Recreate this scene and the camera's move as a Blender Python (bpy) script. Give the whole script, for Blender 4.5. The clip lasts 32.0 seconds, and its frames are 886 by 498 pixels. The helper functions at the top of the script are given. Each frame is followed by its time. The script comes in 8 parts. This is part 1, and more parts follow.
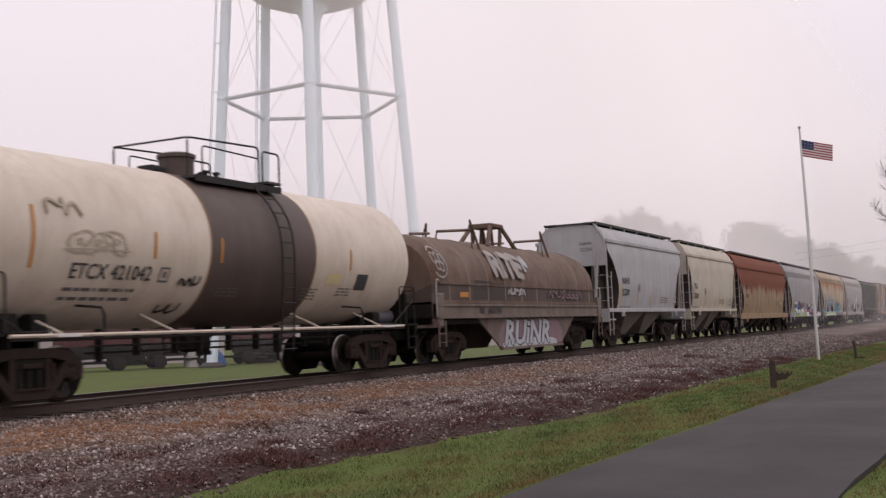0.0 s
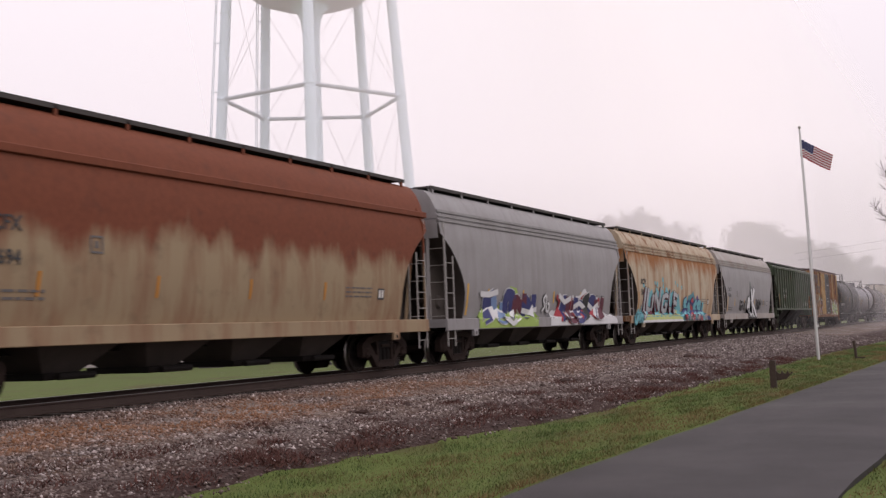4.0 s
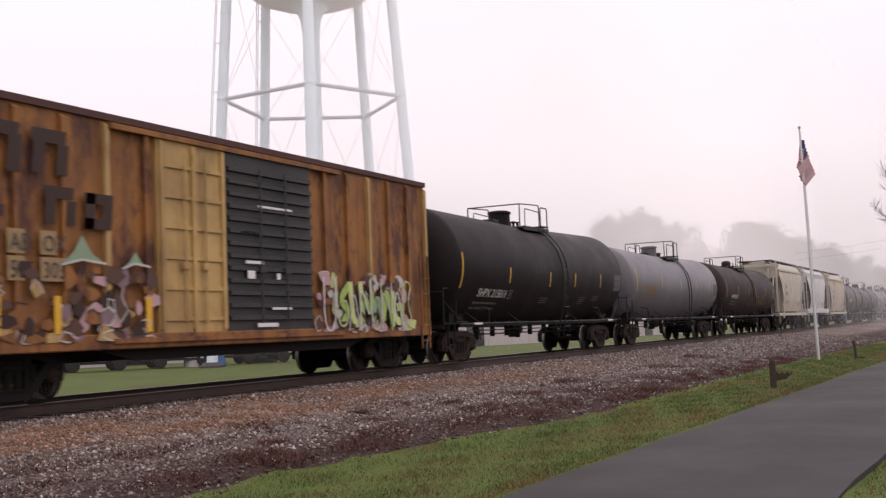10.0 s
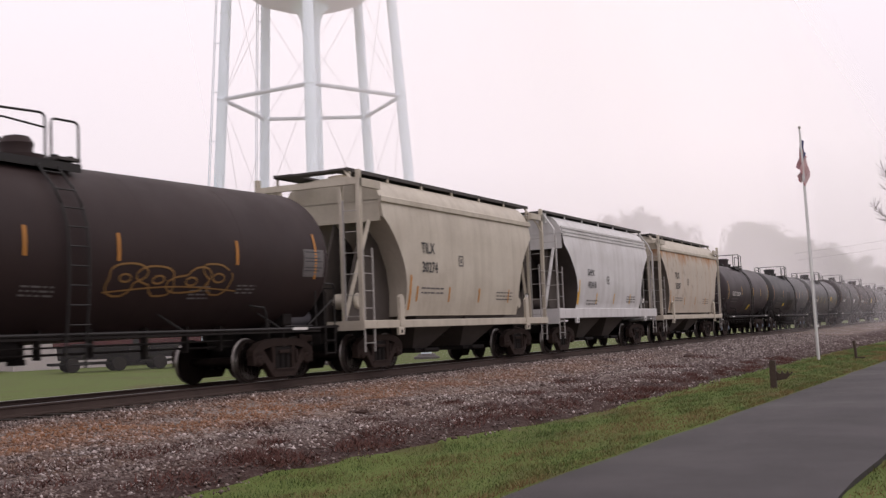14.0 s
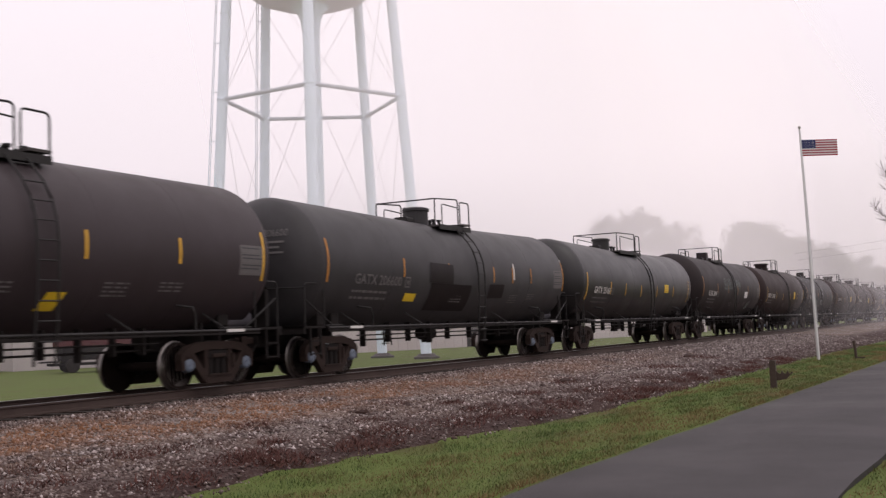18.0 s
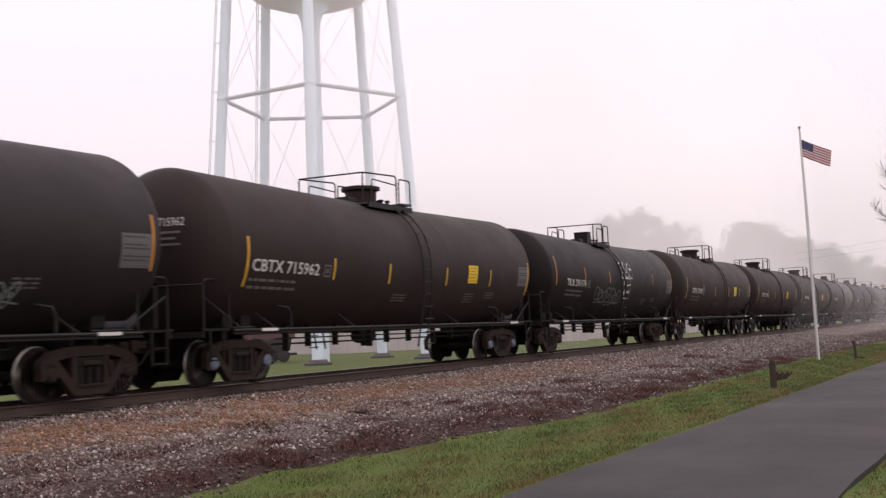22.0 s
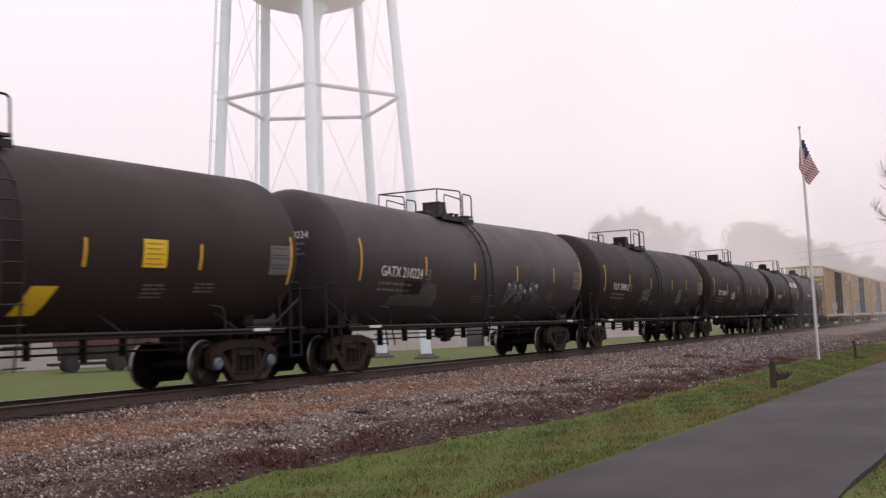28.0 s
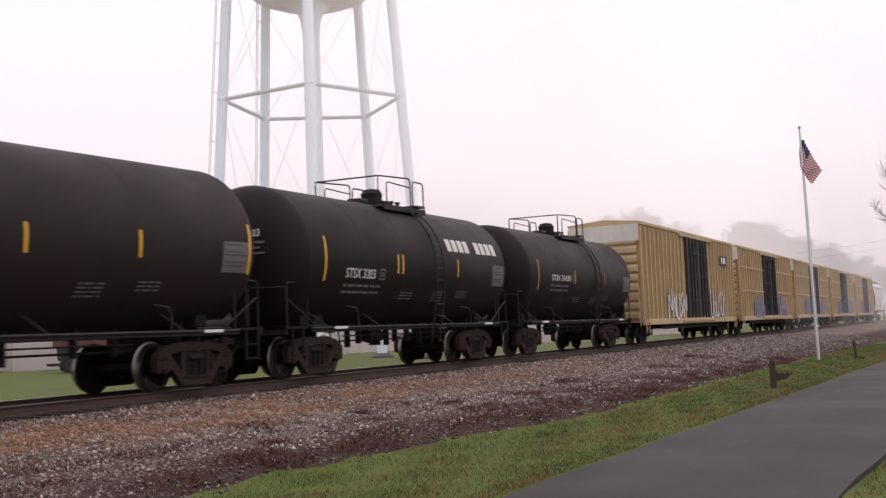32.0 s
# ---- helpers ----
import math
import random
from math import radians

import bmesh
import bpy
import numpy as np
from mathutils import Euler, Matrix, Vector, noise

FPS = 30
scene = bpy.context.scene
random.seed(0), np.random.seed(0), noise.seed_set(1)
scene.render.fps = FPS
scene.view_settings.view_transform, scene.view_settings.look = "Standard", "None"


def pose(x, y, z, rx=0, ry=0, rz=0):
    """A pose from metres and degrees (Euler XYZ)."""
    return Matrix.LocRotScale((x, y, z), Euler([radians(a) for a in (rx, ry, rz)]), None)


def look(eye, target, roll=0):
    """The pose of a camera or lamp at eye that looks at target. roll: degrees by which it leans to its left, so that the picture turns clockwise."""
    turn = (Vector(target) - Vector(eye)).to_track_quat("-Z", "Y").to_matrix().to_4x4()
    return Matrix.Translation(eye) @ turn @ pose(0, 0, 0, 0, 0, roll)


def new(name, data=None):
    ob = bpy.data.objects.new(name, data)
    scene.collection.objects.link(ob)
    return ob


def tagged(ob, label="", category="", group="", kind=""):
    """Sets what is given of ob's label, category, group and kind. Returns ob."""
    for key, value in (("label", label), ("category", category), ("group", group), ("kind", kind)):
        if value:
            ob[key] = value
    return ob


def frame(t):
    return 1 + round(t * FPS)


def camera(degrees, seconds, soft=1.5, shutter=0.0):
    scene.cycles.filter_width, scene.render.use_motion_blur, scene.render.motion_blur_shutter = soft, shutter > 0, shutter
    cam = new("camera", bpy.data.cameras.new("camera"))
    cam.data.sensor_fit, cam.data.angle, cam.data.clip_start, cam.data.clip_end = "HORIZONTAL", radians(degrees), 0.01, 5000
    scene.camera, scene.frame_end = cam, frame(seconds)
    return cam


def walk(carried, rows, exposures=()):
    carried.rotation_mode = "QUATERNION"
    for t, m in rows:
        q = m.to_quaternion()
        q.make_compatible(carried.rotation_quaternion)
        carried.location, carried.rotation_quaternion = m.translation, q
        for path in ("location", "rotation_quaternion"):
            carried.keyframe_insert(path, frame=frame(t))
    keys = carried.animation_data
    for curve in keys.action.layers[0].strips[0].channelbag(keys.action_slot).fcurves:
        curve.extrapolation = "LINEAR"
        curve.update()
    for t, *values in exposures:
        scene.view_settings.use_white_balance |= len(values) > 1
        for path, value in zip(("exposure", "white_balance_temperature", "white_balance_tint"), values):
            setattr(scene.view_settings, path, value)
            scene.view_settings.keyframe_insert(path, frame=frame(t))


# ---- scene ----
# The track runs along +X, its centre line at y = YC; rail tops lie RZ above the road. The train rolls towards -X.
YC, RZ, SPEED, SECONDS = 14.95, 0.75, 14.013, 32.0
cam = camera(43.79, SECONDS, soft=1.35, shutter=0.2)
EYE = (0.0, 0.0, 1.681)
VIEW = look(EYE, (EYE[0] + 89.27, EYE[1] + 44.47, EYE[2] + 7.39), -2.25)
walk(cam, [(0.0, VIEW), (SECONDS, VIEW)], exposures=[(0.0, -0.13), (1.0, -0.11), (2.0, -0.02), (3.0, 0.02), (6.0, 0.02), (7.0, 0.0), (8.0, 0.07), (9.0, 0.16), (10.0, 0.12), (12.0, 0.05), (14.0, 0.05), (18.0, 0.03), (20.0, 0.05), (21.0, 0.12), (23.0, 0.12), (25.0, 0.14), (28.0, 0.07), (30.0, 0.10), (SECONDS, 0.14)])

# ---- world and light: thick morning mist under an even overcast ----
world = bpy.data.worlds.new("overcast")
scene.world = world
world.use_nodes = True
wn, wl = world.node_tree.nodes, world.node_tree.links
wn.clear()
w_out, w_bg = wn.new("ShaderNodeOutputWorld"), wn.new("ShaderNodeBackground")
w_sky, w_mix = wn.new("ShaderNodeTexSky"), wn.new("ShaderNodeMix")
w_sky.sky_type, w_sky.sun_disc, w_sky.sun_elevation, w_sky.sun_rotation = "NISHITA", False, radians(48), radians(200)
w_sky.air_density, w_sky.dust_density = 1.0, 6.0
w_co, w_sep, w_ramp = wn.new("ShaderNodeTexCoord"), wn.new("ShaderNodeSeparateXYZ"), wn.new("ShaderNodeValToRGB")
w_scale = wn.new("ShaderNodeVectorMath")
w_scale.operation = "SCALE"
w_scale.inputs["Scale"].default_value = 0.1
w_mix.data_type = "RGBA"
w_mix.inputs["Factor"].default_value = 0.93
w_ramp.color_ramp.elements[0].position, w_ramp.color_ramp.elements[0].color = 0.0, (0.44, 0.395, 0.417, 1)
w_ramp.color_ramp.elements[1].position, w_ramp.color_ramp.elements[1].color = 1.0, (1.22, 1.11, 1.16, 1)
for where, col in ((0.06, (0.62, 0.55, 0.585, 1)), (0.15, (0.96, 0.85, 0.905, 1)), (0.28, (1.06, 0.95, 1.01, 1)), (0.5, (1.18, 1.06, 1.12, 1))):
    w_ramp.color_ramp.elements.new(where).color = col
wl.new(w_co.outputs["Generated"], w_sep.inputs[0])
wl.new(w_sep.outputs["Z"], w_ramp.inputs["Fac"])
wl.new(w_sky.outputs[0], w_scale.inputs[0])
wl.new(w_scale.outputs[0], w_mix.inputs["A"])
wl.new(w_ramp.outputs[0], w_mix.inputs["B"])
wl.new(w_mix.outputs["Result"], w_bg.inputs["Color"])
wl.new(w_bg.outputs[0], w_out.inputs[0])
w_bg.inputs["Strength"].default_value = 1.0
sun = new("sun", bpy.data.lights.new("sun", "SUN"))
sun.data.energy, sun.data.angle, sun.data.color = 0.5, radians(40), (1.0, 0.97, 0.93)
sun.matrix_world = look((0, -20, 40), (6, 0, 0))


# ---- materials ----
def material(name):
    m = bpy.data.materials.new(name)
    m.use_nodes = True
    return m, m.node_tree.nodes, m.node_tree.links, m.node_tree.nodes["Principled BSDF"]


def noise_at(n, l, scale, detail=4.0, stretch=(1, 1, 1), rough=0.6):
    co, mp, nz = n.new("ShaderNodeTexCoord"), n.new("ShaderNodeMapping"), n.new("ShaderNodeTexNoise")
    mp.inputs["Scale"].default_value = stretch
    nz.inputs["Scale"].default_value, nz.inputs["Detail"].default_value, nz.inputs["Roughness"].default_value = scale, detail, rough
    l.new(co.outputs["Object"], mp.inputs[0])
    l.new(mp.outputs[0], nz.inputs["Vector"])
    return nz.outputs[0]


def ramp_at(n, l, fac, low, high, c0=(0, 0, 0, 1), c1=(1, 1, 1, 1)):
    r = n.new("ShaderNodeValToRGB")
    r.color_ramp.elements[0].position, r.color_ramp.elements[1].position = low, high
    r.color_ramp.elements[0].color, r.color_ramp.elements[1].color = c0, c1
    l.new(fac, r.inputs[0])
    return r.outputs[0]


def mixed(n, l, fac, a, b, blend="MIX"):
    m = n.new("ShaderNodeMix")
    m.data_type, m.blend_type = "RGBA", blend
    for key, val in (("Factor", fac), ("A", a), ("B", b)):
        if isinstance(val, (int, float)):
            m.inputs[key].default_value = val
        elif isinstance(val, tuple):
            m.inputs[key].default_value = (*val[:3], 1)
        else:
            l.new(val, m.inputs[key])
    return m.outputs["Result"]


def bumped(n, l, bsdf, height, strength, distance):
    b = n.new("ShaderNodeBump")
    b.inputs["Strength"].default_value, b.inputs["Distance"].default_value = strength, distance
    l.new(height, b.inputs["Height"])
    l.new(b.outputs[0], bsdf.inputs["Normal"])


def paint(name, base, grime=(0.03, 0.025, 0.022), dirt=0.45, streak=0.35, rough=0.5, rust=None, rust_cut=0.62, spec=0.4):
    """Weathered vehicle paint: blotchy grime, streaks running down, and rust patches where given."""
    m, n, l, b = material(name)
    big = ramp_at(n, l, noise_at(n, l, 0.9, 5), 0.38, 0.75)
    run = ramp_at(n, l, noise_at(n, l, 1.0, 5, (3.2, 3.2, 0.22)), 0.45, 0.8)
    fine = noise_at(n, l, 14, 4)
    col = mixed(n, l, fine, tuple(c * 0.93 for c in base), tuple(min(1, c * 1.06) for c in base))
    f1 = n.new("ShaderNodeMath")
    f1.operation = "MULTIPLY"
    f1.inputs[1].default_value = dirt
    l.new(big, f1.inputs[0])
    col = mixed(n, l, f1.outputs[0], col, grime)
    f2 = n.new("ShaderNodeMath")
    f2.operation = "MULTIPLY"
    f2.inputs[1].default_value = streak
    l.new(run, f2.inputs[0])
    col = mixed(n, l, f2.outputs[0], col, grime)
    if rust:
        spots = noise_at(n, l, 1.6, 7, (1.0, 1.0, 0.45), 0.7)
        col = mixed(n, l, ramp_at(n, l, spots, rust_cut, rust_cut + 0.12), col, mixed(n, l, fine, rust, tuple(c * 0.45 for c in rust)))
    l.new(col, b.inputs["Base Color"])
    l.new(ramp_at(n, l, noise_at(n, l, 0.8, 3), 0.25, 0.75, (rough - 0.06,) * 3 + (1,), (min(1, rough + 0.08),) * 3 + (1,)), b.inputs["Roughness"])
    b.inputs["Specular IOR Level"].default_value = spec
    bumped(n, l, b, noise_at(n, l, 0.7, 2), 0.03, 0.02)
    return m


def rusty_top(name, low_col, rust_col, z_low, z_high, low_rust=0.3):
    """Paint whose upper part has rusted through along a ragged line."""
    m, n, l, b = material(name)
    co, sep = n.new("ShaderNodeTexCoord"), n.new("ShaderNodeSeparateXYZ")
    l.new(co.outputs["Object"], sep.inputs[0])
    mr = n.new("ShaderNodeMapRange")
    mr.inputs["From Min"].default_value, mr.inputs["From Max"].default_value = z_low, z_high
    l.new(sep.outputs["Z"], mr.inputs["Value"])
    wob = noise_at(n, l, 1.0, 7, (1.5, 1.5, 0.45), 0.62)
    add = n.new("ShaderNodeMath")
    add.operation = "MULTIPLY_ADD"
    add.inputs[1].default_value, add.inputs[2].default_value = 1.7, -0.85
    l.new(wob, add.inputs[0])
    tot = n.new("ShaderNodeMath")
    tot.operation = "ADD"
    l.new(add.outputs[0], tot.inputs[0])
    l.new(mr.outputs[0], tot.inputs[1])
    fine = noise_at(n, l, 9, 6)
    rust = mixed(n, l, fine, tuple(c * 0.7 for c in rust_col), tuple(min(1, c * 1.3) for c in rust_col))
    low = mixed(n, l, ramp_at(n, l, noise_at(n, l, 1.0, 6, (2.4, 2.4, 0.3)), 0.45, 0.72), low_col, mixed(n, l, low_rust, low_col, rust_col))
    col = mixed(n, l, ramp_at(n, l, tot.outputs[0], 0.28, 0.72), low, rust)
    col = mixed(n, l, ramp_at(n, l, noise_at(n, l, 2.0, 5), 0.55, 0.8), col, mixed(n, l, 0.4, col, (0.05, 0.03, 0.025)))
    l.new(col, b.inputs["Base Color"])
    b.inputs["Roughness"].default_value = 0.75
    b.inputs["Specular IOR Level"].default_value = 0.25
    bumped(n, l, b, fine, 0.2, 0.01)
    return m


def plain(name, col, rough=0.6, metal=0.0, spread=0.25, scale=6.0, bump=0.15, spec=0.4):
    m, n, l, b = material(name)
    fac = noise_at(n, l, scale, 6)
    l.new(mixed(n, l, fac, tuple(max(0, c * (1 - spread)) for c in col), tuple(min(1, c * (1 + spread)) for c in col)), b.inputs["Base Color"])
    b.inputs["Roughness"].default_value, b.inputs["Metallic"].default_value = rough, metal
    b.inputs["Specular IOR Level"].default_value = spec
    if bump:
        bumped(n, l, b, noise_at(n, l, scale * 4, 4), bump, 0.01)
    return m


BLACK = (0.018, 0.017, 0.018)
M = {
    "steel_dark": plain("underframe steel, grimy", (0.015, 0.0125, 0.012), 0.8, 0, 0.25, 6, 0.15, 0.15),
    "truck_rust": plain("cast steel, brown with dust", (0.030, 0.0195, 0.0165), 0.85, 0, 0.3, 6, 0.15, 0.2),
    "wheel": plain("wheel steel, oily and rusted", (0.017, 0.0120, 0.0105), 0.9, 0, 0.3, 6, 0.05, 0.08),
    "tread": plain("polished wheel tread", (0.24, 0.22, 0.21), 0.40, 1.0),
    "cap_blue": plain("bearing cap, blue grey", (0.14, 0.17, 0.22), 0.6),
    "rotten": plain("rotten timber, red brown", (0.036, 0.018, 0.014), 0.95, 0, 0.5, 9, 0.4),
    "rail": plain("rail side, rust brown", (0.055, 0.036, 0.030), 0.8, 0.0, 0.3, 3),
    "rail_top": plain("rail top, worn bright", (0.36, 0.34, 0.33), 0.3, 1.0, 0.1, 4, 0),
    "tie": plain("creosoted tie wood", (0.045, 0.035, 0.03), 0.9),
    "white_mark": plain("white stencil paint, dusty", (0.62, 0.60, 0.58), 0.7, 0, 0.12, 10, 0),
    "grey_mark": plain("faded stencil paint", (0.135, 0.125, 0.125), 0.7, 0, 0.25, 20, 0),
    "dark_mark": plain("black stencil paint", (0.05, 0.05, 0.055), 0.7, 0, 0.2, 10, 0),
    "orange_mark": plain("faded orange lettering", (0.22, 0.12, 0.04), 0.7, 0, 0.3, 10, 0),
    "yellow": plain("yellow reflector", (0.65, 0.36, 0.03), 0.45, 0, 0.2, 8, 0),
    "amber": plain("amber reflector, dusty", (0.45, 0.19, 0.03), 0.5, 0, 0.25, 8, 0),
    "yellow_plate": plain("yellow placard", (0.70, 0.48, 0.02), 0.5, 0, 0.12, 8, 0),
    "white_plate": plain("white placard", (0.68, 0.66, 0.66), 0.5, 0, 0.1, 8, 0),
    "pipe": plain("handrail pipe, dark", (0.014, 0.0122, 0.0122), 0.6, 0.1),
    "tank_black": paint("tank paint, flat black", (0.0205, 0.0155, 0.0168), (0.036, 0.0240, 0.0225), 0.4, 0.16, 0.55, spec=0.2),
    "tank_brown": paint("tank paint, brown black", (0.0265, 0.0168, 0.0170), (0.037, 0.0225, 0.0205), 0.5, 0.16, 0.6, spec=0.2),
    "tank_deep": paint("tank paint, deep black", (0.0135, 0.0098, 0.0106), (0.020, 0.0138, 0.0135), 0.3, 0.16, 0.5, spec=0.12),
    "tank_grey": paint("tank paint, slate grey", (0.135, 0.128, 0.146), (0.060, 0.052, 0.056), 0.4, 0.16, 0.42, spec=0.30),
    "tank_greyblack": paint("tank paint, sooty grey", (0.043, 0.0330, 0.0370), (0.030, 0.0220, 0.0225), 0.5, 0.16, 0.5, spec=0.22),
    "rust_edge": plain("rust edge, tan brown", (0.22, 0.13, 0.07), 0.8, 0, 0.5, 6),
    "pale_yellow": plain("faded yellow patch", (0.58, 0.50, 0.28), 0.6, 0, 0.2, 6, 0),
    "tank_gloss": paint("tank paint, glossy black", (0.0085, 0.0072, 0.0085), (0.013, 0.0105, 0.0105), 0.4, 0.16, 0.44, spec=0.55),
    "tank_soot": paint("tank paint, grey soot", (0.040, 0.038, 0.041), (0.020, 0.017, 0.017), 0.5, 0.16, 0.5, (0.07, 0.03, 0.018), 0.70, spec=0.28),
    "patch_grey": paint("scrubbed paint, pale grey mauve", (0.085, 0.074, 0.077), (0.028, 0.024, 0.024), 0.8, 0.6, 0.6),
    "tank_rustblack": paint("tank paint, black with rust film", (0.0155, 0.0106, 0.0108), (0.034, 0.0170, 0.0148), 0.4, 0.16, 0.6, spec=0.2),
    "tank_white": paint("tank paint, cream white", (0.64, 0.565, 0.485), (0.27, 0.19, 0.135), 0.30, 0.30, 0.45, (0.20, 0.085, 0.035), 0.70),
    "tank_band": paint("spill band, sooty brown", (0.092, 0.068, 0.062), (0.055, 0.034, 0.028), 0.6, 0.5, 0.55),
    "hop_grey": paint("hopper paint, light grey", (0.40, 0.40, 0.42), (0.16, 0.14, 0.13), 0.30, 0.30, 0.5),
    "hop_grey_dull": paint("hopper paint, dull grey", (0.29, 0.28, 0.29), (0.13, 0.11, 0.10), 0.30, 0.35, 0.55),
    "hop_grey_rust": paint("hopper trim, grey with rust", (0.36, 0.34, 0.33), (0.20, 0.12, 0.08), 0.4, 0.5, 0.6, (0.26, 0.10, 0.04), 0.60),
    "patch_tan": plain("repainted patch, tan", (0.30, 0.20, 0.10), 0.7, 0, 0.2, 4, 0),
    "hop_cream": paint("hopper paint, cream", (0.49, 0.445, 0.375), (0.20, 0.15, 0.11), 0.35, 0.30, 0.5),
    "hop_cream_rust": rusty_top("hopper paint, cream with rust at the top", (0.45, 0.40, 0.345), (0.34, 0.15, 0.045), 3.35, 4.9, 0.22),
    "hop_tan_rust": paint("hopper roof, tan with rust patches", (0.44, 0.37, 0.28), (0.26, 0.14, 0.06), 0.55, 0.5, 0.65, (0.27, 0.105, 0.035), 0.50),
    "hop_white": paint("hopper paint, white", (0.58, 0.57, 0.58), (0.22, 0.19, 0.17), 0.30, 0.30, 0.45),
    "hop_rusttan": rusty_top("hopper paint, tan with rust run down", (0.46, 0.385, 0.29), (0.27, 0.110, 0.036), 2.75, 4.35, 0.95),
    "hop_redrust": rusty_top("hopper side, rusted through above", (0.31, 0.235, 0.15), (0.17, 0.052, 0.028), 2.2, 3.2, 0.60),
    "hop_green": paint("hopper paint, faded green", (0.044, 0.066, 0.038), (0.050, 0.040, 0.028), 0.55, 0.6, 0.6, (0.13, 0.055, 0.028), 0.60),
    "box_orange": paint("boxcar side, rusted ochre", (0.30, 0.125, 0.032), (0.070, 0.027, 0.018), 0.70, 0.80, 0.65, (0.10, 0.035, 0.022), 0.50),
    "box_ochre": paint("boxcar door, ochre", (0.50, 0.33, 0.13), (0.11, 0.05, 0.025), 0.55, 0.7, 0.6, (0.11, 0.04, 0.02), 0.60),
    "box_brownroof": plain("rusted roof edge", (0.075, 0.035, 0.032), 0.85),
    "box_black": paint("boxcar door, black", (0.028, 0.027, 0.030), (0.05, 0.04, 0.035), 0.4, 0.4, 0.55),
    "box_yellow": paint("boxcar paint, golden yellow", (0.47, 0.355, 0.205), (0.25, 0.175, 0.11), 0.35, 0.45, 0.55),
    # Sheet behind the posts: recess shade painted in as a darker yellow.
    "box_yellow_shade": paint("boxcar side sheet, grimy yellow darkened for recess shade", (0.34, 0.225, 0.095), (0.16, 0.10, 0.055), 0.45, 0.5, 0.6),
    "box_white": paint("boxcar end band, off white", (0.60, 0.58, 0.54), (0.3, 0.25, 0.2), 0.3, 0.3, 0.5),
    "coil_rib": paint("coil cover rib, chalky", (0.25, 0.20, 0.165), (0.12, 0.075, 0.055), 0.6, 0.6, 0.8),
    "coil_skirt": paint("coil cover skirt, darker brown", (0.090, 0.066, 0.056), (0.045, 0.030, 0.026), 0.6, 0.6, 0.75, (0.13, 0.052, 0.028), 0.58),
    "faint_mark": plain("worn black stencil paint", (0.052, 0.042, 0.040), 0.7, 0, 0.3, 12, 0),
    "coil_brown": paint("coil cover, rust brown", (0.150, 0.100, 0.076), (0.065, 0.038, 0.030), 0.65, 0.6, 0.7, (0.14, 0.060, 0.032), 0.54),
    "coil_sill": paint("side sill, dirty grey", (0.185, 0.150, 0.128), (0.085, 0.052, 0.038), 0.65, 0.6, 0.7, (0.13, 0.052, 0.026), 0.56),
    "slope_black": plain("slope sheet, black", (0.018, 0.016, 0.016), 0.85, 0, 0.3, 3, 0.1, 0.15),
    "green_patch": plain("green repaint", (0.040, 0.048, 0.036), 0.7, 0, 0.2, 3, 0),
    "box_strap": plain("side strap, worn yellow", (0.50, 0.42, 0.28), 0.7),
    # Slope sheets darker than their coats: shade at the hopper ends painted in.
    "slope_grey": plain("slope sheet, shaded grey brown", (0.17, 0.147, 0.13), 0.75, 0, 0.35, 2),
    "slope_dark": plain("slope sheet, dark brown for end shade", (0.070, 0.058, 0.052), 0.85, 0, 0.35, 2),
    "grating": plain("running board grating", (0.060, 0.053, 0.052), 0.8),
    "panel_pale": plain("data panel, pale grey", (0.12, 0.11, 0.11), 0.6, 0, 0.3, 10, 0),
    "rod_pale": plain("ladder rod, pale grey", (0.33, 0.31, 0.30), 0.6, 0, 0.3, 4),
    # Bowl darker and pinker than the legs: shade and haze painted in.
    "tower_bowl": plain("tower bowl, underside shade painted pink grey", (0.64, 0.53, 0.57), 0.7, 0, 0.06, 1.0, 0),
    "tower": plain("tower paint, pale blue white", (0.70, 0.80, 0.90), 0.5, 0, 0.06, 1.0, 0),
    "tower_strut": plain("tower strut, grey blue", (0.42, 0.45, 0.50), 0.5, 0, 0.06, 1.0, 0),
    "tower_rod": plain("tie rod, pale grey", (0.5, 0.5, 0.53), 0.5, 0, 0.06, 1.0, 0),
    "pole": plain("flagpole aluminium", (0.62, 0.62, 0.62), 0.4, 0.4, 0.08, 2, 0),
    "gold": plain("ball finial, pale grey", (0.50, 0.48, 0.47), 0.4, 0.2),
    "wood_old": plain("weathered post wood", (0.052, 0.036, 0.028), 0.9, 0, 0.4, 12),
    "bark": plain("tree bark", (0.07, 0.055, 0.05), 0.95, 0, 0.3, 8),
    "leaf": plain("winter foliage", (0.055, 0.062, 0.042), 0.8, 0, 0.4, 0.4, 0),
    "shed_red": plain("red sheet metal", (0.070, 0.014, 0.016), 0.9, 0, 0.3, 1.0, 0.1, 0.08),
    "shed_dark": plain("dark steel bin", (0.010, 0.009, 0.0095), 0.95, 0, 0.3, 3, 0.1, 0.05),
    "wall_pale": plain("pale metal siding", (0.46, 0.42, 0.42), 0.6, 0, 0.1, 0.6),
    "tarp_blue": plain("blue tarpaulin", (0.05, 0.12, 0.32), 0.6),
}
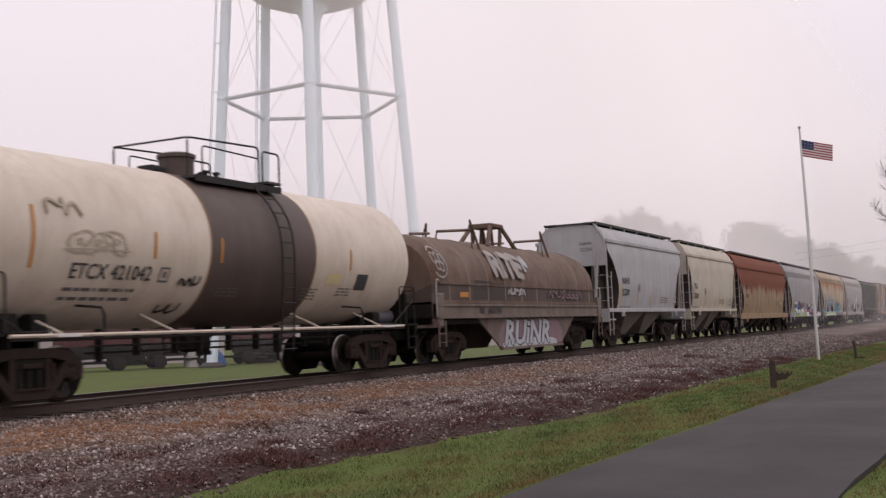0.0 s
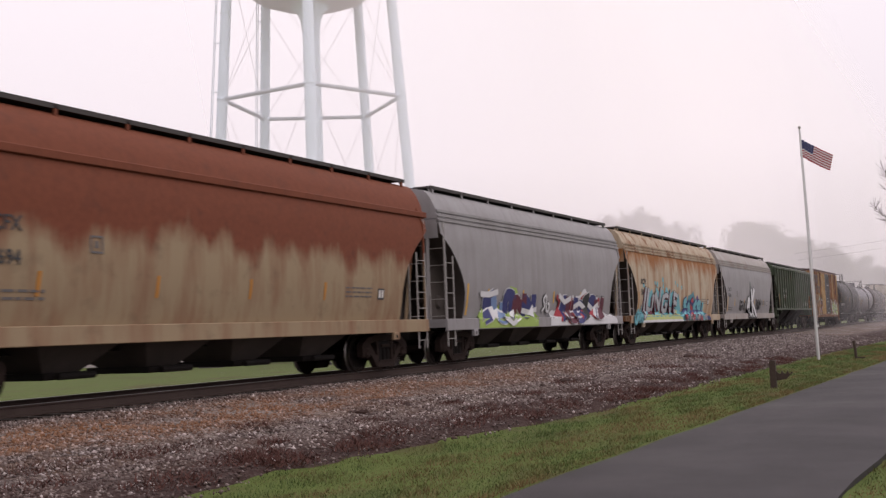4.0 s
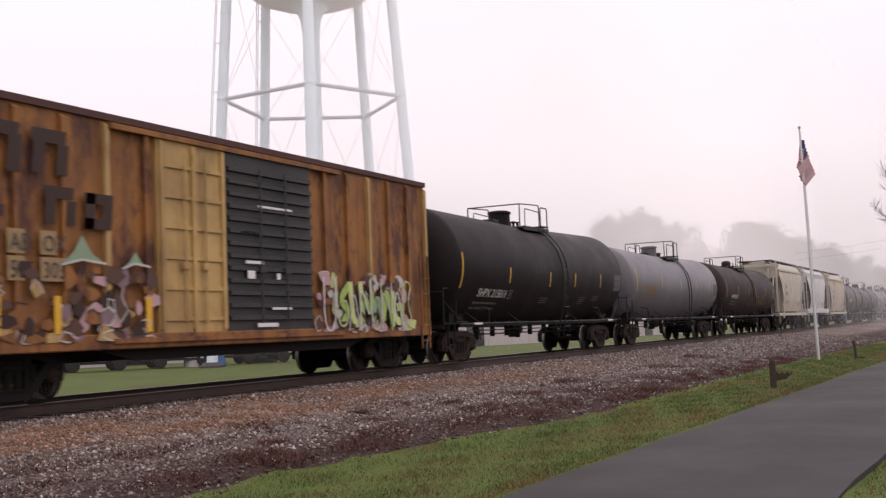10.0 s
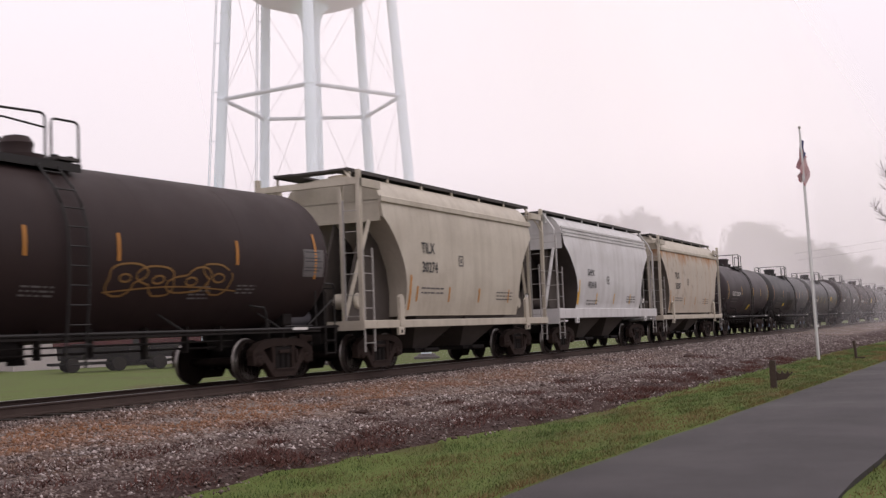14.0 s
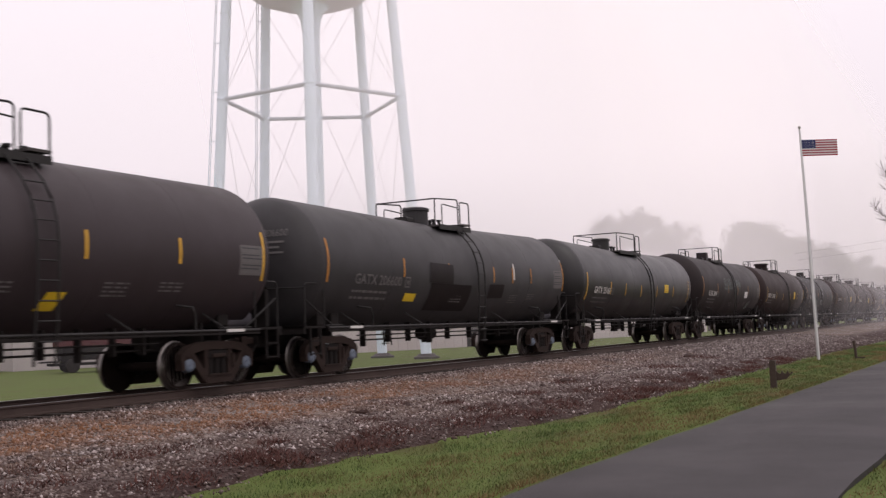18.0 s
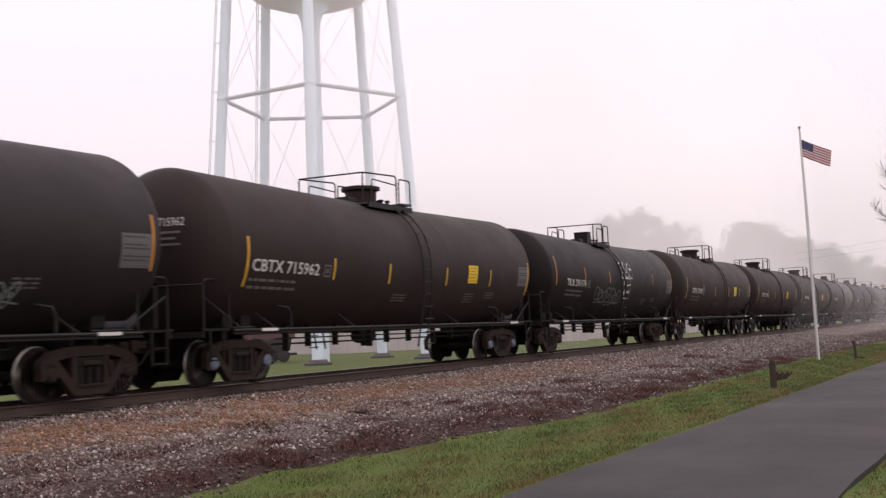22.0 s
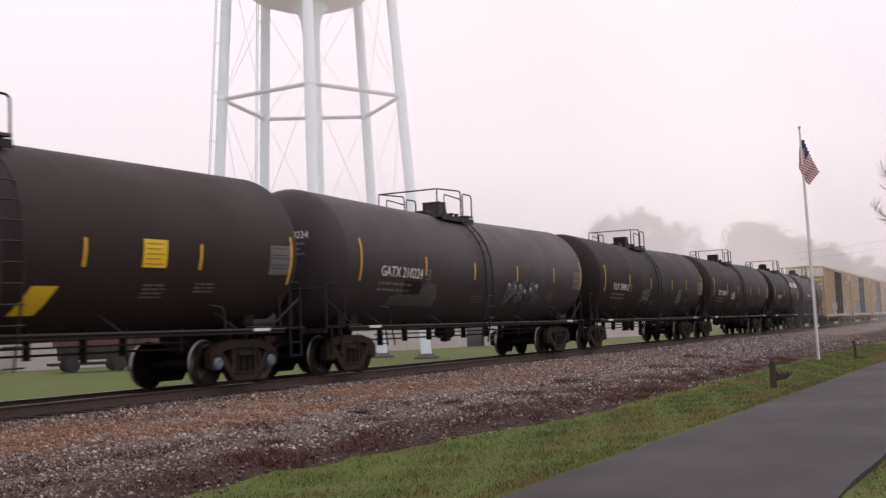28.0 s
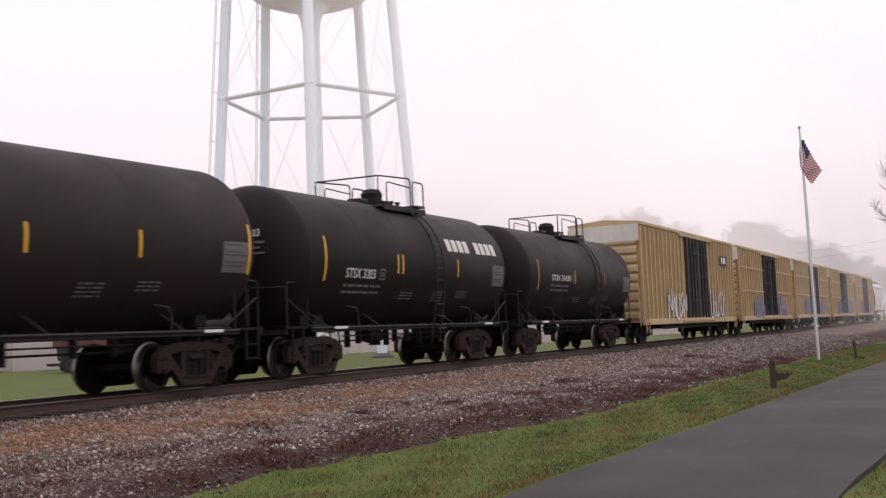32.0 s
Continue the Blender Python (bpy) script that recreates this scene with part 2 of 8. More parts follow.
for _k, _c in {"g_white": (0.62, 0.62, 0.64), "g_cyan": (0.15, 0.40, 0.46), "g_teal": (0.07, 0.22, 0.26), "g_green": (0.30, 0.42, 0.10), "g_lime": (0.50, 0.55, 0.22),
               "g_maroon": (0.10, 0.018, 0.035), "g_navy": (0.03, 0.035, 0.14), "g_red": (0.36, 0.045, 0.06), "g_black": (0.02, 0.02, 0.022), "g_pink": (0.45, 0.28, 0.30),
               "g_purple": (0.11, 0.07, 0.22), "g_rust": (0.034, 0.015, 0.012), "g_dim": (0.13, 0.15, 0.145), "g_sage": (0.22, 0.30, 0.20), "g_chalk": (0.46, 0.44, 0.42), "g_silver": (0.40, 0.42, 0.45), "g_blue": (0.16, 0.24, 0.42), "g_grey": (0.20, 0.23, 0.22), "g_tan": (0.40, 0.34, 0.27), "g_worn": (0.29, 0.26, 0.25), "g_brown": (0.085, 0.040, 0.030), "g_mauve": (0.20, 0.13, 0.15)}.items():
    M[_k] = plain("spray paint " + _k[2:], _c, 0.6, 0, 0.15, 3, 0)


# ---- mesh helpers ----
class Shape:
    """Collects vertices and faces with a material slot each, and becomes one mesh."""

    def __init__(self):
        self.v, self.f, self.s, self.mats = [], [], [], []

    def slot(self, mat):
        if mat not in self.mats:
            self.mats.append(mat)
        return self.mats.index(mat)

    def add(self, verts, faces, mat):
        base, k = len(self.v), self.slot(mat)
        self.v += [tuple(p) for p in verts]
        self.f += [tuple(base + i for i in q) for q in faces]
        self.s += [k] * len(faces)
        return self

    def box(self, x0, x1, y0, y1, z0, z1, mat, r=0.0):
        """A box; r chamfers its four long upright or lengthwise edges along x."""
        if r:
            pr = [(y0 + r, z0), (y1 - r, z0), (y1, z0 + r), (y1, z1 - r), (y1 - r, z1), (y0 + r, z1), (y0, z1 - r), (y0, z0 + r)]
            return self.prism_x(pr, x0, x1, mat)
        c = [(x, y, z) for x in (x0, x1) for y in (y0, y1) for z in (z0, z1)]
        return self.add(c, [(0, 1, 3, 2), (4, 6, 7, 5), (0, 4, 5, 1), (2, 3, 7, 6), (0, 2, 6, 4), (1, 5, 7, 3)], mat)

    def prism_x(self, yz, x0, x1, mat):
        n = len(yz)
        vs = [(x0, y, z) for y, z in yz] + [(x1, y, z) for y, z in yz]
        fs = [(i, (i + 1) % n, n + (i + 1) % n, n + i) for i in range(n)] + [tuple(range(n))[::-1], tuple(range(n, 2 * n))]
        return self.add(vs, fs, mat)

    def prism_y(self, xz, y0, y1, mat):
        n = len(xz)
        vs = [(x, y0, z) for x, z in xz] + [(x, y1, z) for x, z in xz]
        fs = [(i, n + i, n + (i + 1) % n, (i + 1) % n) for i in range(n)] + [tuple(range(n)), tuple(range(n, 2 * n))[::-1]]
        return self.add(vs, fs, mat)

    def tube(self, pts, r, mat, seg=6, r1=None):
        pts = [Vector(p) for p in pts]
        vs, fs, m = [], [], len(pts)
        for i, p in enumerate(pts):
            d = (pts[min(i + 1, m - 1)] - pts[max(i - 1, 0)]).normalized()
            a = d.cross(Vector((0, 0, 1)) if abs(d.z) < 0.9 else Vector((1, 0, 0))).normalized()
            b = d.cross(a)
            rr = r if r1 is None else r + (r1 - r) * i / (m - 1)
            vs += [p + rr * (math.cos(t) * a + math.sin(t) * b) for t in (2 * math.pi * k / seg for k in range(seg))]
        for i in range(m - 1):
            fs += [(i * seg + k, i * seg + (k + 1) % seg, (i + 1) * seg + (k + 1) % seg, (i + 1) * seg + k) for k in range(seg)]
        fs += [tuple(range(seg))[::-1], tuple(range((m - 1) * seg, m * seg))]
        return self.add(vs, fs, mat)

    def lathe(self, rz, centre, axis, mat, seg=32, closed=False):
        """Turns (radius, along) pairs about the axis 'x', 'y' or 'z' through centre."""
        vs, fs, n = [], [], len(rz)
        for r, h in rz:
            for k in range(seg):
                c, s = r * math.cos(2 * math.pi * k / seg), r * math.sin(2 * math.pi * k / seg)
                o = {"x": (h, c, s), "y": (c, h, s), "z": (c, s, h)}[axis]
                vs.append((centre[0] + o[0], centre[1] + o[1], centre[2] + o[2]))
        for i in range(n if closed else n - 1):
            j = (i + 1) % n
            fs += [(i * seg + k, i * seg + (k + 1) % seg, j * seg + (k + 1) % seg, j * seg + k) for k in range(seg)]
        if not closed:
            fs += [tuple(range(seg))[::-1], tuple(range((n - 1) * seg, n * seg))]
        return self.add(vs, fs, mat)

    def mesh(self, name, smooth=35):
        me = bpy.data.meshes.new(name)
        me.from_pydata(self.v, [], self.f)
        for m in self.mats:
            me.materials.append(M[m] if isinstance(m, str) else m)
        me.polygons.foreach_set("material_index", self.s)
        if smooth:
            me.polygons.foreach_set("use_smooth", [True] * len(me.polygons))
            me.set_sharp_from_angle(angle=radians(smooth))
        me.update()
        return me


def part(name, shape, parent, label="", at=None, smooth=35):
    """Links a shape (or a shared mesh) as one mesh object under a thing or a part."""
    ob = new(name, shape.mesh(name, smooth) if isinstance(shape, Shape) else shape)
    ob.parent = parent
    if at is not None:
        ob.matrix_basis = at
    return tagged(ob, label) if label else ob


def thing(name, at, label, category, group="", kind=""):
    ob = new(name)
    ob.matrix_basis = at
    return tagged(ob, label, category, group, kind)


def arc(p0, corner, p1, n=5):
    """Points of a rounded corner."""
    a, c, b = Vector(p0), Vector(corner), Vector(p1)
    return [(1 - t) ** 2 * a + 2 * t * (1 - t) * c + t * t * b for t in (i / n for i in range(n + 1))]


def text_mesh(text, size, spacing=1.0):
    """Flat letters of the built-in font: vertices in the xy plane and faces."""
    cu = bpy.data.curves.new("letters", "FONT")
    cu.body, cu.size, cu.space_character, cu.fill_mode = text, size, spacing, "FRONT"
    cu.resolution_u = 2
    ob = new("letters", cu)
    bpy.context.view_layer.update()
    me = bpy.data.meshes.new_from_object(ob.evaluated_get(bpy.context.evaluated_depsgraph_get()))
    vs, fs = [tuple(v.co) for v in me.vertices], [tuple(p.vertices) for p in me.polygons]
    bpy.data.objects.remove(ob)
    bpy.data.curves.remove(cu)
    bpy.data.meshes.remove(me)
    return vs, fs


def letters(shape, text, x, z, size, side, mat, wide=1.0, bold=0.0, lift=0.020, to=None):
    """Letters laid on a car's near side, up to x = to where given; side(z) gives the side's distance from the centre line."""
    vs, fs = text_mesh(text, size)
    if to and vs:
        wide = (to - x) / max(v[0] for v in vs)
    for i, k in enumerate(((0, 0), (bold, 0), (0, bold)) if bold else ((0, 0),)):
        out = [(x + (vx + k[0]) * wide, -side(z + vy + k[1]) - lift - 0.0015 * i, z + vy + k[1]) for vx, vy, _ in vs]
        shape.add(out, fs, mat)


def decal(shape, x0, x1, z0, z1, side, mat, lift=0.010, lean=0.0, rows=4):
    """A painted bar or plate that follows the side."""
    vs, fs = [], []
    for i in range(rows + 1):
        z = z0 + (z1 - z0) * i / rows
        for x in (x0, x1):
            vs.append((x + lean * (z - z0), -side(z) - lift, z))
    for i in range(rows):
        fs.append((2 * i, 2 * i + 1, 2 * i + 3, 2 * i + 2))
    shape.add(vs, fs, mat)


def stroke(shape, pts, width, side, mat, lift):
    """A sprayed stroke through (x, z) points that follows the side."""
    vs, fs = [], []
    fine = []
    for (xa, za), (xb, zb) in zip(pts, pts[1:]):
        k = max(1, int(math.hypot(xb - xa, zb - za) / 0.15))
        fine += [(xa + (xb - xa) * i / k, za + (zb - za) * i / k) for i in range(k)]
    fine.append(pts[-1])
    for i, (x, z) in enumerate(fine):
        xa, za = fine[max(i - 1, 0)]
        xb, zb = fine[min(i + 1, len(fine) - 1)]
        d = math.hypot(xb - xa, zb - za) or 1
        nx, nz = -(zb - za) / d * width / 2, (xb - xa) / d * width / 2
        for s in (-1, 1):
            vs.append((x + s * nx, -side(z + s * nz) - lift, z + s * nz))
    fs = [(2 * i, 2 * i + 1, 2 * i + 3, 2 * i + 2) for i in range(len(fine) - 1)]
    shape.add(vs, fs, mat)


def cloud(shape, rng, x0, x1, z0, z1, side, mat, lift, rag=0.25):
    """A ragged sprayed ground for a graffito."""
    n, vs, fs = max(4, int((x1 - x0) / 0.22)), [], []
    for i in range(n + 1):
        x = x0 + (x1 - x0) * i / n
        taper = min(1, i / 2, (n - i) / 2)
        top = z0 + (z1 - z0) * (1 - rag * rng.random()) * (0.45 + 0.55 * taper)
        for k in range(13):
            z = z0 + (top - z0) * k / 12
            vs.append((x, -side(z) - lift, z))
    for i in range(n):
        fs += [(13 * i + k, 13 * (i + 1) + k, 13 * (i + 1) + k + 1, 13 * i + k + 1) for k in range(12)]
    shape.add(vs, fs, mat)


def rounded(pts):
    """Cuts the corners of a sprayed line twice."""
    for _ in range(2):
        out = [pts[0]]
        for (xa, za), (xb, zb) in zip(pts, pts[1:]):
            out += [(0.75 * xa + 0.25 * xb, 0.75 * za + 0.25 * zb), (0.25 * xa + 0.75 * xb, 0.25 * za + 0.75 * zb)]
        pts = out + [pts[-1]]
    return pts


def bubbles(name, parent, seed, x0, x1, z0, z1, side, n, fills, edge, ground=None, label="", shine="g_white"):
    """A sprayed piece of swollen, overlapping letters with rims, crossing lines and a ragged ground."""
    rng, s = random.Random(seed), Shape()
    if ground:
        cloud(s, rng, x0 - 0.25, x1 + 0.25, z0 - 0.02, z1 + 0.12, side, ground, 0.012, 0.45)
    lift, step, high = 0.014, (x1 - x0) / n, z1 - z0

    def blob(cx, cz, rx, rz, tilt, mat, up):
        ring = []
        for k in range(18):
            a = 2 * math.pi * k / 18
            w = 1 + 0.16 * math.sin(2 * a + tilt * 5) + 0.10 * math.sin(3 * a + tilt * 9)
            u, v = rx * w * math.cos(a), rz * w * math.sin(a)
            ring.append((cx + u * math.cos(tilt) - v * math.sin(tilt), min(z1 + 0.15, max(z0 - 0.05, cz + u * math.sin(tilt) + v * math.cos(tilt)))))
        vs = [(cx, -side(cz) - up, cz)]
        for f in (0.5, 1.0):
            vs += [(cx + (x - cx) * f, -side(cz + (z - cz) * f) - up, cz + (z - cz) * f) for x, z in ring]
        fs = [(0, 1 + k, 1 + (k + 1) % 18) for k in range(18)] + [(1 + k, 19 + k, 19 + (k + 1) % 18, 1 + (k + 1) % 18) for k in range(18)]
        s.add(vs, fs, mat)

    for i in range(n):
        cx = x0 + (i + 0.5) * step
        for j in range(2):
            px, pz = cx + rng.uniform(-0.3, 0.3) * step, z0 + high * rng.uniform(0.28, 0.72)
            rx, rz, tl = step * rng.uniform(0.30, 0.52), high * rng.uniform(0.24, 0.42), rng.uniform(-0.5, 0.5)
            blob(px, pz, rx * 1.12, rz * 1.10, tl, edge, lift)
            blob(px, pz, rx, rz, tl, rng.choice(fills), lift + 0.0015)
            lift += 0.003
        za, zb = z0 + high * rng.uniform(0.15, 0.4), z0 + high * rng.uniform(0.55, 0.9)
        stroke(s, rounded([(cx - 0.4 * step, za), (cx, zb), (cx + 0.1 * step, za + 0.1), (cx + 0.45 * step, zb)]), 0.05, side, edge, lift + 0.002)
        stroke(s, rounded([(cx - 0.2 * step, zb - 0.05), (cx + 0.05 * step, zb + 0.04), (cx + 0.2 * step, zb - 0.1)]), 0.035, side, shine, lift + 0.003)
    for i in range(n):
        xa = rng.uniform(x0, x1 - step)
        stroke(s, rounded([(xa, z0 + high * rng.random()), (xa + step * 0.6, z0 + high * rng.random()), (xa + step, z0 + high * rng.random())]), 0.045, side, rng.choice((edge, fills[0])), lift + 0.005)
    return part(name, s, parent, label, smooth=0)


def graffito(name, parent, seed, x0, x1, z0, z1, side, n, fill, edge, ground=None, width=0.16, label="", up=0.0, rim=1.5):
    """Sprayed shapes too wild to read: bent strokes with a darker rim on a ragged ground."""
    rng, s = random.Random(seed), Shape()
    if ground:
        cloud(s, rng, x0 - 0.2, x1 + 0.2, z0 - 0.05, z1 + 0.15, side, ground, 0.022)
    step = (x1 - x0) / n
    for i in range(n):
        a, b, mid = x0 + i * step + 0.02, x0 + (i + 0.95) * step, x0 + (i + 0.5) * step
        lo, hi = z0 + rng.uniform(0, 0.12) * (z1 - z0), z1 - rng.uniform(0, 0.22) * (z1 - z0)
        kinds = [[(a, lo), (a + 0.05, hi), (b, hi - 0.1), (mid, (lo + hi) / 2), (b, lo)], [(a, hi), (a, lo), (b, lo + 0.05), (b, hi)], [(b, hi), (a, (2 * hi + lo) / 3), (b, (hi + 2 * lo) / 3), (a, lo)],
                 [(a, lo), (mid, hi), (b, lo)], [(a, hi), (a + 0.03, lo), (b, lo), (b, (lo + hi) / 2), (mid, (lo + hi) / 2)], [(a, lo), (a, hi), (b, lo + 0.1), (b, hi)]]
        pts = rng.choice(kinds)
        if width > 0.13:
            pts = [(x + rng.uniform(-0.10, 0.10) * step, z + rng.uniform(-0.08, 0.08) * (z1 - z0)) for x, z in pts]
        pts = rounded(pts)
        stroke(s, pts, width * rim, side, edge, 0.030 + up + 0.001 * i)
        stroke(s, pts, width, side, fill if isinstance(fill, str) else fill[i % len(fill)], 0.042 + up + 0.001 * i)
        if width > 0.13 and i % 2 == 0:
            z = rng.uniform(lo, hi)
            stroke(s, [(a - 0.3 * step, z), (mid, z + rng.uniform(-0.25, 0.25)), (b + 0.35 * step, z + rng.uniform(-0.1, 0.2))], width * 0.42, side, edge, 0.056 + up)
    return part(name, s, parent, label, smooth=0)


def lettered(name, parent, text, x0, x1, z0, z1, side, fill, edge, grow=0.06, thick=0.05, sway=0.06, slant=0.0, shade=None, label="", up=0.020):
    """Sprayed block letters of the given word: fat fill, a rim round it, and a drop shade where given."""
    s = Shape()
    vs, fs = text_mesh(text, 1.0)
    lo = [min(v[i] for v in vs) for i in (0, 1)]
    hi = [max(v[i] for v in vs) for i in (0, 1)]

    def spread(ox, oz, mat, lift):
        out = []
        for vx, vy, _ in vs:
            u, w = (vx - lo[0]) / (hi[0] - lo[0]), (vy - lo[1]) / (hi[1] - lo[1])
            z = z0 + (z1 - z0) * (w + sway * math.sin(u * 17.0) * (0.4 + w) + 0.5 * sway * math.sin(u * 41.0)) + oz
            out.append((x0 + (x1 - x0) * u + slant * (w - 0.5) + 0.4 * sway * math.sin(w * 5 + u * 23) + ox, -side(z) - lift, z))
        s.add(out, fs, mat)

    ring = [(math.cos(a), math.sin(a)) for a in (k * math.pi / 4 for k in range(8))]
    lift = up
    if shade:
        for k in range(3):
            spread(-0.06 * (k + 1) - grow, -0.04 * (k + 1), shade, lift)
            lift += 0.0006
    if grow:
        for c, d in ring:
            spread((thick + grow) * c, (thick + grow) * d, edge, lift)
            lift += 0.0006
    for c, d in [(0, 0)] + (ring if thick else []):
        spread(thick * c, thick * d, fill, lift + 0.002)
        lift += 0.0006
    return part(name, s, parent, label, smooth=0)


def scrawl(name, parent, seed, x0, x1, z0, z1, side, mat, width=0.03, loops=6, label=""):
    """A quick tag of overlapping swollen outlines, each with a small loop in it."""
    rng, s = random.Random(seed), Shape()
    n = max(2, loops // 2 + 1)
    step, high = (x1 - x0) / n, z1 - z0
    for i in range(n):
        cx, cz = x0 + (i + 0.5) * step + rng.uniform(-0.1, 0.1) * step, z0 + high * rng.uniform(0.42, 0.58)
        p, q, lean = rng.uniform(0, 6.28), rng.uniform(0, 6.28), rng.uniform(-0.2, 0.4)
        for size, m in ((1.0, 22), (rng.uniform(0.22, 0.36), 12)):
            pts = []
            for k in range(m + rng.choice((0, 1, 2))):
                a = 2 * math.pi * k / m + p
                w = 1 + 0.28 * math.sin(2 * a + q) + 0.16 * math.sin(3 * a + p) if size == 1.0 else 1.0
                z = cz + 0.40 * high * size * w * math.sin(a)
                pts.append((cx + 0.60 * step * size * w * math.cos(a) + lean * (z - cz), max(z0, min(z1, z))))
            stroke(s, pts, width, side, mat, 0.022 + 0.0015 * i)
    if n > 2:
        stroke(s, rounded([(x0 - 0.1, z0 + 0.1 * high), (x0 + 0.5 * (x1 - x0), z0 + rng.uniform(0.1, 0.5) * high), (x1 + 0.15, z0 + 0.15 * high)]), width * 0.8, side, mat, 0.034)
    return part(name, s, parent, label, smooth=0)


def shards(name, parent, seed, x0, x1, z0, z1, side, n, cols, big=0.5, label=""):
    """A crowded sprayed patch: many small crooked shapes over one another, with thin broken outlines."""
    rng, s = random.Random(seed), Shape()
    for i in range(n):
        cx, w, h = rng.uniform(x0, x1), big * rng.uniform(0.3, 1.0), big * rng.uniform(0.3, 0.9)
        cz = z0 + (z1 - z0) * rng.random() ** 1.4
        m, turn = rng.choice((5, 6, 7)), rng.uniform(0, 6.28)
        ring = [(min(x1 + 0.1, max(x0 - 0.1, cx + w * rng.uniform(0.35, 1) * math.cos(turn + 6.283 * k / m))), min(z1, max(z0, cz + h * rng.uniform(0.35, 1) * math.sin(turn + 6.283 * k / m)))) for k in range(m)]
        lift = 0.010 + 0.00035 * i
        s.add([(x, -side(z) - lift, z) for x, z in ring], [tuple(range(m))], rng.choice(cols))
        if i % 3 == 0:
            stroke(s, ring[: m - 1], 0.028, side, rng.choice(("g_chalk", "g_chalk", "g_rust")), lift + 0.006)
    return part(name, s, parent, label, smooth=0)


def square_stencil(name, parent, x, z, size, side, mat):
    """A small outlined square with a bar in it, stencilled beside the marks."""
    s = Shape()
    w = 0.035
    for a, b, c, d in ((0, size, 0, w), (0, size, size - w, size), (0, w, w, size - w), (size - w, size, w, size - w), (size * 0.36, size * 0.64, size * 0.3, size * 0.7)):
        decal(s, x + a, x + b, z + c, z + d, side, mat, 0.011, rows=1)
    return part(name, s, parent)


# ---- running gear, shared by all cars ----
WHEEL_R = 0.457


def wheelset_mesh(cap):
    s = Shape()
    s.lathe([(0.09, -0.95), (0.09, 0.95)], (0, 0, 0), "y", "wheel", 12)
    for sg in (-1, 1):
        prof = [(0.10, 0.70), (0.13, 0.72), (0.34, 0.735), (0.40, 0.70), (0.485, 0.69), (0.487, 0.715), (WHEEL_R, 0.735), (WHEEL_R - 0.006, 0.825), (0.40, 0.83), (0.37, 0.80), (0.20, 0.765), (0.17, 0.82), (0.10, 0.83)]
        s.lathe([(r, sg * y) for r, y in prof[:5]], (0, 0, 0), "y", "wheel", 28)
        s.lathe([(r, sg * y) for r, y in prof[5:8]], (0, 0, 0), "y", "tread", 28)
        s.lathe([(r, sg * y) for r, y in prof[7:]], (0, 0, 0), "y", "wheel", 28)
        s.lathe([(0.09, sg * 0.9), (0.135, sg * 0.94), (0.135, sg * 1.08), (0.10, sg * 1.12), (0.03, sg * 1.125)], (0, 0, 0), "y", cap, 12)
        for k in range(3):
            a = 2 * math.pi * k / 3
            s.box(0.06 * math.cos(a) - 0.018, 0.06 * math.cos(a) + 0.018, min(sg * 1.12, sg * 1.145), max(sg * 1.12, sg * 1.145), 0.06 * math.sin(a) - 0.018, 0.06 * math.sin(a) + 0.018, cap)
    return s.mesh("wheelset")


def side_frame_mesh(mat):
    """A cast side frame: deep arched top chord, slanting legs down to the spring seat, columns, jaws over the axles."""
    s = Shape()
    y0, y1 = -0.085, 0.085
    s.prism_y([(-1.13, 0.56), (-1.10, 0.68), (-0.86, 0.83), (-0.45, 0.90), (0.45, 0.90), (0.86, 0.83), (1.10, 0.68), (1.13, 0.56), (0.95, 0.60), (0.72, 0.69), (0.42, 0.745), (-0.42, 0.745), (-0.72, 0.69), (-0.95, 0.60)], y0, y1, mat)
    for sg in (-1, 1):
        for pts, f in (([(0.93, 0.66), (0.76, 0.70), (0.30, 0.20), (0.42, 0.10)], 1.0), ([(0.31, 0.75), (0.43, 0.75), (0.44, 0.30), (0.31, 0.22)], 0.85),
                       ([(0.78, 0.66), (1.12, 0.62), (1.10, 0.36), (1.03, 0.36), (1.01, 0.56), (0.78, 0.56), (0.77, 0.40), (0.70, 0.42)], 1.0)):
            s.prism_y([(sg * x, z) for x, z in pts[:: sg]], y0 * f, y1 * f, mat)
        s.box(sg * 0.44 - 0.03, sg * 0.44 + 0.03, -0.115, -0.085, 0.40, 0.66, mat)
        for k in range(2):
            s.box(sg * 0.889 - 0.12, sg * 0.889 + 0.12, y0 * 1.25, y1 * 1.25, 0.585 + 0.04 * k, 0.60 + 0.04 * k, mat)
    s.prism_y([(-0.44, 0.26), (0.44, 0.26), (0.40, 0.09), (-0.40, 0.09)], y0 * 1.1, y1 * 1.1, mat)
    s.box(-0.36, 0.36, y0 * 1.5, y1 * 1.5, 0.235, 0.265, mat)
    for x in (-0.20, 0.0, 0.20):
        s.lathe([(0.070, 0.26), (0.076, 0.30), (0.070, 0.34), (0.076, 0.38), (0.070, 0.42), (0.076, 0.46), (0.070, 0.50), (0.070, 0.57)], (x, 0, 0), "z", "steel_dark", 10)
    s.box(-0.29, 0.29, y0 * 0.8, y1 * 0.8, 0.56, 0.74, "steel_dark", 0.02)
    s.box(-0.20, 0.20, y0 * 1.25, y1 * 1.25, 0.58, 0.66, mat, 0.015)
    return s.mesh("side_frame")


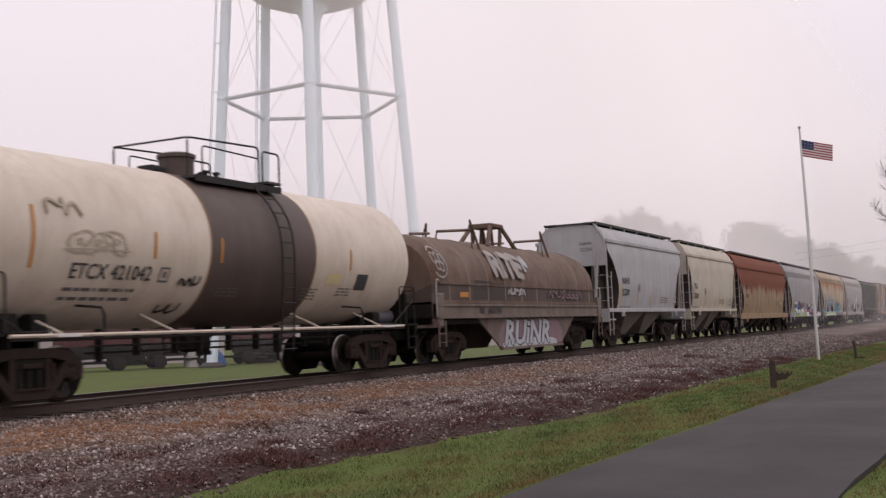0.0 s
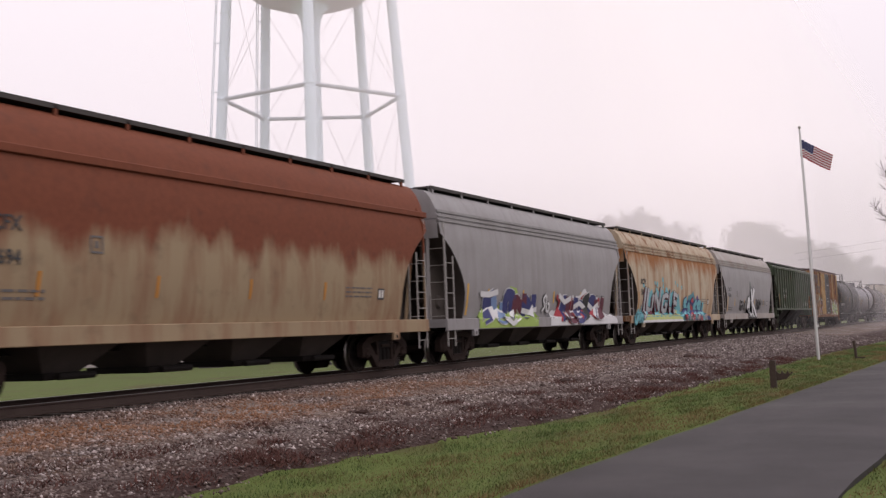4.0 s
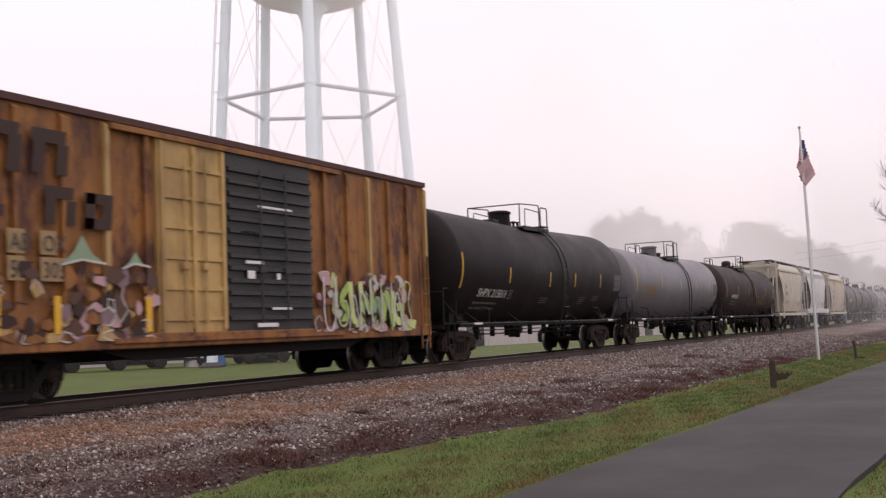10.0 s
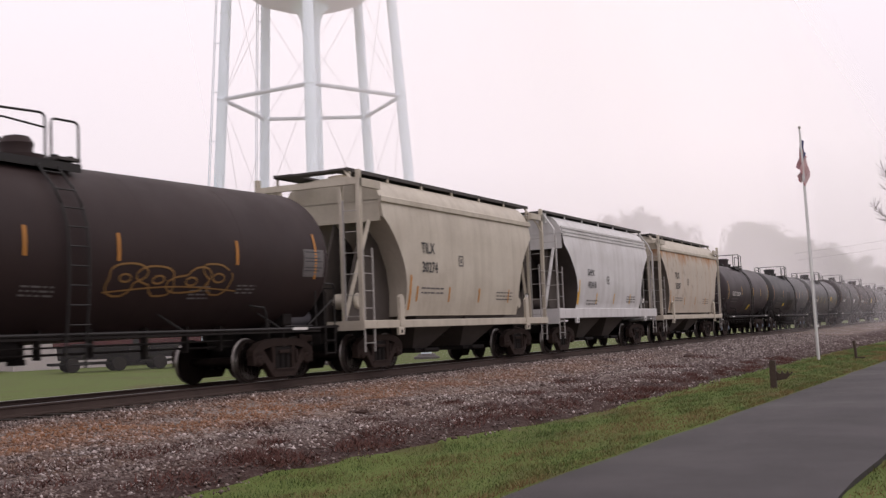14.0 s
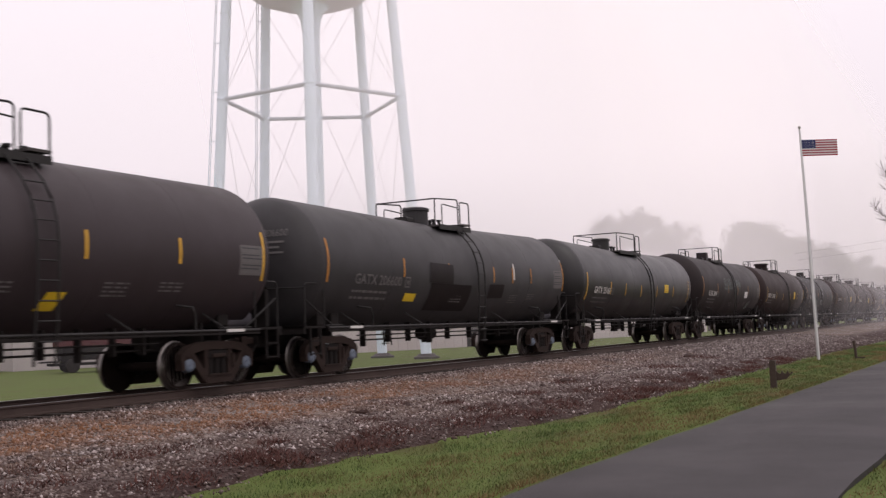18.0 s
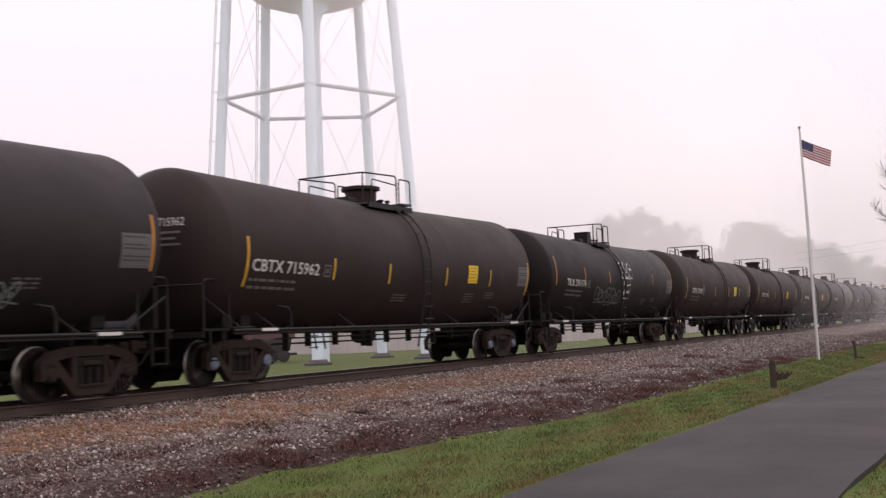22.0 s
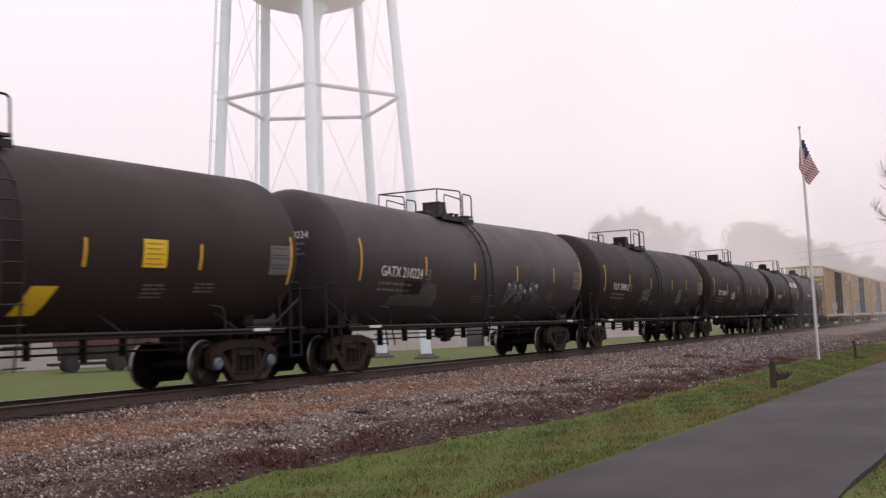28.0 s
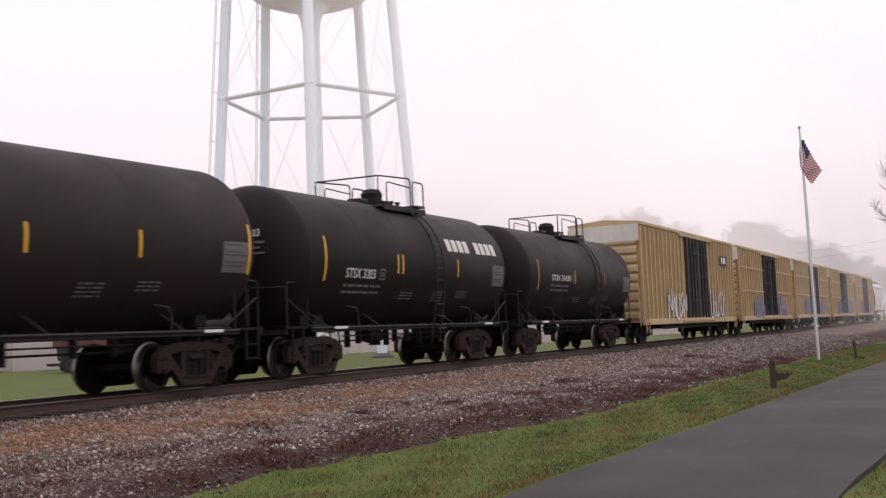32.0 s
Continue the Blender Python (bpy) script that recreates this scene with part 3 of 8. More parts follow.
def bolster_mesh():
    s = Shape()
    s.prism_x([(-1.0, 0.50), (1.0, 0.50), (1.0, 0.62), (0.45, 0.78), (-0.45, 0.78), (-1.0, 0.62)], -0.19, 0.19, "steel_dark")
    s.lathe([(0.20, 0.76), (0.20, 0.88)], (0, 0, 0), "z", "steel_dark", 14)
    for sg in (-1, 1):
        s.box(sg * 0.52 - 0.06, sg * 0.52 + 0.06, -0.80, 0.80, 0.34, 0.46, "steel_dark", 0.02)
        for y in (-0.76, 0.76):
            s.box(sg * 0.44 - 0.05, sg * 0.44 + 0.03, y - 0.06, y + 0.06, 0.26, 0.62, "steel_dark")
    return s.mesh("truck_bolster")


WHEELSETS = {"brown": wheelset_mesh("truck_rust"), "blue": wheelset_mesh("cap_blue")}
SIDE_FRAMES = {"brown": side_frame_mesh("truck_rust"), "dark": side_frame_mesh("steel_dark")}
BOLSTER = bolster_mesh()
ROLLING = []  # (wheelset, where its axle stands along the train)
SLOPED = []  # (tank car, its middle): shells that sag towards the outlet
TRAIN = []  # (car, where its front coupler stands at the start)


def truck(car, s0, x, cap="brown", frame_look="brown"):
    t = part("truck", BOLSTER, car, at=pose(x, 0, 0))
    for y in (-1.0, 1.0):
        part("side_frame", SIDE_FRAMES[frame_look], t, at=pose(0, y, 0))
    for ax in (-0.889, 0.889):
        w = part("wheelset", WHEELSETS[cap], t, at=pose(ax, 0, WHEEL_R))
        ROLLING.append((w, s0 + x + ax, ax))
    return t


def coupler(car, x, way):
    s = Shape()
    s.box(min(x, x - way * 0.62), max(x, x - way * 0.62), -0.07, 0.07, 0.80, 0.95, "truck_rust", 0.02)
    s.prism_y([(x + way * a, z) for a, z in ([(-0.02, 0.74), (0.10, 0.76), (0.12, 0.99), (-0.02, 1.01)][:: way])], -0.14, 0.12, "truck_rust")
    s.tube([(x - way * 0.3, -0.22, 0.78), (x - way * 0.05, -0.22, 0.52), (x + way * 0.12, -0.18, 0.50)], 0.022, "steel_dark")
    return part("coupler", s, car)


def ladder(name, car, x0, x1, y, z0, z1, rungs, mat, r=0.017):
    """Two stiles and their rungs in the plane of the side."""
    s = Shape()
    for x in (x0, x1):
        s.box(x - r * 1.2, x + r * 1.2, y - r, y + r, z0, z1, mat)
    for i in range(rungs):
        z = z0 + (z1 - z0) * (i + 0.5) / rungs
        s.tube([(x0, y - 0.01, z), (x1, y - 0.01, z)], r * 0.7, mat, 5)
    return part(name, s, car)


def end_ladder(name, car, x, y0, y1, z0, z1, rungs, mat, r=0.017):
    s = Shape()
    for y in (y0, y1):
        s.box(x - r, x + r, y - r * 1.2, y + r * 1.2, z0, z1, mat)
    for i in range(rungs):
        z = z0 + (z1 - z0) * (i + 0.5) / rungs
        s.tube([(x, y0, z), (x, y1, z)], r * 0.7, mat, 5)
    return part(name, s, car)


def fine_print(shape, rng, x, z, w, rows, side, mat, h=0.045, gap=0.09):
    """Small lettering that cannot be read: rows of short bars."""
    for k in range(rows):
        xx, zz = x, z - k * gap
        while xx < x + w:
            ln = rng.uniform(0.06, 0.26)
            decal(shape, xx, min(xx + ln, x + w), zz, zz + h, side, mat, rows=1)
            xx += ln + rng.uniform(0.03, 0.07)


# ---- tank cars ----
def tank_car(s0, length, label, shell="tank_black", radius=1.53, zc=2.72, mark="", mark_x=2.9, mark_z=2.28, mark_size=0.34, stripe="yellow", stripes=(), plat=None, dome=None, mark_to=None,
             housing="round", seed=1, cap="brown", plates=(), mark_mat="white_mark", rail_mat="pipe", band=None, low_rails="", sill_mat="steel_dark", end_marks=True, stripe_z=2.42):
    """A tank car from coupler to coupler: shell, saddles, stub sills, safety railing, top platform and dome, ladder, marks."""
    car = thing("tank_car", pose(s0, YC, RZ), label, "tank car", "freight cars of the passing train")
    rng = random.Random(seed)
    e0, e1 = 0.45, length - 0.45  # the heads' outermost points
    head = 0.66
    prof = [(0.02, e0)] + [(radius * math.sin(a), e0 + head * (1 - math.cos(a))) for a in (0.25, 0.5, 0.75, 1.0, 1.25, 1.45, math.pi / 2)]
    prof[-1] = (radius, e0 + head)
    mirror = [(r, e0 + e1 - x) for r, x in prof[::-1]]
    mid = length / 2
    plat = plat or (mid - 1.15, mid + 1.15)
    body = Shape()
    if band:
        b0, b1 = band
        body.lathe(prof + [(radius, b0)], (0, 0, zc), "x", shell, 56)
        body.lathe([(radius, b1)] + mirror, (0, 0, zc), "x", shell, 56)
    else:
        body.lathe(prof + [(radius, mid - 0.02), (radius, mid + 0.02)] + mirror, (0, 0, zc), "x", shell, 56)
    tank = part("tank_shell", body, car, "", smooth=30)
    if band:
        sb = Shape()
        sb.lathe([(radius - 0.01, b0 - 0.01), (radius + 0.004, b0), (radius + 0.004, b1), (radius - 0.01, b1 + 0.01)], (0, 0, zc), "x", "tank_band", 56)
        part("spill_band", sb, tank, "sooty dark band with brown edges")
        for bx in (b0, b1):
            rb = Shape()
            rb.lathe([(radius + 0.003, bx - 0.03), (radius + 0.007, bx - 0.015), (radius + 0.007, bx + 0.015), (radius + 0.003, bx + 0.03)], (0, 0, zc), "x", "rust_edge", 56, True)
            part("rust_ring", rb, tank)
    # weld seams
    for f in (0.0, 0.21, 0.40, 0.62, 0.80, 1.0):
        seam = Shape()
        x = e0 + head + (e1 - e0 - 2 * head) * f
        seam.lathe([(radius - 0.004, x - 0.016), (radius + 0.003, x - 0.006), (radius + 0.003, x + 0.006), (radius - 0.004, x + 0.016)], (0, 0, zc), "x", shell, 56, True)
        part("weld_seam", seam, tank)

    def side(z):
        return math.sqrt(max(0.04, radius * radius - (z - zc) ** 2))

    def flank(x):
        """The side's profile at x, drawn in over the heads."""
        d = max(0.0, e0 + head - x, x - e1 + head) / head
        r = radius * math.sqrt(max(0.02, 1 - d * d))
        return lambda z: math.sqrt(max(0.04, r * r - (z - zc) ** 2))

    for way, xe in ((1, 0.0), (-1, length)):
        st = Shape()
        a, b = xe + way * 0.42, xe + way * 3.1
        st.box(min(a, b), max(a, b), -0.20, 0.20, 0.72, 1.12, sill_mat, 0.02)
        st.box(min(a, a + way * 0.10), max(a, a + way * 0.10), -1.42, 1.42, 0.98, 1.16, sill_mat)
        st.box(min(a, xe + way * 1.25), max(a, xe + way * 1.25), -1.45, 1.45, 1.10, 1.15, sill_mat)
        part("stub_sill", st, car)
        sd = Shape()
        xb = xe + way * 2.1
        ang = [math.radians(d) for d in range(-124, -55, 4)]
        ring = [((radius + 0.03) * math.cos(t), zc + (radius + 0.03) * math.sin(t)) for t in ang]
        poly = [(-0.90, 0.86), (0.90, 0.86)] + [(y, z) for y, z in ring[::-1]]
        for off in (-0.28, 0.28):
            sd.prism_x(poly, xb + off - 0.03, xb + off + 0.03, sill_mat)
        sd.box(xb - 0.28, xb + 0.28, -0.95, 0.95, 0.86, 0.92, sill_mat)
        part("saddle_bolster", sd, car)
        # grab rail at the end platform: an inverted U and a slanting brace
        gr = Shape()
        for y in (-1.40, 1.40):
            x0, x1 = xe + way * 0.52, xe + way * 1.30
            gr.tube([(x0, y, 1.14)] + arc((x0, y, 1.98), (x0, y, 2.10), (x0 + way * 0.12, y, 2.10)) + arc((x1 - way * 0.12, y, 2.10), (x1, y, 2.10), (x1, y, 1.98)) + [(x1, y, 1.14)], 0.020, rail_mat)
            gr.tube([(x1 + way * 0.1, y * 0.98, 1.16), (x1 + way * 1.0, y * 0.9, 1.16)], 0.02, rail_mat)
        gr.tube([(xe + way * 0.52, -1.40, 2.0), (xe + way * 0.52, -0.5, 2.02), (xe + way * 0.52, 0.5, 2.02), (xe + way * 0.52, 1.40, 2.0)], 0.018, rail_mat)
        gr.tube([(xe + way * 0.55, -1.38, 1.75), (xe + way * 1.6, -1.40, 1.18)], 0.018, rail_mat)
        part("grab_rail", gr, car)
        for y in (-1.46, 1.46):
            step = Shape()
            for dx in (0.62, 1.02):
                step.box(xe + way * dx - 0.02, xe + way * dx + 0.02, y - 0.02, y + 0.02, 0.50, 1.12, sill_mat)
            for z in (0.52, 0.80):
                step.box(min(xe + way * 0.62, xe + way * 1.02), max(xe + way * 0.62, xe + way * 1.02), y - 0.03, y + 0.03, z, z + 0.03, sill_mat)
            part("step", step, car)
        truck(car, s0, xb, cap)
        coupler(car, xe + way * 0.02, -way)
    rv = Shape()
    rv.lathe([(0.05, -0.62), (0.17, -0.56), (0.20, -0.40), (0.20, 0.40), (0.17, 0.56), (0.05, 0.62)], (length - 1.28, -0.72, 1.36), "x", "tank_grey", 14)
    part("air_reservoir", rv, car, "grey air reservoir on the end platform")
    bw = Shape()
    bw.box(length - 0.66, length - 0.54, -1.20, -0.62, 1.15, 1.95, sill_mat, 0.03)
    bw.lathe([(0.22, -0.02), (0.26, 0.0), (0.22, 0.02)], (length - 0.5, -0.9, 1.85), "x", sill_mat, 16, True)
    part("brake_stand", bw, car)
    for k, (x, z) in enumerate(((length - 1.9, 1.30), (1.7, 1.26), (2.3, 1.2))):
        vl = Shape()
        vl.box(x - 0.16, x + 0.16, -1.05, -0.6, z - 0.12, z + 0.16 + 0.05 * k, sill_mat, 0.04)
        part("valve_box", vl, car)
    # safety railing along the side, with slanting stays
    for y in (-1.50, 1.50):
        rl = Shape()
        rl.tube([(1.3, y, 1.10), (length - 1.3, y, 1.10)], 0.034, low_rails or rail_mat, 6)
        rl.box(1.3, length - 1.3, y - 0.02, y + 0.05, 1.02, 1.06, sill_mat)
        for f in (0.16, 0.34, 0.66, 0.84):
            x = length * f
            rl.tube([(x, y, 1.10), (x - 0.25, math.copysign(side(1.45), y), 1.45)], 0.020, low_rails or rail_mat, 5)
        for x in (3.3, length - 3.3):
            rl.tube([(x, y, 1.10), (x, y, 1.42), (x - 0.05, y * 0.985, 1.55), (x - 0.2, math.copysign(side(1.6), y), 1.6)], 0.026, rail_mat, 6)
        part("side_rail", rl, car)
    # white reflective tabs on the sill
    for x in (2.2, length - 2.4):
        tb = Shape()
        tb.box(x, x + 0.55, -1.545, -1.53, 1.07, 1.13, "white_mark")
        part("reflector_tab", tb, car, "small white reflective strip")
    # brake rigging and bottom outlet
    br = Shape()
    br.tube([(3.6, -0.75, 0.78), (length - 3.6, -0.75, 0.78)], 0.022, sill_mat, 5)
    br.tube([(3.6, -0.85, 0.90), (length - 3.6, -0.85, 0.90)], 0.018, sill_mat, 5)
    for k in range(9):
        x = 3.9 + (length - 7.8) * k / 8 + rng.uniform(-0.2, 0.2)
        br.box(x - 0.025, x + 0.025, -0.87, -0.72, 0.70 if k % 3 else 0.62, 1.2, sill_mat)
    br.lathe([(0.16, mid - 1.0), (0.18, mid - 0.9), (0.18, mid - 0.35), (0.16, mid - 0.25)], (0, -0.4, 0.88), "x", sill_mat, 12)
    br.lathe([(0.20, 1.25), (0.20, 1.02), (0.13, 0.95), (0.13, 0.72), (0.16, 0.70), (0.16, 0.62)], (mid + 0.2, 0, 0), "z", sill_mat, 12)
    part("brake_rigging", br, car)
    # top platform with railing, dome housing and valves
    top = zc + radius
    pl = Shape()
    px0, px1 = plat
    for y in (-0.72, 0.72):
        pl.box(px0 + 0.2, px1, y - 0.28, y + 0.28, top - 0.16, top - 0.11, "grating")
        pl.box(px0 + 0.2, px1, y - 0.29 if y < 0 else y + 0.25, y - 0.25 if y < 0 else y + 0.29, top - 0.24, top - 0.10, rail_mat)
    pl.box(px1 - 0.5, px1, -1.0, 1.0, top - 0.05, top, "grating")
    deck = part("top_platform", pl, car)
    hr = Shape()
    hh = top + 0.64
    for y in (-0.95, 0.95):
        hr.tube([(px1, y, top - 0.15)] + arc((px1, y, hh - 0.12), (px1, y, hh), (px1 - 0.12, y, hh)) + [(px1 - 0.5, y, hh)] + arc((px1 - 0.52, y, hh), (px1 - 0.62, y, hh), (px1 - 0.62, y, hh - 0.12)) + [(px1 - 0.62, y, top - 0.15)], 0.022, rail_mat)
        hr.tube([(px1 - 0.75, y, top - 0.15)] + arc((px1 - 0.75, y, hh - 0.06), (px1 - 0.75, y, hh + 0.06), (px1 - 0.87, y, hh + 0.06)) + arc((px0 + 0.1, y, hh - 0.02), (px0, y, hh - 0.02), (px0, y, hh - 0.14)) + [(px0, y, top - 0.15)], 0.022, rail_mat)
        hr.tube([(px0 + 0.45, y, top - 0.15)] + arc((px0 + 0.45, y, hh - 0.24), (px0 + 0.45, y, hh - 0.14), (px0 + 0.55, y, hh - 0.14)) + [(px1 - 0.75, y, hh - 0.18)], 0.018, rail_mat)
    hr.tube([(px0, -0.95, hh - 0.03), (px0, 0.95, hh - 0.03)], 0.022, rail_mat)
    part("handrail", hr, deck)
    dm = Shape()
    dx = dome if dome else (px0 + px1) / 2
    if housing == "round":
        dm.lathe([(0.36, top - 0.08), (0.36, top + 0.36), (0.40, top + 0.37), (0.40, top + 0.44), (0.30, top + 0.48), (0.05, top + 0.49)], (dx, 0, 0), "z", shell if not band else "tank_band", 20)
    elif housing == "wide":
        dm.lathe([(0.40, top - 0.08), (0.42, top + 0.34), (0.52, top + 0.38), (0.52, top + 0.46), (0.40, top + 0.49), (0.05, top + 0.50)], (dx, 0, 0), "z", shell, 22)
    elif housing == "ball":
        dm.lathe([(0.5, top - 0.08), (0.5, top + 0.10), (0.30, top + 0.12), (0.28, top + 0.20), (0.30, top + 0.32), (0.22, top + 0.44), (0.04, top + 0.48)], (dx, 0, 0), "z", shell, 20)
    else:
        dm.prism_y([(dx - 0.26, top - 0.06), (dx - 0.22, top + 0.42), (dx + 0.18, top + 0.42), (dx + 0.36, top - 0.06)], -0.28, 0.28, shell)
        dm.box(dx - 0.24, dx + 0.20, -0.30, 0.30, top + 0.42, top + 0.46, shell, 0.015)
    part("dome_housing", dm, car)
    for k in range(4):
        vs = Shape()
        x = dx + 0.62 + 0.12 * k
        vs.lathe([(0.05, top - 0.05), (0.05, top + 0.10 + 0.03 * (k % 2)), (0.08, top + 0.12), (0.08, top + 0.17)], (x, -0.25 + 0.18 * (k % 3), 0), "z", rail_mat, 8)
        part("valve", vs, car)
    vs = Shape()
    vs.box(dx - 0.95, dx - 0.55, -0.22, 0.22, top - 0.02, top + 0.13, rail_mat, 0.04)
    part("valve_cover", vs, car)
    # ladder down the side
    lx = px1 - 0.75
    curve = [(radius + 0.10) * math.sin(a) for a in (0.75, 0.95, 1.15, 1.35, 1.57)]
    zs = [zc + (radius + 0.10) * math.cos(a) for a in (0.75, 0.95, 1.15, 1.35, 1.57)]
    for sg in (-1, 1):
        ld = Shape()
        for x in (lx - 0.22, lx + 0.22):
            ld.tube([(x, sg * 0.95, top - 0.12)] + [(x, sg * y, z) for y, z in zip(curve, zs)] + [(x, sg * (radius + 0.10), 2.0), (x, sg * 1.56, 0.62)], 0.024, rail_mat, 5)
        for k in range(11):
            z = 0.68 + k * 0.32
            y = radius + 0.10 if z < zc else math.sqrt(max(0.05, (radius + 0.10) ** 2 - (z - zc) ** 2))
            ld.tube([(lx - 0.22, sg * y, z), (lx + 0.22, sg * y, z)], 0.015, rail_mat, 5)
        part("ladder", ld, car)
    # reflective stripes, reporting marks, small print
    for fx in stripes or (0.095, 0.23, 0.36, 0.64, 0.77, 0.905):
        sp = Shape()
        tall = fx < 0.155 or fx > 0.88
        x = length * fx
        decal(sp, x - 0.035, x + 0.035, stripe_z - (0.25 if tall else 0.0), stripe_z + (0.75 if tall else 0.48), flank(x), stripe, rows=6)
        part("reflective_stripe", sp, car, stripe + " reflective stripe")
    if mark:
        tx = Shape()
        letters(tx, mark, mark_x, mark_z, mark_size, side, mark_mat, 0.92, 0.007, to=mark_to)
        part("reporting_mark", tx, car)
        if mark_to:
            square_stencil("square_stencil", car, mark_to + 0.22, mark_z - 0.02, 0.27, side, "grey_mark")
    pr = Shape()
    fine_print(pr, rng, mark_x, mark_z - 0.20, 1.7, 2, side, mark_mat if mark_mat == "orange_mark" else "grey_mark", 0.055, 0.15)
    fine_print(pr, rng, mid - 1.0, 1.92, 0.7, 3, side, "grey_mark", 0.03, 0.07)
    fine_print(pr, rng, length - 5.6, 1.95, 0.6, 4, side, "grey_mark", 0.03, 0.07)
    fine_print(pr, rng, length - 4.2, 1.98, 0.6, 3, side, "grey_mark", 0.03, 0.07)
    tagged(part("small_print", pr, car), "rows of small stencilled print", kind="stuff")
    if end_marks:
        pp = Shape()
        decal(pp, length - 1.98, length - 1.18, 2.2, 2.80, flank(length - 1.5), "panel_pale", 0.006)
        panel = part("data_panel", pp, car, "pale stencilled data panel")
        for k in range(8):
            pl = Shape()
            decal(pl, length - 1.93, length - 1.25 - 0.1 * (k % 2), 2.25 + 0.068 * k, 2.275 + 0.068 * k, flank(length - 1.5), "dark_mark" if k % 3 else "grey_mark", 0.010, rows=1)
            part("print_row", pl, panel)
    if mark:
        def on_head(y, z):
            r = min(0.98, math.hypot(y, z - zc) / radius)
            return e0 + head * (1 - math.sqrt(1 - r * r)) - 0.02

        lt = Shape()
        vv, ff = text_mesh(mark.split()[-1], 0.24)
        lt.add([(on_head(-0.36 - vx * 0.80, 3.14 + vy), -0.36 - vx * 0.80, 3.14 + vy) for vx, vy, _ in vv], ff, mark_mat)
        part("end_mark", lt, car)
        for k in range(3):
            pb, ya, yb, z = Shape(), -0.33, -0.86 + 0.10 * (k % 2), 2.99 - 0.12 * k
            pb.add([(on_head(y, zz), y, zz) for zz in (z, z + 0.045) for y in (ya, (ya + yb) / 2, yb)], [(0, 1, 4, 3), (1, 2, 5, 4)], "grey_mark")
            part("end_print", pb, car)
    for kind, x, z, w, h, lean in plates:
        ps = Shape()
        decal(ps, x, x + w, z, z + h, side, kind, 0.014, lean)
        part("placard", ps, car)
    if length > 16:
        SLOPED.append((car, mid))
    TRAIN.append((car, s0))
    return car, side


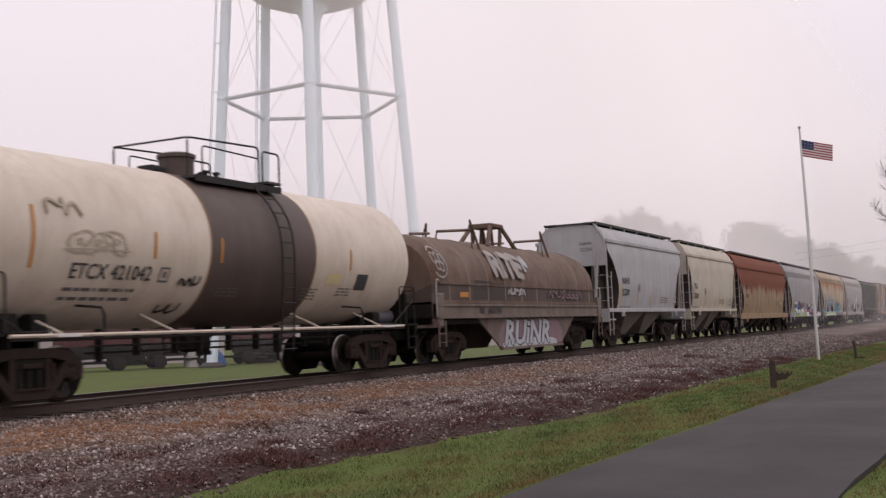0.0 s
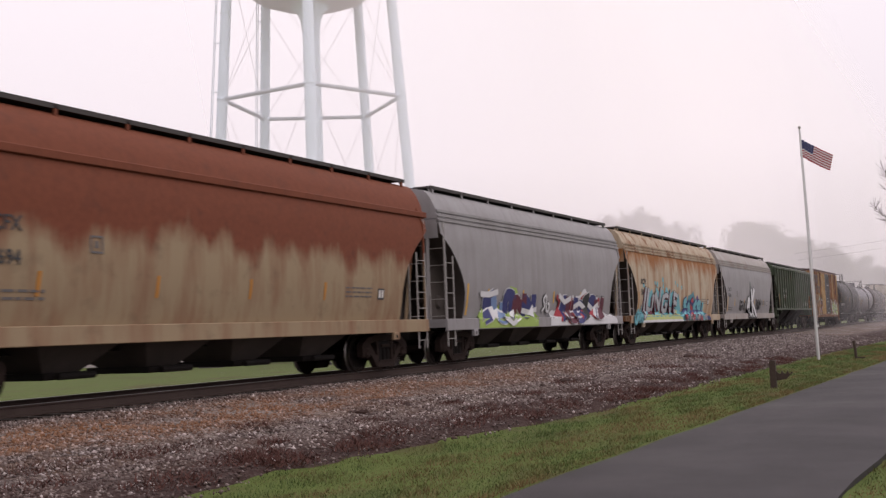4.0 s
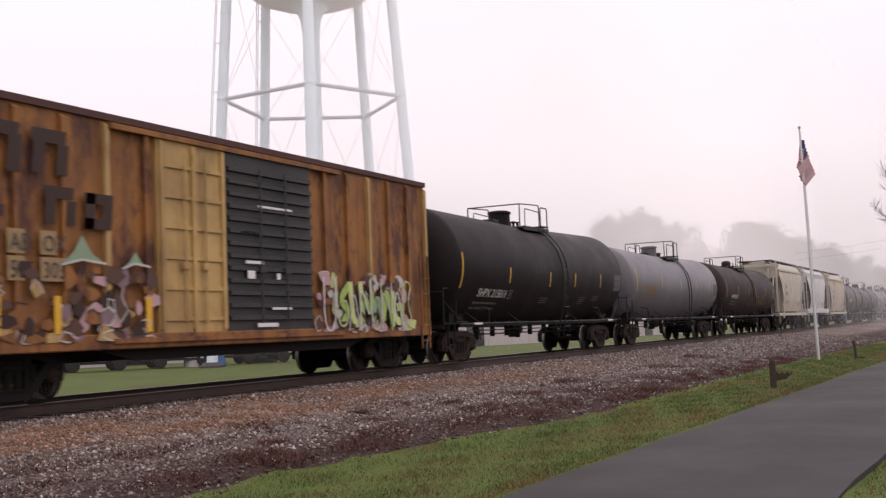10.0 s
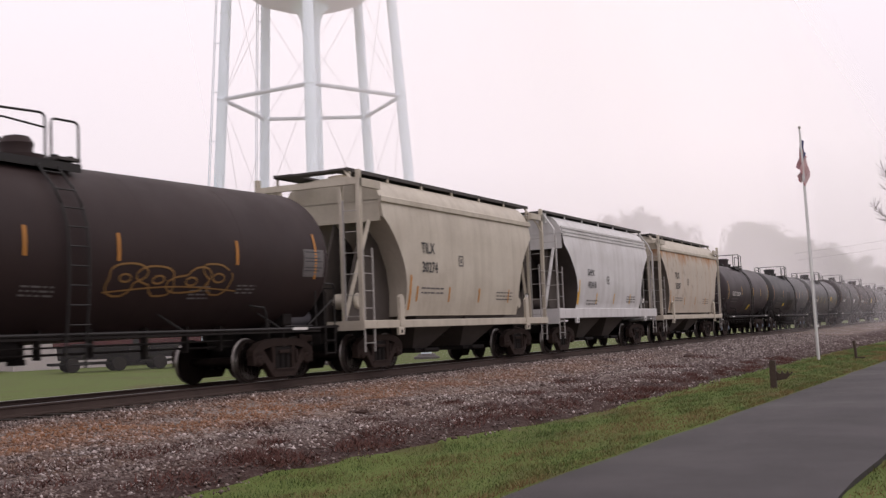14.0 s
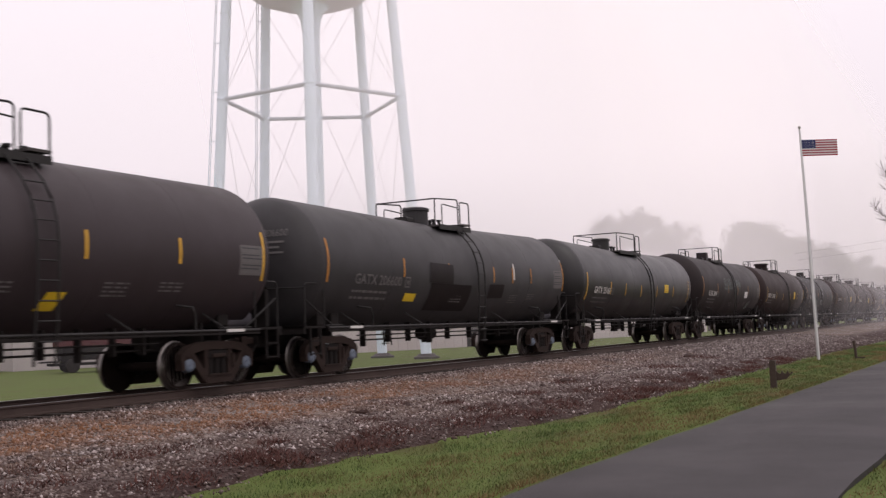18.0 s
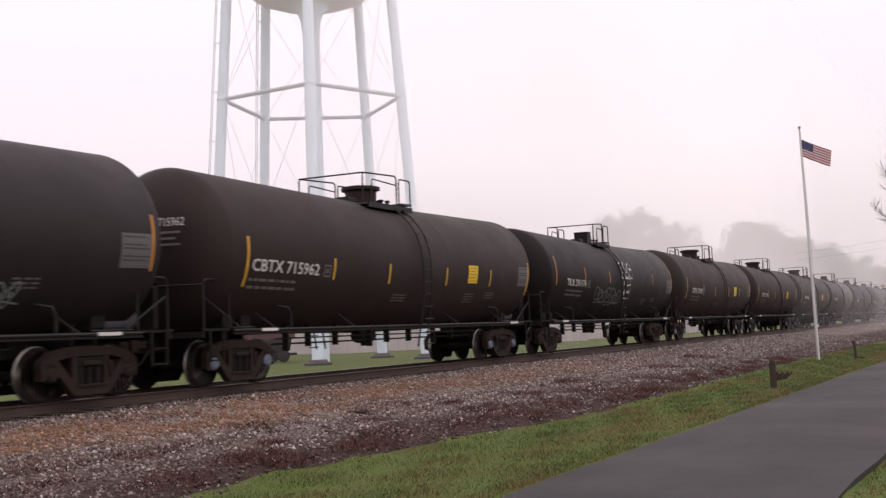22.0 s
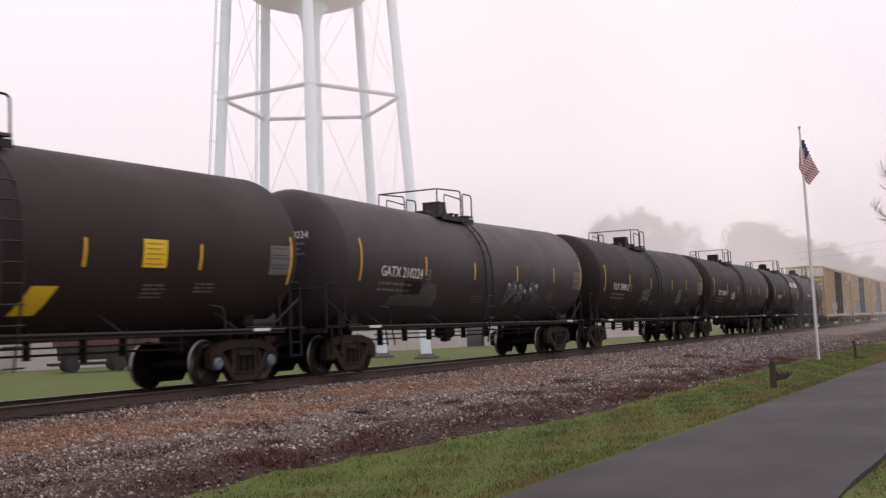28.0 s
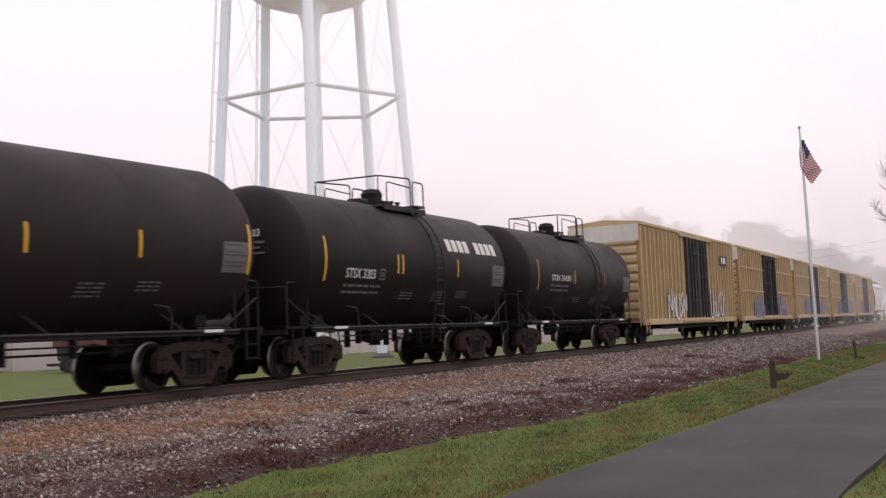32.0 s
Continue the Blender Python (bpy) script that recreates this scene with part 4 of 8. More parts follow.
# ---- covered hoppers ----
def hopper_car(s0, length, label, coat="hop_grey", style="curved", z_top=4.20, z_low=1.52, z_sill=(1.40, 1.54), bays=2, mark=(), mark_x=2.9, mark_z=2.55, mark_size=0.36, mark_mat="dark_mark",
               stripe="yellow", seed=1, slope="slope_grey", top_in=1.45, low_in=2.65, half=1.53, ribs_top=False, trim=None, cap="brown", chute="slope_dark", cage=False, walk_z=4.98, stripes=(0.20, 0.36, 0.52, 0.68), over=2.1, panel=0.52, mark_z2=None, end_text=""):
    """A covered hopper: bulging or ribbed sides cut back at the ends over sloping sheets, sills, bays, roof walkway and ladders."""
    car = thing("hopper_car", pose(s0, YC, RZ), label, "hopper car", "freight cars of the passing train")
    rng, trim = random.Random(seed), trim or coat
    rod = trim if coat == "hop_green" else "rod_pale"
    flat = style == "ribbed"

    def side(z):
        if flat:
            return half
        t = (z - z_low) / (z_top - z_low)
        return half - 0.16 * max(0.0, 0.45 - t) ** 2 / 0.2 - 0.10 * max(0.0, t - 0.72) ** 2 / 0.08

    def inset(z):
        """How far the side's end lies behind the coupler at height z."""
        t = min(1.0, max(0.0, (z_top - 0.45 - z) / (z_top - 0.45 - z_low - 0.6)))
        return top_in + (low_in - top_in) * (t if flat else math.sin(t * math.pi / 2) ** 0.8)

    zs = [z_low + (z_top - z_low) * k / 14 for k in range(15)]
    eave = side(z_top)
    roof = [(z_top + (walk_z - 0.15 - z_top) * f, eave + (1.0 - eave) * g) for f, g in ((0.36, 0.16), (0.70, 0.46), (0.90, 0.76), (1.0, 1.0))]
    roof += [(walk_z - 0.10, 0.78), (walk_z - 0.07, 0.45), (walk_z - 0.06, 0.1)]
    bd = Shape()
    # side sheets and roof, then the sloping end sheets between the side edges
    vs, fs = [], []
    cols = 10
    for sg in (-1, 1):
        base = len(vs)
        for i in range(cols + 1):
            for z in zs:
                a = inset(z)
                vs.append((a + (length - 2 * a) * i / cols, sg * side(z), z))
        m = len(zs)
        for i in range(cols):
            for k in range(m - 1):
                q = (base + i * m + k, base + (i + 1) * m + k, base + (i + 1) * m + k + 1, base + i * m + k + 1)
                fs.append(q if sg < 0 else q[::-1])
    bd.add(vs, fs, coat)
    full = [(-side(z_top), z_top)] + [(-y, z) for z, y in roof] + [(y, z) for z, y in roof[::-1]] + [(side(z_top), z_top)]
    vs, fs = [], []
    for x in (top_in, length - top_in):
        vs += [(x, y, z) for y, z in full]
    m = len(full)
    fs = [(k, m + k, m + k + 1, k + 1) for k in range(m - 1)]
    bd.add(vs, fs, trim)
    body = part("body", bd, car, smooth=30)
    for way, xe in ((1, 0.0), (-1, length)):
        en = Shape()
        vs, fs = [], []
        for z in zs:
            a = inset(z)
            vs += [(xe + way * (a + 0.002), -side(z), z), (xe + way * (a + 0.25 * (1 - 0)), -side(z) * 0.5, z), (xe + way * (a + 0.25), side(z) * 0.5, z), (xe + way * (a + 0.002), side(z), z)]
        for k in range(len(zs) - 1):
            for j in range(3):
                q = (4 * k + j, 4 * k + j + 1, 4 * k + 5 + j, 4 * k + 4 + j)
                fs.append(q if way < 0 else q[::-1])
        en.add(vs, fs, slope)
        x = xe + way * top_in
        en.add([(x, y, z) for y, z in full], [tuple(range(len(full)))], trim)
        en.box(min(x, x + way * 0.05), max(x, x + way * 0.05), -side(z_top) + 0.03, side(z_top) - 0.03, z_top - panel, z_top + 0.02, coat)
        part("slope_sheet", en, car)
        if end_text and way > 0:
            for i, line in enumerate(end_text.split()):
                em = Shape()
                vv, ff = text_mesh(line, 0.20)
                em.add([(x - 0.014, -0.35 - vx * 0.9, z_top - 0.12 - 0.24 * i + vy) for vx, vy, _ in vv], ff, mark_mat)
                part("end_mark", em, car)
    if flat:
        n = 17
        for k in range(n + 1):
            x = top_in + 0.12 + (length - 2 * top_in - 0.24) * k / n
            for sg in (-1, 1):
                lo = z_low
                for z in zs:
                    if inset(z) > x or length - inset(z) < x:
                        lo = z
                rs = Shape()
                rs.prism_y([(x - 0.05, lo), (x + 0.05, lo), (x + 0.05, z_top - 0.02), (x - 0.05, z_top - 0.02)], *( (-half - 0.075, -half) if sg < 0 else (half, half + 0.075)), coat)
                part("side_rib", rs, car)
    if ribs_top:
        for sg in (-1, 1):
            rb = Shape()
            for k in range(3):
                z = z_top - 0.06 + 0.13 * k
                y = sg * (side(z_top) - 0.03 * k)
                rb.box(top_in, length - top_in, min(y, y + sg * 0.05), max(y, y + sg * 0.05), z, z + 0.07, trim)
            part("top_chord", rb, car)
    else:
        for sg in (-1, 1):
            rb = Shape()
            y = sg * side(z_top)
            rb.box(top_in - 0.05, length - top_in + 0.05, min(y, y + sg * 0.07), max(y, y + sg * 0.07), z_top - 0.05, z_top + 0.10, trim, 0.015)
            part("top_chord", rb, car)
    # sills
    for sg in (-1, 1):
        sl = Shape()
        y = sg * 1.50
        sl.box(1.15, length - 1.15, min(y, y + sg * 0.06), max(y, y + sg * 0.06), z_sill[0], z_sill[1], trim, 0.012)
        sl.box(1.15, length - 1.15, min(y - sg * 0.12, y), max(y - sg * 0.12, y), z_sill[1] - 0.03, z_sill[1], trim)
        for x in (2.35, length - 2.35):
            sl.box(x - 0.14, x + 0.14, min(y, y + sg * 0.075), max(y, y + sg * 0.075), z_sill[0] - 0.18, z_sill[0] + 0.02, trim, 0.02)
            sl.box(x - 0.04, x + 0.04, min(y, y + sg * 0.080), max(y, y + sg * 0.080), z_sill[0] - 0.13, z_sill[0] - 0.05, "steel_dark")
        part("side_sill", sl, car)
    for way, xe in ((1, 0.0), (-1, length)):
        ef = Shape()
        a, b = xe + way * 0.55, xe + way * 2.7
        ef.box(min(a, b), max(a, b), -0.32, 0.32, 0.72, 1.12, "steel_dark", 0.02)
        ef.box(min(a, a + way * 0.12), max(a, a + way * 0.12), -1.52, 1.52, 1.02, z_sill[1], trim)
        ef.box(min(a, xe + way * 1.5), max(a, xe + way * 1.5), -1.50, 1.50, 1.08, 1.14, trim)
        ef.box(min(a, xe + way * 1.5), max(a, xe + way * 1.5), -1.555, -1.49, z_sill[0], z_sill[1], trim, 0.012)
        part("end_frame", ef, car)
        ed = Shape()
        for y in (-0.9, 0.9):
            ed.tube([(xe + way * 0.66, y, 1.14), (xe + way * (top_in + 0.02), y * 1.2, z_top - 0.5)], 0.06, trim, 4)
        # Dark upright plates added to close the end gap against the background.
        for y in (-0.8, 0.0, 0.8):
            ed.prism_y([(xe + way * x, z) for x, z in ([(0.75, 1.14), (low_in + 0.4, 1.14), (inset(1.9) + 0.24, 1.9), (inset(2.6) + 0.24, 2.6), (inset(3.2) + 0.24, 3.2), (top_in + 0.12, z_top - 0.5)][:: way])], y - 0.03, y + 0.03, "slope_dark")
        part("end_brace", ed, car)
        eq = Shape()
        eq.lathe([(0.16, -0.35), (0.20, -0.30), (0.20, 0.30), (0.16, 0.35)], (xe + way * 1.45, -0.55, 1.75), "y", slope, 12)
        part("brake_cylinder", eq, car)
        eq = Shape()
        eq.box(xe + way * 1.05 - 0.12, xe + way * 1.05 + 0.12, 0.2, 0.6, 1.14, 1.8, slope, 0.03)
        part("valve_box", eq, car)
        # corner ladders: side and end
        xs = sorted((xe + way * 0.62, xe + way * 1.08))
        ladder("side_ladder", car, xs[0], xs[1], -1.52, 0.50, 3.0 if not flat else 4.2, 6 if not flat else 9, rod, 0.015)
        end_ladder("end_ladder", car, xe + way * 0.60, -1.50, -1.02, 1.1, z_top - 0.1, 6, rod, 0.015)
        post = Shape()
        y = -1.50
        post.tube([(xe + way * 0.62, y, 1.1), (xe + way * 0.62, y, z_top - 0.25), (xe + way * 0.75, y * 0.93, z_top + 0.12), (xe + way * 0.82, -0.95, walk_z - 0.02)], 0.035, trim, 6)
        part("corner_post", post, car)
        if cage:
            cg = Shape()
            for y in (-1.47, 1.47):
                cg.box(xe + way * 0.62 - 0.06, xe + way * 0.62 + 0.06, y - 0.05, y + 0.05, 1.1, walk_z - 0.1, trim)
                cg.box(min(xe + way * 0.6, xe + way * 1.6), max(xe + way * 0.6, xe + way * 1.6), y - 0.05, y + 0.05, walk_z - 0.5, walk_z - 0.3, trim)
            cg.box(xe + way * 0.62 - 0.06, xe + way * 0.62 + 0.06, -1.47, 1.47, walk_z - 0.45, walk_z - 0.30, trim)
            for y in (-0.95, 0.95):
                cg.box(xe + way * 0.64 - 0.04, xe + way * 0.64 + 0.04, y - 0.04, y + 0.04, 1.1, walk_z - 0.4, trim)
            cg.prism_y([(xe + way * x, z) for x, z in ([(2.28, 1.1), (2.52, 1.1), (2.52, 1.82), (2.40, 1.9), (2.28, 1.82)][:: way])], -1.58, -1.50, trim)
            part("end_cage", cg, car)
        truck(car, s0, xe + way * over, cap)
        coupler(car, xe + way * 0.02, -way)
    # roof walkway on posts, hatches
    for sg in (-1, 1):
        wk = Shape()
        y = sg * 0.80
        wk.box(0.75, length - 0.75, y - 0.26, y + 0.26, walk_z - 0.05, walk_z, "grating")
        wk.box(0.75, length - 0.75, y - 0.28 if sg < 0 else y + 0.24, y - 0.24 if sg < 0 else y + 0.28, walk_z - 0.08, walk_z + 0.01, "grating")
        board = part("running_board", wk, car)
        n = max(6, int(length / 1.9))
        for k in range(n + 1):
            po = Shape()
            x = 0.9 + (length - 1.8) * k / n
            po.box(x - 0.035, x + 0.035, sg * 1.06 - 0.02, sg * 1.06 + 0.02, walk_z - 0.42, walk_z - 0.02, trim)
            part("walkway_post", po, board)
    for xx in (0.75, length - 1.15):
        wk = Shape()
        wk.box(xx, xx + 0.4, -0.58, 0.58, walk_z - 0.06, walk_z - 0.01, "grating")
        part("end_walk", wk, car)
    for k in range(max(3, int(length / 3.2))):
        ht = Shape()
        x = 2.4 + (length - 4.8) * k / (max(3, int(length / 3.2)) - 1)
        ht.lathe([(0.40, walk_z - 0.08), (0.40, walk_z + 0.02), (0.44, walk_z + 0.04), (0.30, walk_z + 0.07), (0.05, walk_z + 0.08)], (x, 0, 0), "z", trim, 14)
        part("hatch", ht, car)
    # bays under the floor
    cs = Shape()
    cs.box(2.6, length - 2.6, -0.30, 0.30, 0.80, 1.10, "steel_dark")
    part("center_sill", cs, car)
    bay0, bay1 = 3.55, length - 3.55
    for k in range(bays):
        w = (bay1 - bay0) / bays
        x0, x1 = bay0 + k * w + 0.05, bay0 + (k + 1) * w - 0.05
        xm = (x0 + x1) / 2
        by = Shape()
        up, dn = side(z_low) - 0.04, 0.62
        g = min(0.42, w * 0.25)
        vs = [(x0, -up, z_low), (x1, -up, z_low), (x1, up, z_low), (x0, up, z_low), (xm - g, -dn, 0.48), (xm + g, -dn, 0.48), (xm + g, dn, 0.48), (xm - g, dn, 0.48)]
        by.add(vs, [(0, 1, 5, 4), (1, 2, 6, 5), (2, 3, 7, 6), (3, 0, 4, 7), (4, 5, 6, 7), (3, 2, 1, 0)], chute)
        by.box(xm - g - 0.12, xm + g + 0.12, -dn - 0.16, dn + 0.16, 0.36, 0.48, "steel_dark", 0.02)
        by.tube([(xm - g, -dn - 0.35, 0.42), (xm + g, -dn - 0.35, 0.42)], 0.06, "steel_dark", 8)
        part("discharge_bay", by, car)
    # marks
    pr = Shape()
    for k, line in enumerate(mark):
        tx = Shape()
        letters(tx, line, mark_x, (mark_z if k == 0 or mark_z2 is None else mark_z2) - (0.52 * k * mark_size / 0.36 if mark_z2 is None else 0), mark_size, side, mark_mat, 0.92, 0.010)
        part("reporting_mark", tx, car)
    if mark and not flat:
        square_stencil("square_stencil", car, mark_x + 2.25, mark_z - 0.28, 0.30, side, "grey_mark")
    fine_print(pr, rng, mark_x, mark_z - 0.95, 1.3, 2, side, "grey_mark" if coat not in ("hop_green",) else "white_mark", 0.045, 0.12)
    fine_print(pr, rng, length - 4.6, 2.0, 1.2, 3, side, "grey_mark" if coat not in ("hop_green",) else "white_mark", 0.035, 0.10)
    tagged(part("small_print", pr, car), "rows of small stencilled print", kind="stuff")
    for f in stripes:
        sp = Shape()
        decal(sp, length * f, length * f + 0.08, 1.72, 2.12, side, stripe, lean=0.08)
        part("reflective_stripe", sp, car)
    sp = Shape()
    decal(sp, inset(2.0) + 0.10, inset(2.0) + 0.19, z_low + 0.15, z_low + 1.05, side, stripe, lean=0.05)
    part("reflective_stripe", sp, car)
    pn = Shape()
    decal(pn, length * 0.82, length * 0.82 + 0.30, 1.75, 2.02, side, "dark_mark")
    decal(pn, length * 0.82 + 0.04, length * 0.82 + 0.13, 1.79, 1.98, side, "white_mark", 0.014)
    decal(pn, length * 0.82 + 0.17, length * 0.82 + 0.26, 1.79, 1.98, side, "white_mark", 0.014)
    part("consolidated_stencil", pn, car)
    TRAIN.append((car, s0))
    return car, side


# ---- boxcars ----
def boxcar(s0, length, label, coat="box_orange", door="box_ochre", door2="box_black", x_door=(4.9, 8.9), top=4.72, low=0.95, end_coat=None, seed=1, tall=False, ends=0.75, split=None):
    car = thing("boxcar", pose(s0, YC, RZ), label, "boxcar", "freight cars of the passing train")
    rng, end_coat = random.Random(seed), end_coat or coat
    a, b, half = ends, length - ends, 1.55
    bd = Shape()
    # On tall cars the sheet between the posts carries painted recess shade.
    bd.box(a, b, -half, half, low, top - 0.10, "box_yellow_shade" if tall else coat)
    part("body", bd, car)
    rf = Shape()
    rf.prism_x([(-half - 0.06, top - 0.12), (half + 0.06, top - 0.12), (half + 0.06, top), (0.0, top + 0.14), (-half - 0.06, top)], a - 0.04, b + 0.04, "box_brownroof" if not tall else coat)
    for k in range(14):
        x = a + (b - a) * (k + 0.5) / 14
        rf.prism_x([(-half - 0.02, top), (half + 0.02, top), (0.0, top + 0.18)], x - 0.03, x + 0.03, "box_brownroof" if not tall else coat)
    part("roof", rf, car)
    # side posts between the corner and the doors
    n = 15 if not tall else 27
    for k in range(n + 1):
        x = a + 0.05 + (b - a - 0.1) * k / n
        if x_door[0] - 0.15 < x < x_door[1] + 0.15:
            continue
        for sg in (-1, 1):
            rs = Shape()
            y = sg * half
            rs.prism_x([(y, low + 0.10), (y + sg * 0.085, low + 0.16), (y + sg * 0.085, top - 0.22), (y, top - 0.15)][:: sg], x - 0.055, x + 0.055, coat if tall or k % 3 else door)
            part("side_post", rs, car)
    for sg in (-1, 1):
        y = sg * half
        sl = Shape()
        sl.box(a, b, min(y, y + sg * 0.10), max(y, y + sg * 0.10), low - 0.12, low + 0.14, coat, 0.02)
        part("side_sill", sl, car)
        xm = split or (x_door[0] + x_door[1]) / 2
        for x0, x1, mat in ((x_door[0], xm - 0.02, door), (xm + 0.02, x_door[1], door2)):
            dr = Shape()
            dr.box(x0, x1, min(y, y + sg * 0.07), max(y, y + sg * 0.07), low + 0.14, top - 0.24, mat)
            leaf = part("door", dr, car, "black louvred sliding door" if mat == door2 and not tall else "")
            bars = []
            if tall:
                bars += [("door_post", x0 + 0.08 + (x1 - x0 - 0.16) * k / 3 - 0.035, x0 + 0.08 + (x1 - x0 - 0.16) * k / 3 + 0.035, low + 0.14, top - 0.24, 0.13) for k in range(4)]
                bars += [("door_rail", x0, x1, z, z + 0.06, 0.11) for z in (low + 1.0, low + 2.2, low + 3.3)]
            elif mat != door2:
                bars += [("door_post", x0 + 0.05 + (x1 - x0 - 0.2) * k / 2, x0 + 0.15 + (x1 - x0 - 0.2) * k / 2, low + 0.18, top - 0.30, 0.13) for k in range(3)]
                bars += [("door_rail", x0 + 0.1, x1 - 0.1, low + 0.35 + k * 0.56, low + 0.42 + k * 0.56, 0.105) for k in range(6)]
            else:
                for k in range(13):
                    z, lv = low + 0.32 + k * 0.245, Shape()
                    lv.prism_x([(y, z), (y + sg * 0.14, z + 0.03), (y + sg * 0.14, z + 0.10), (y, z + 0.17)][:: sg], x0 + 0.03, x1 - 0.03, mat)
                    part("louvre", lv, leaf)
            for what, xa, xb, za, zb, deep in bars:
                br = Shape()
                br.box(xa, xb, min(y, y + sg * deep), max(y, y + sg * deep), za, zb, mat)
                part(what, br, leaf)
            if sg < 0:
                hd = Shape()
                for k in range(2):
                    xh = x0 + (x1 - x0) * (0.35 + 0.3 * k)
                    hd.tube([(xh, y - 0.15, low + 0.3), (xh, y - 0.15, top - 0.5)], 0.022, mat, 5)
                    hd.box(xh - 0.10, xh + 0.10, y - 0.19, y - 0.13, low + 1.3, low + 1.42, mat)
                part("lock_bar", hd, leaf)
        tk = Shape()
        tk.box(x_door[0] - 1.2, x_door[1] + 1.2, min(y, y + sg * 0.16), max(y, y + sg * 0.16), low - 0.02, low + 0.06, coat)
        tk.box(x_door[0] - 1.2, x_door[1] + 1.2, min(y, y + sg * 0.14), max(y, y + sg * 0.14), top - 0.26, top - 0.16, coat)
        part("door_track", tk, car)
    for way, xe in ((1, a), (-1, b)):
        ce = Shape()
        zz, prof = low + 0.1, [(xe + way * 0.03, low + 0.1)]
        while zz < top - (0.95 if tall else 0.55):
            prof += [(xe - way * 0.01, zz), (xe - way * 0.10, zz + 0.10), (xe - way * 0.10, zz + 0.28), (xe - way * 0.01, zz + 0.38)]
            zz += 0.40
        prof.append((xe + way * 0.03, zz))
        ce.prism_y(prof[:: way], -half + 0.12, half - 0.12, end_coat)
        if tall:
            ce.box(min(xe, xe - way * 0.11), max(xe, xe - way * 0.11), -half, half, top - 0.84, top - 0.12, "box_white")
        part("end_panel", ce, car, "corrugated steel end")
        ladder("side_ladder", car, *sorted((xe + way * 0.12, xe + way * 0.55)), -half - 0.12, 0.5, 2.9 if not tall else 2.4, 6, coat)
        end_ladder("end_ladder", car, xe - way * 0.14, -half + 0.05, -half + 0.5, 0.8, 2.9 if not tall else 2.4, 5, end_coat)
        uf = Shape()
        xc = xe - way * (ends - 0.35)
        uf.box(min(xc, xc + way * 3.2), max(xc, xc + way * 3.2), -0.30, 0.30, 0.70, 1.0, "steel_dark", 0.02)
        part("draft_sill", uf, car)
        truck(car, s0, xe + way * (2.1 - ends if not tall else 2.3 - ends), "brown", "dark")
        coupler(car, xe - way * (ends - 0.02), -way)
    uf = Shape()
    uf.box(2.6, length - 2.6, -0.35, 0.35, 0.62, 0.95, "steel_dark", 0.02)
    uf.prism_y([(3.6, 0.84), (4.6, 0.62), (length - 4.6, 0.62), (length - 3.6, 0.84)], -1.4, -1.34, "steel_dark")
    part("underframe", uf, car)
    TRAIN.append((car, s0))
    return car, (lambda z: half + 0.09)


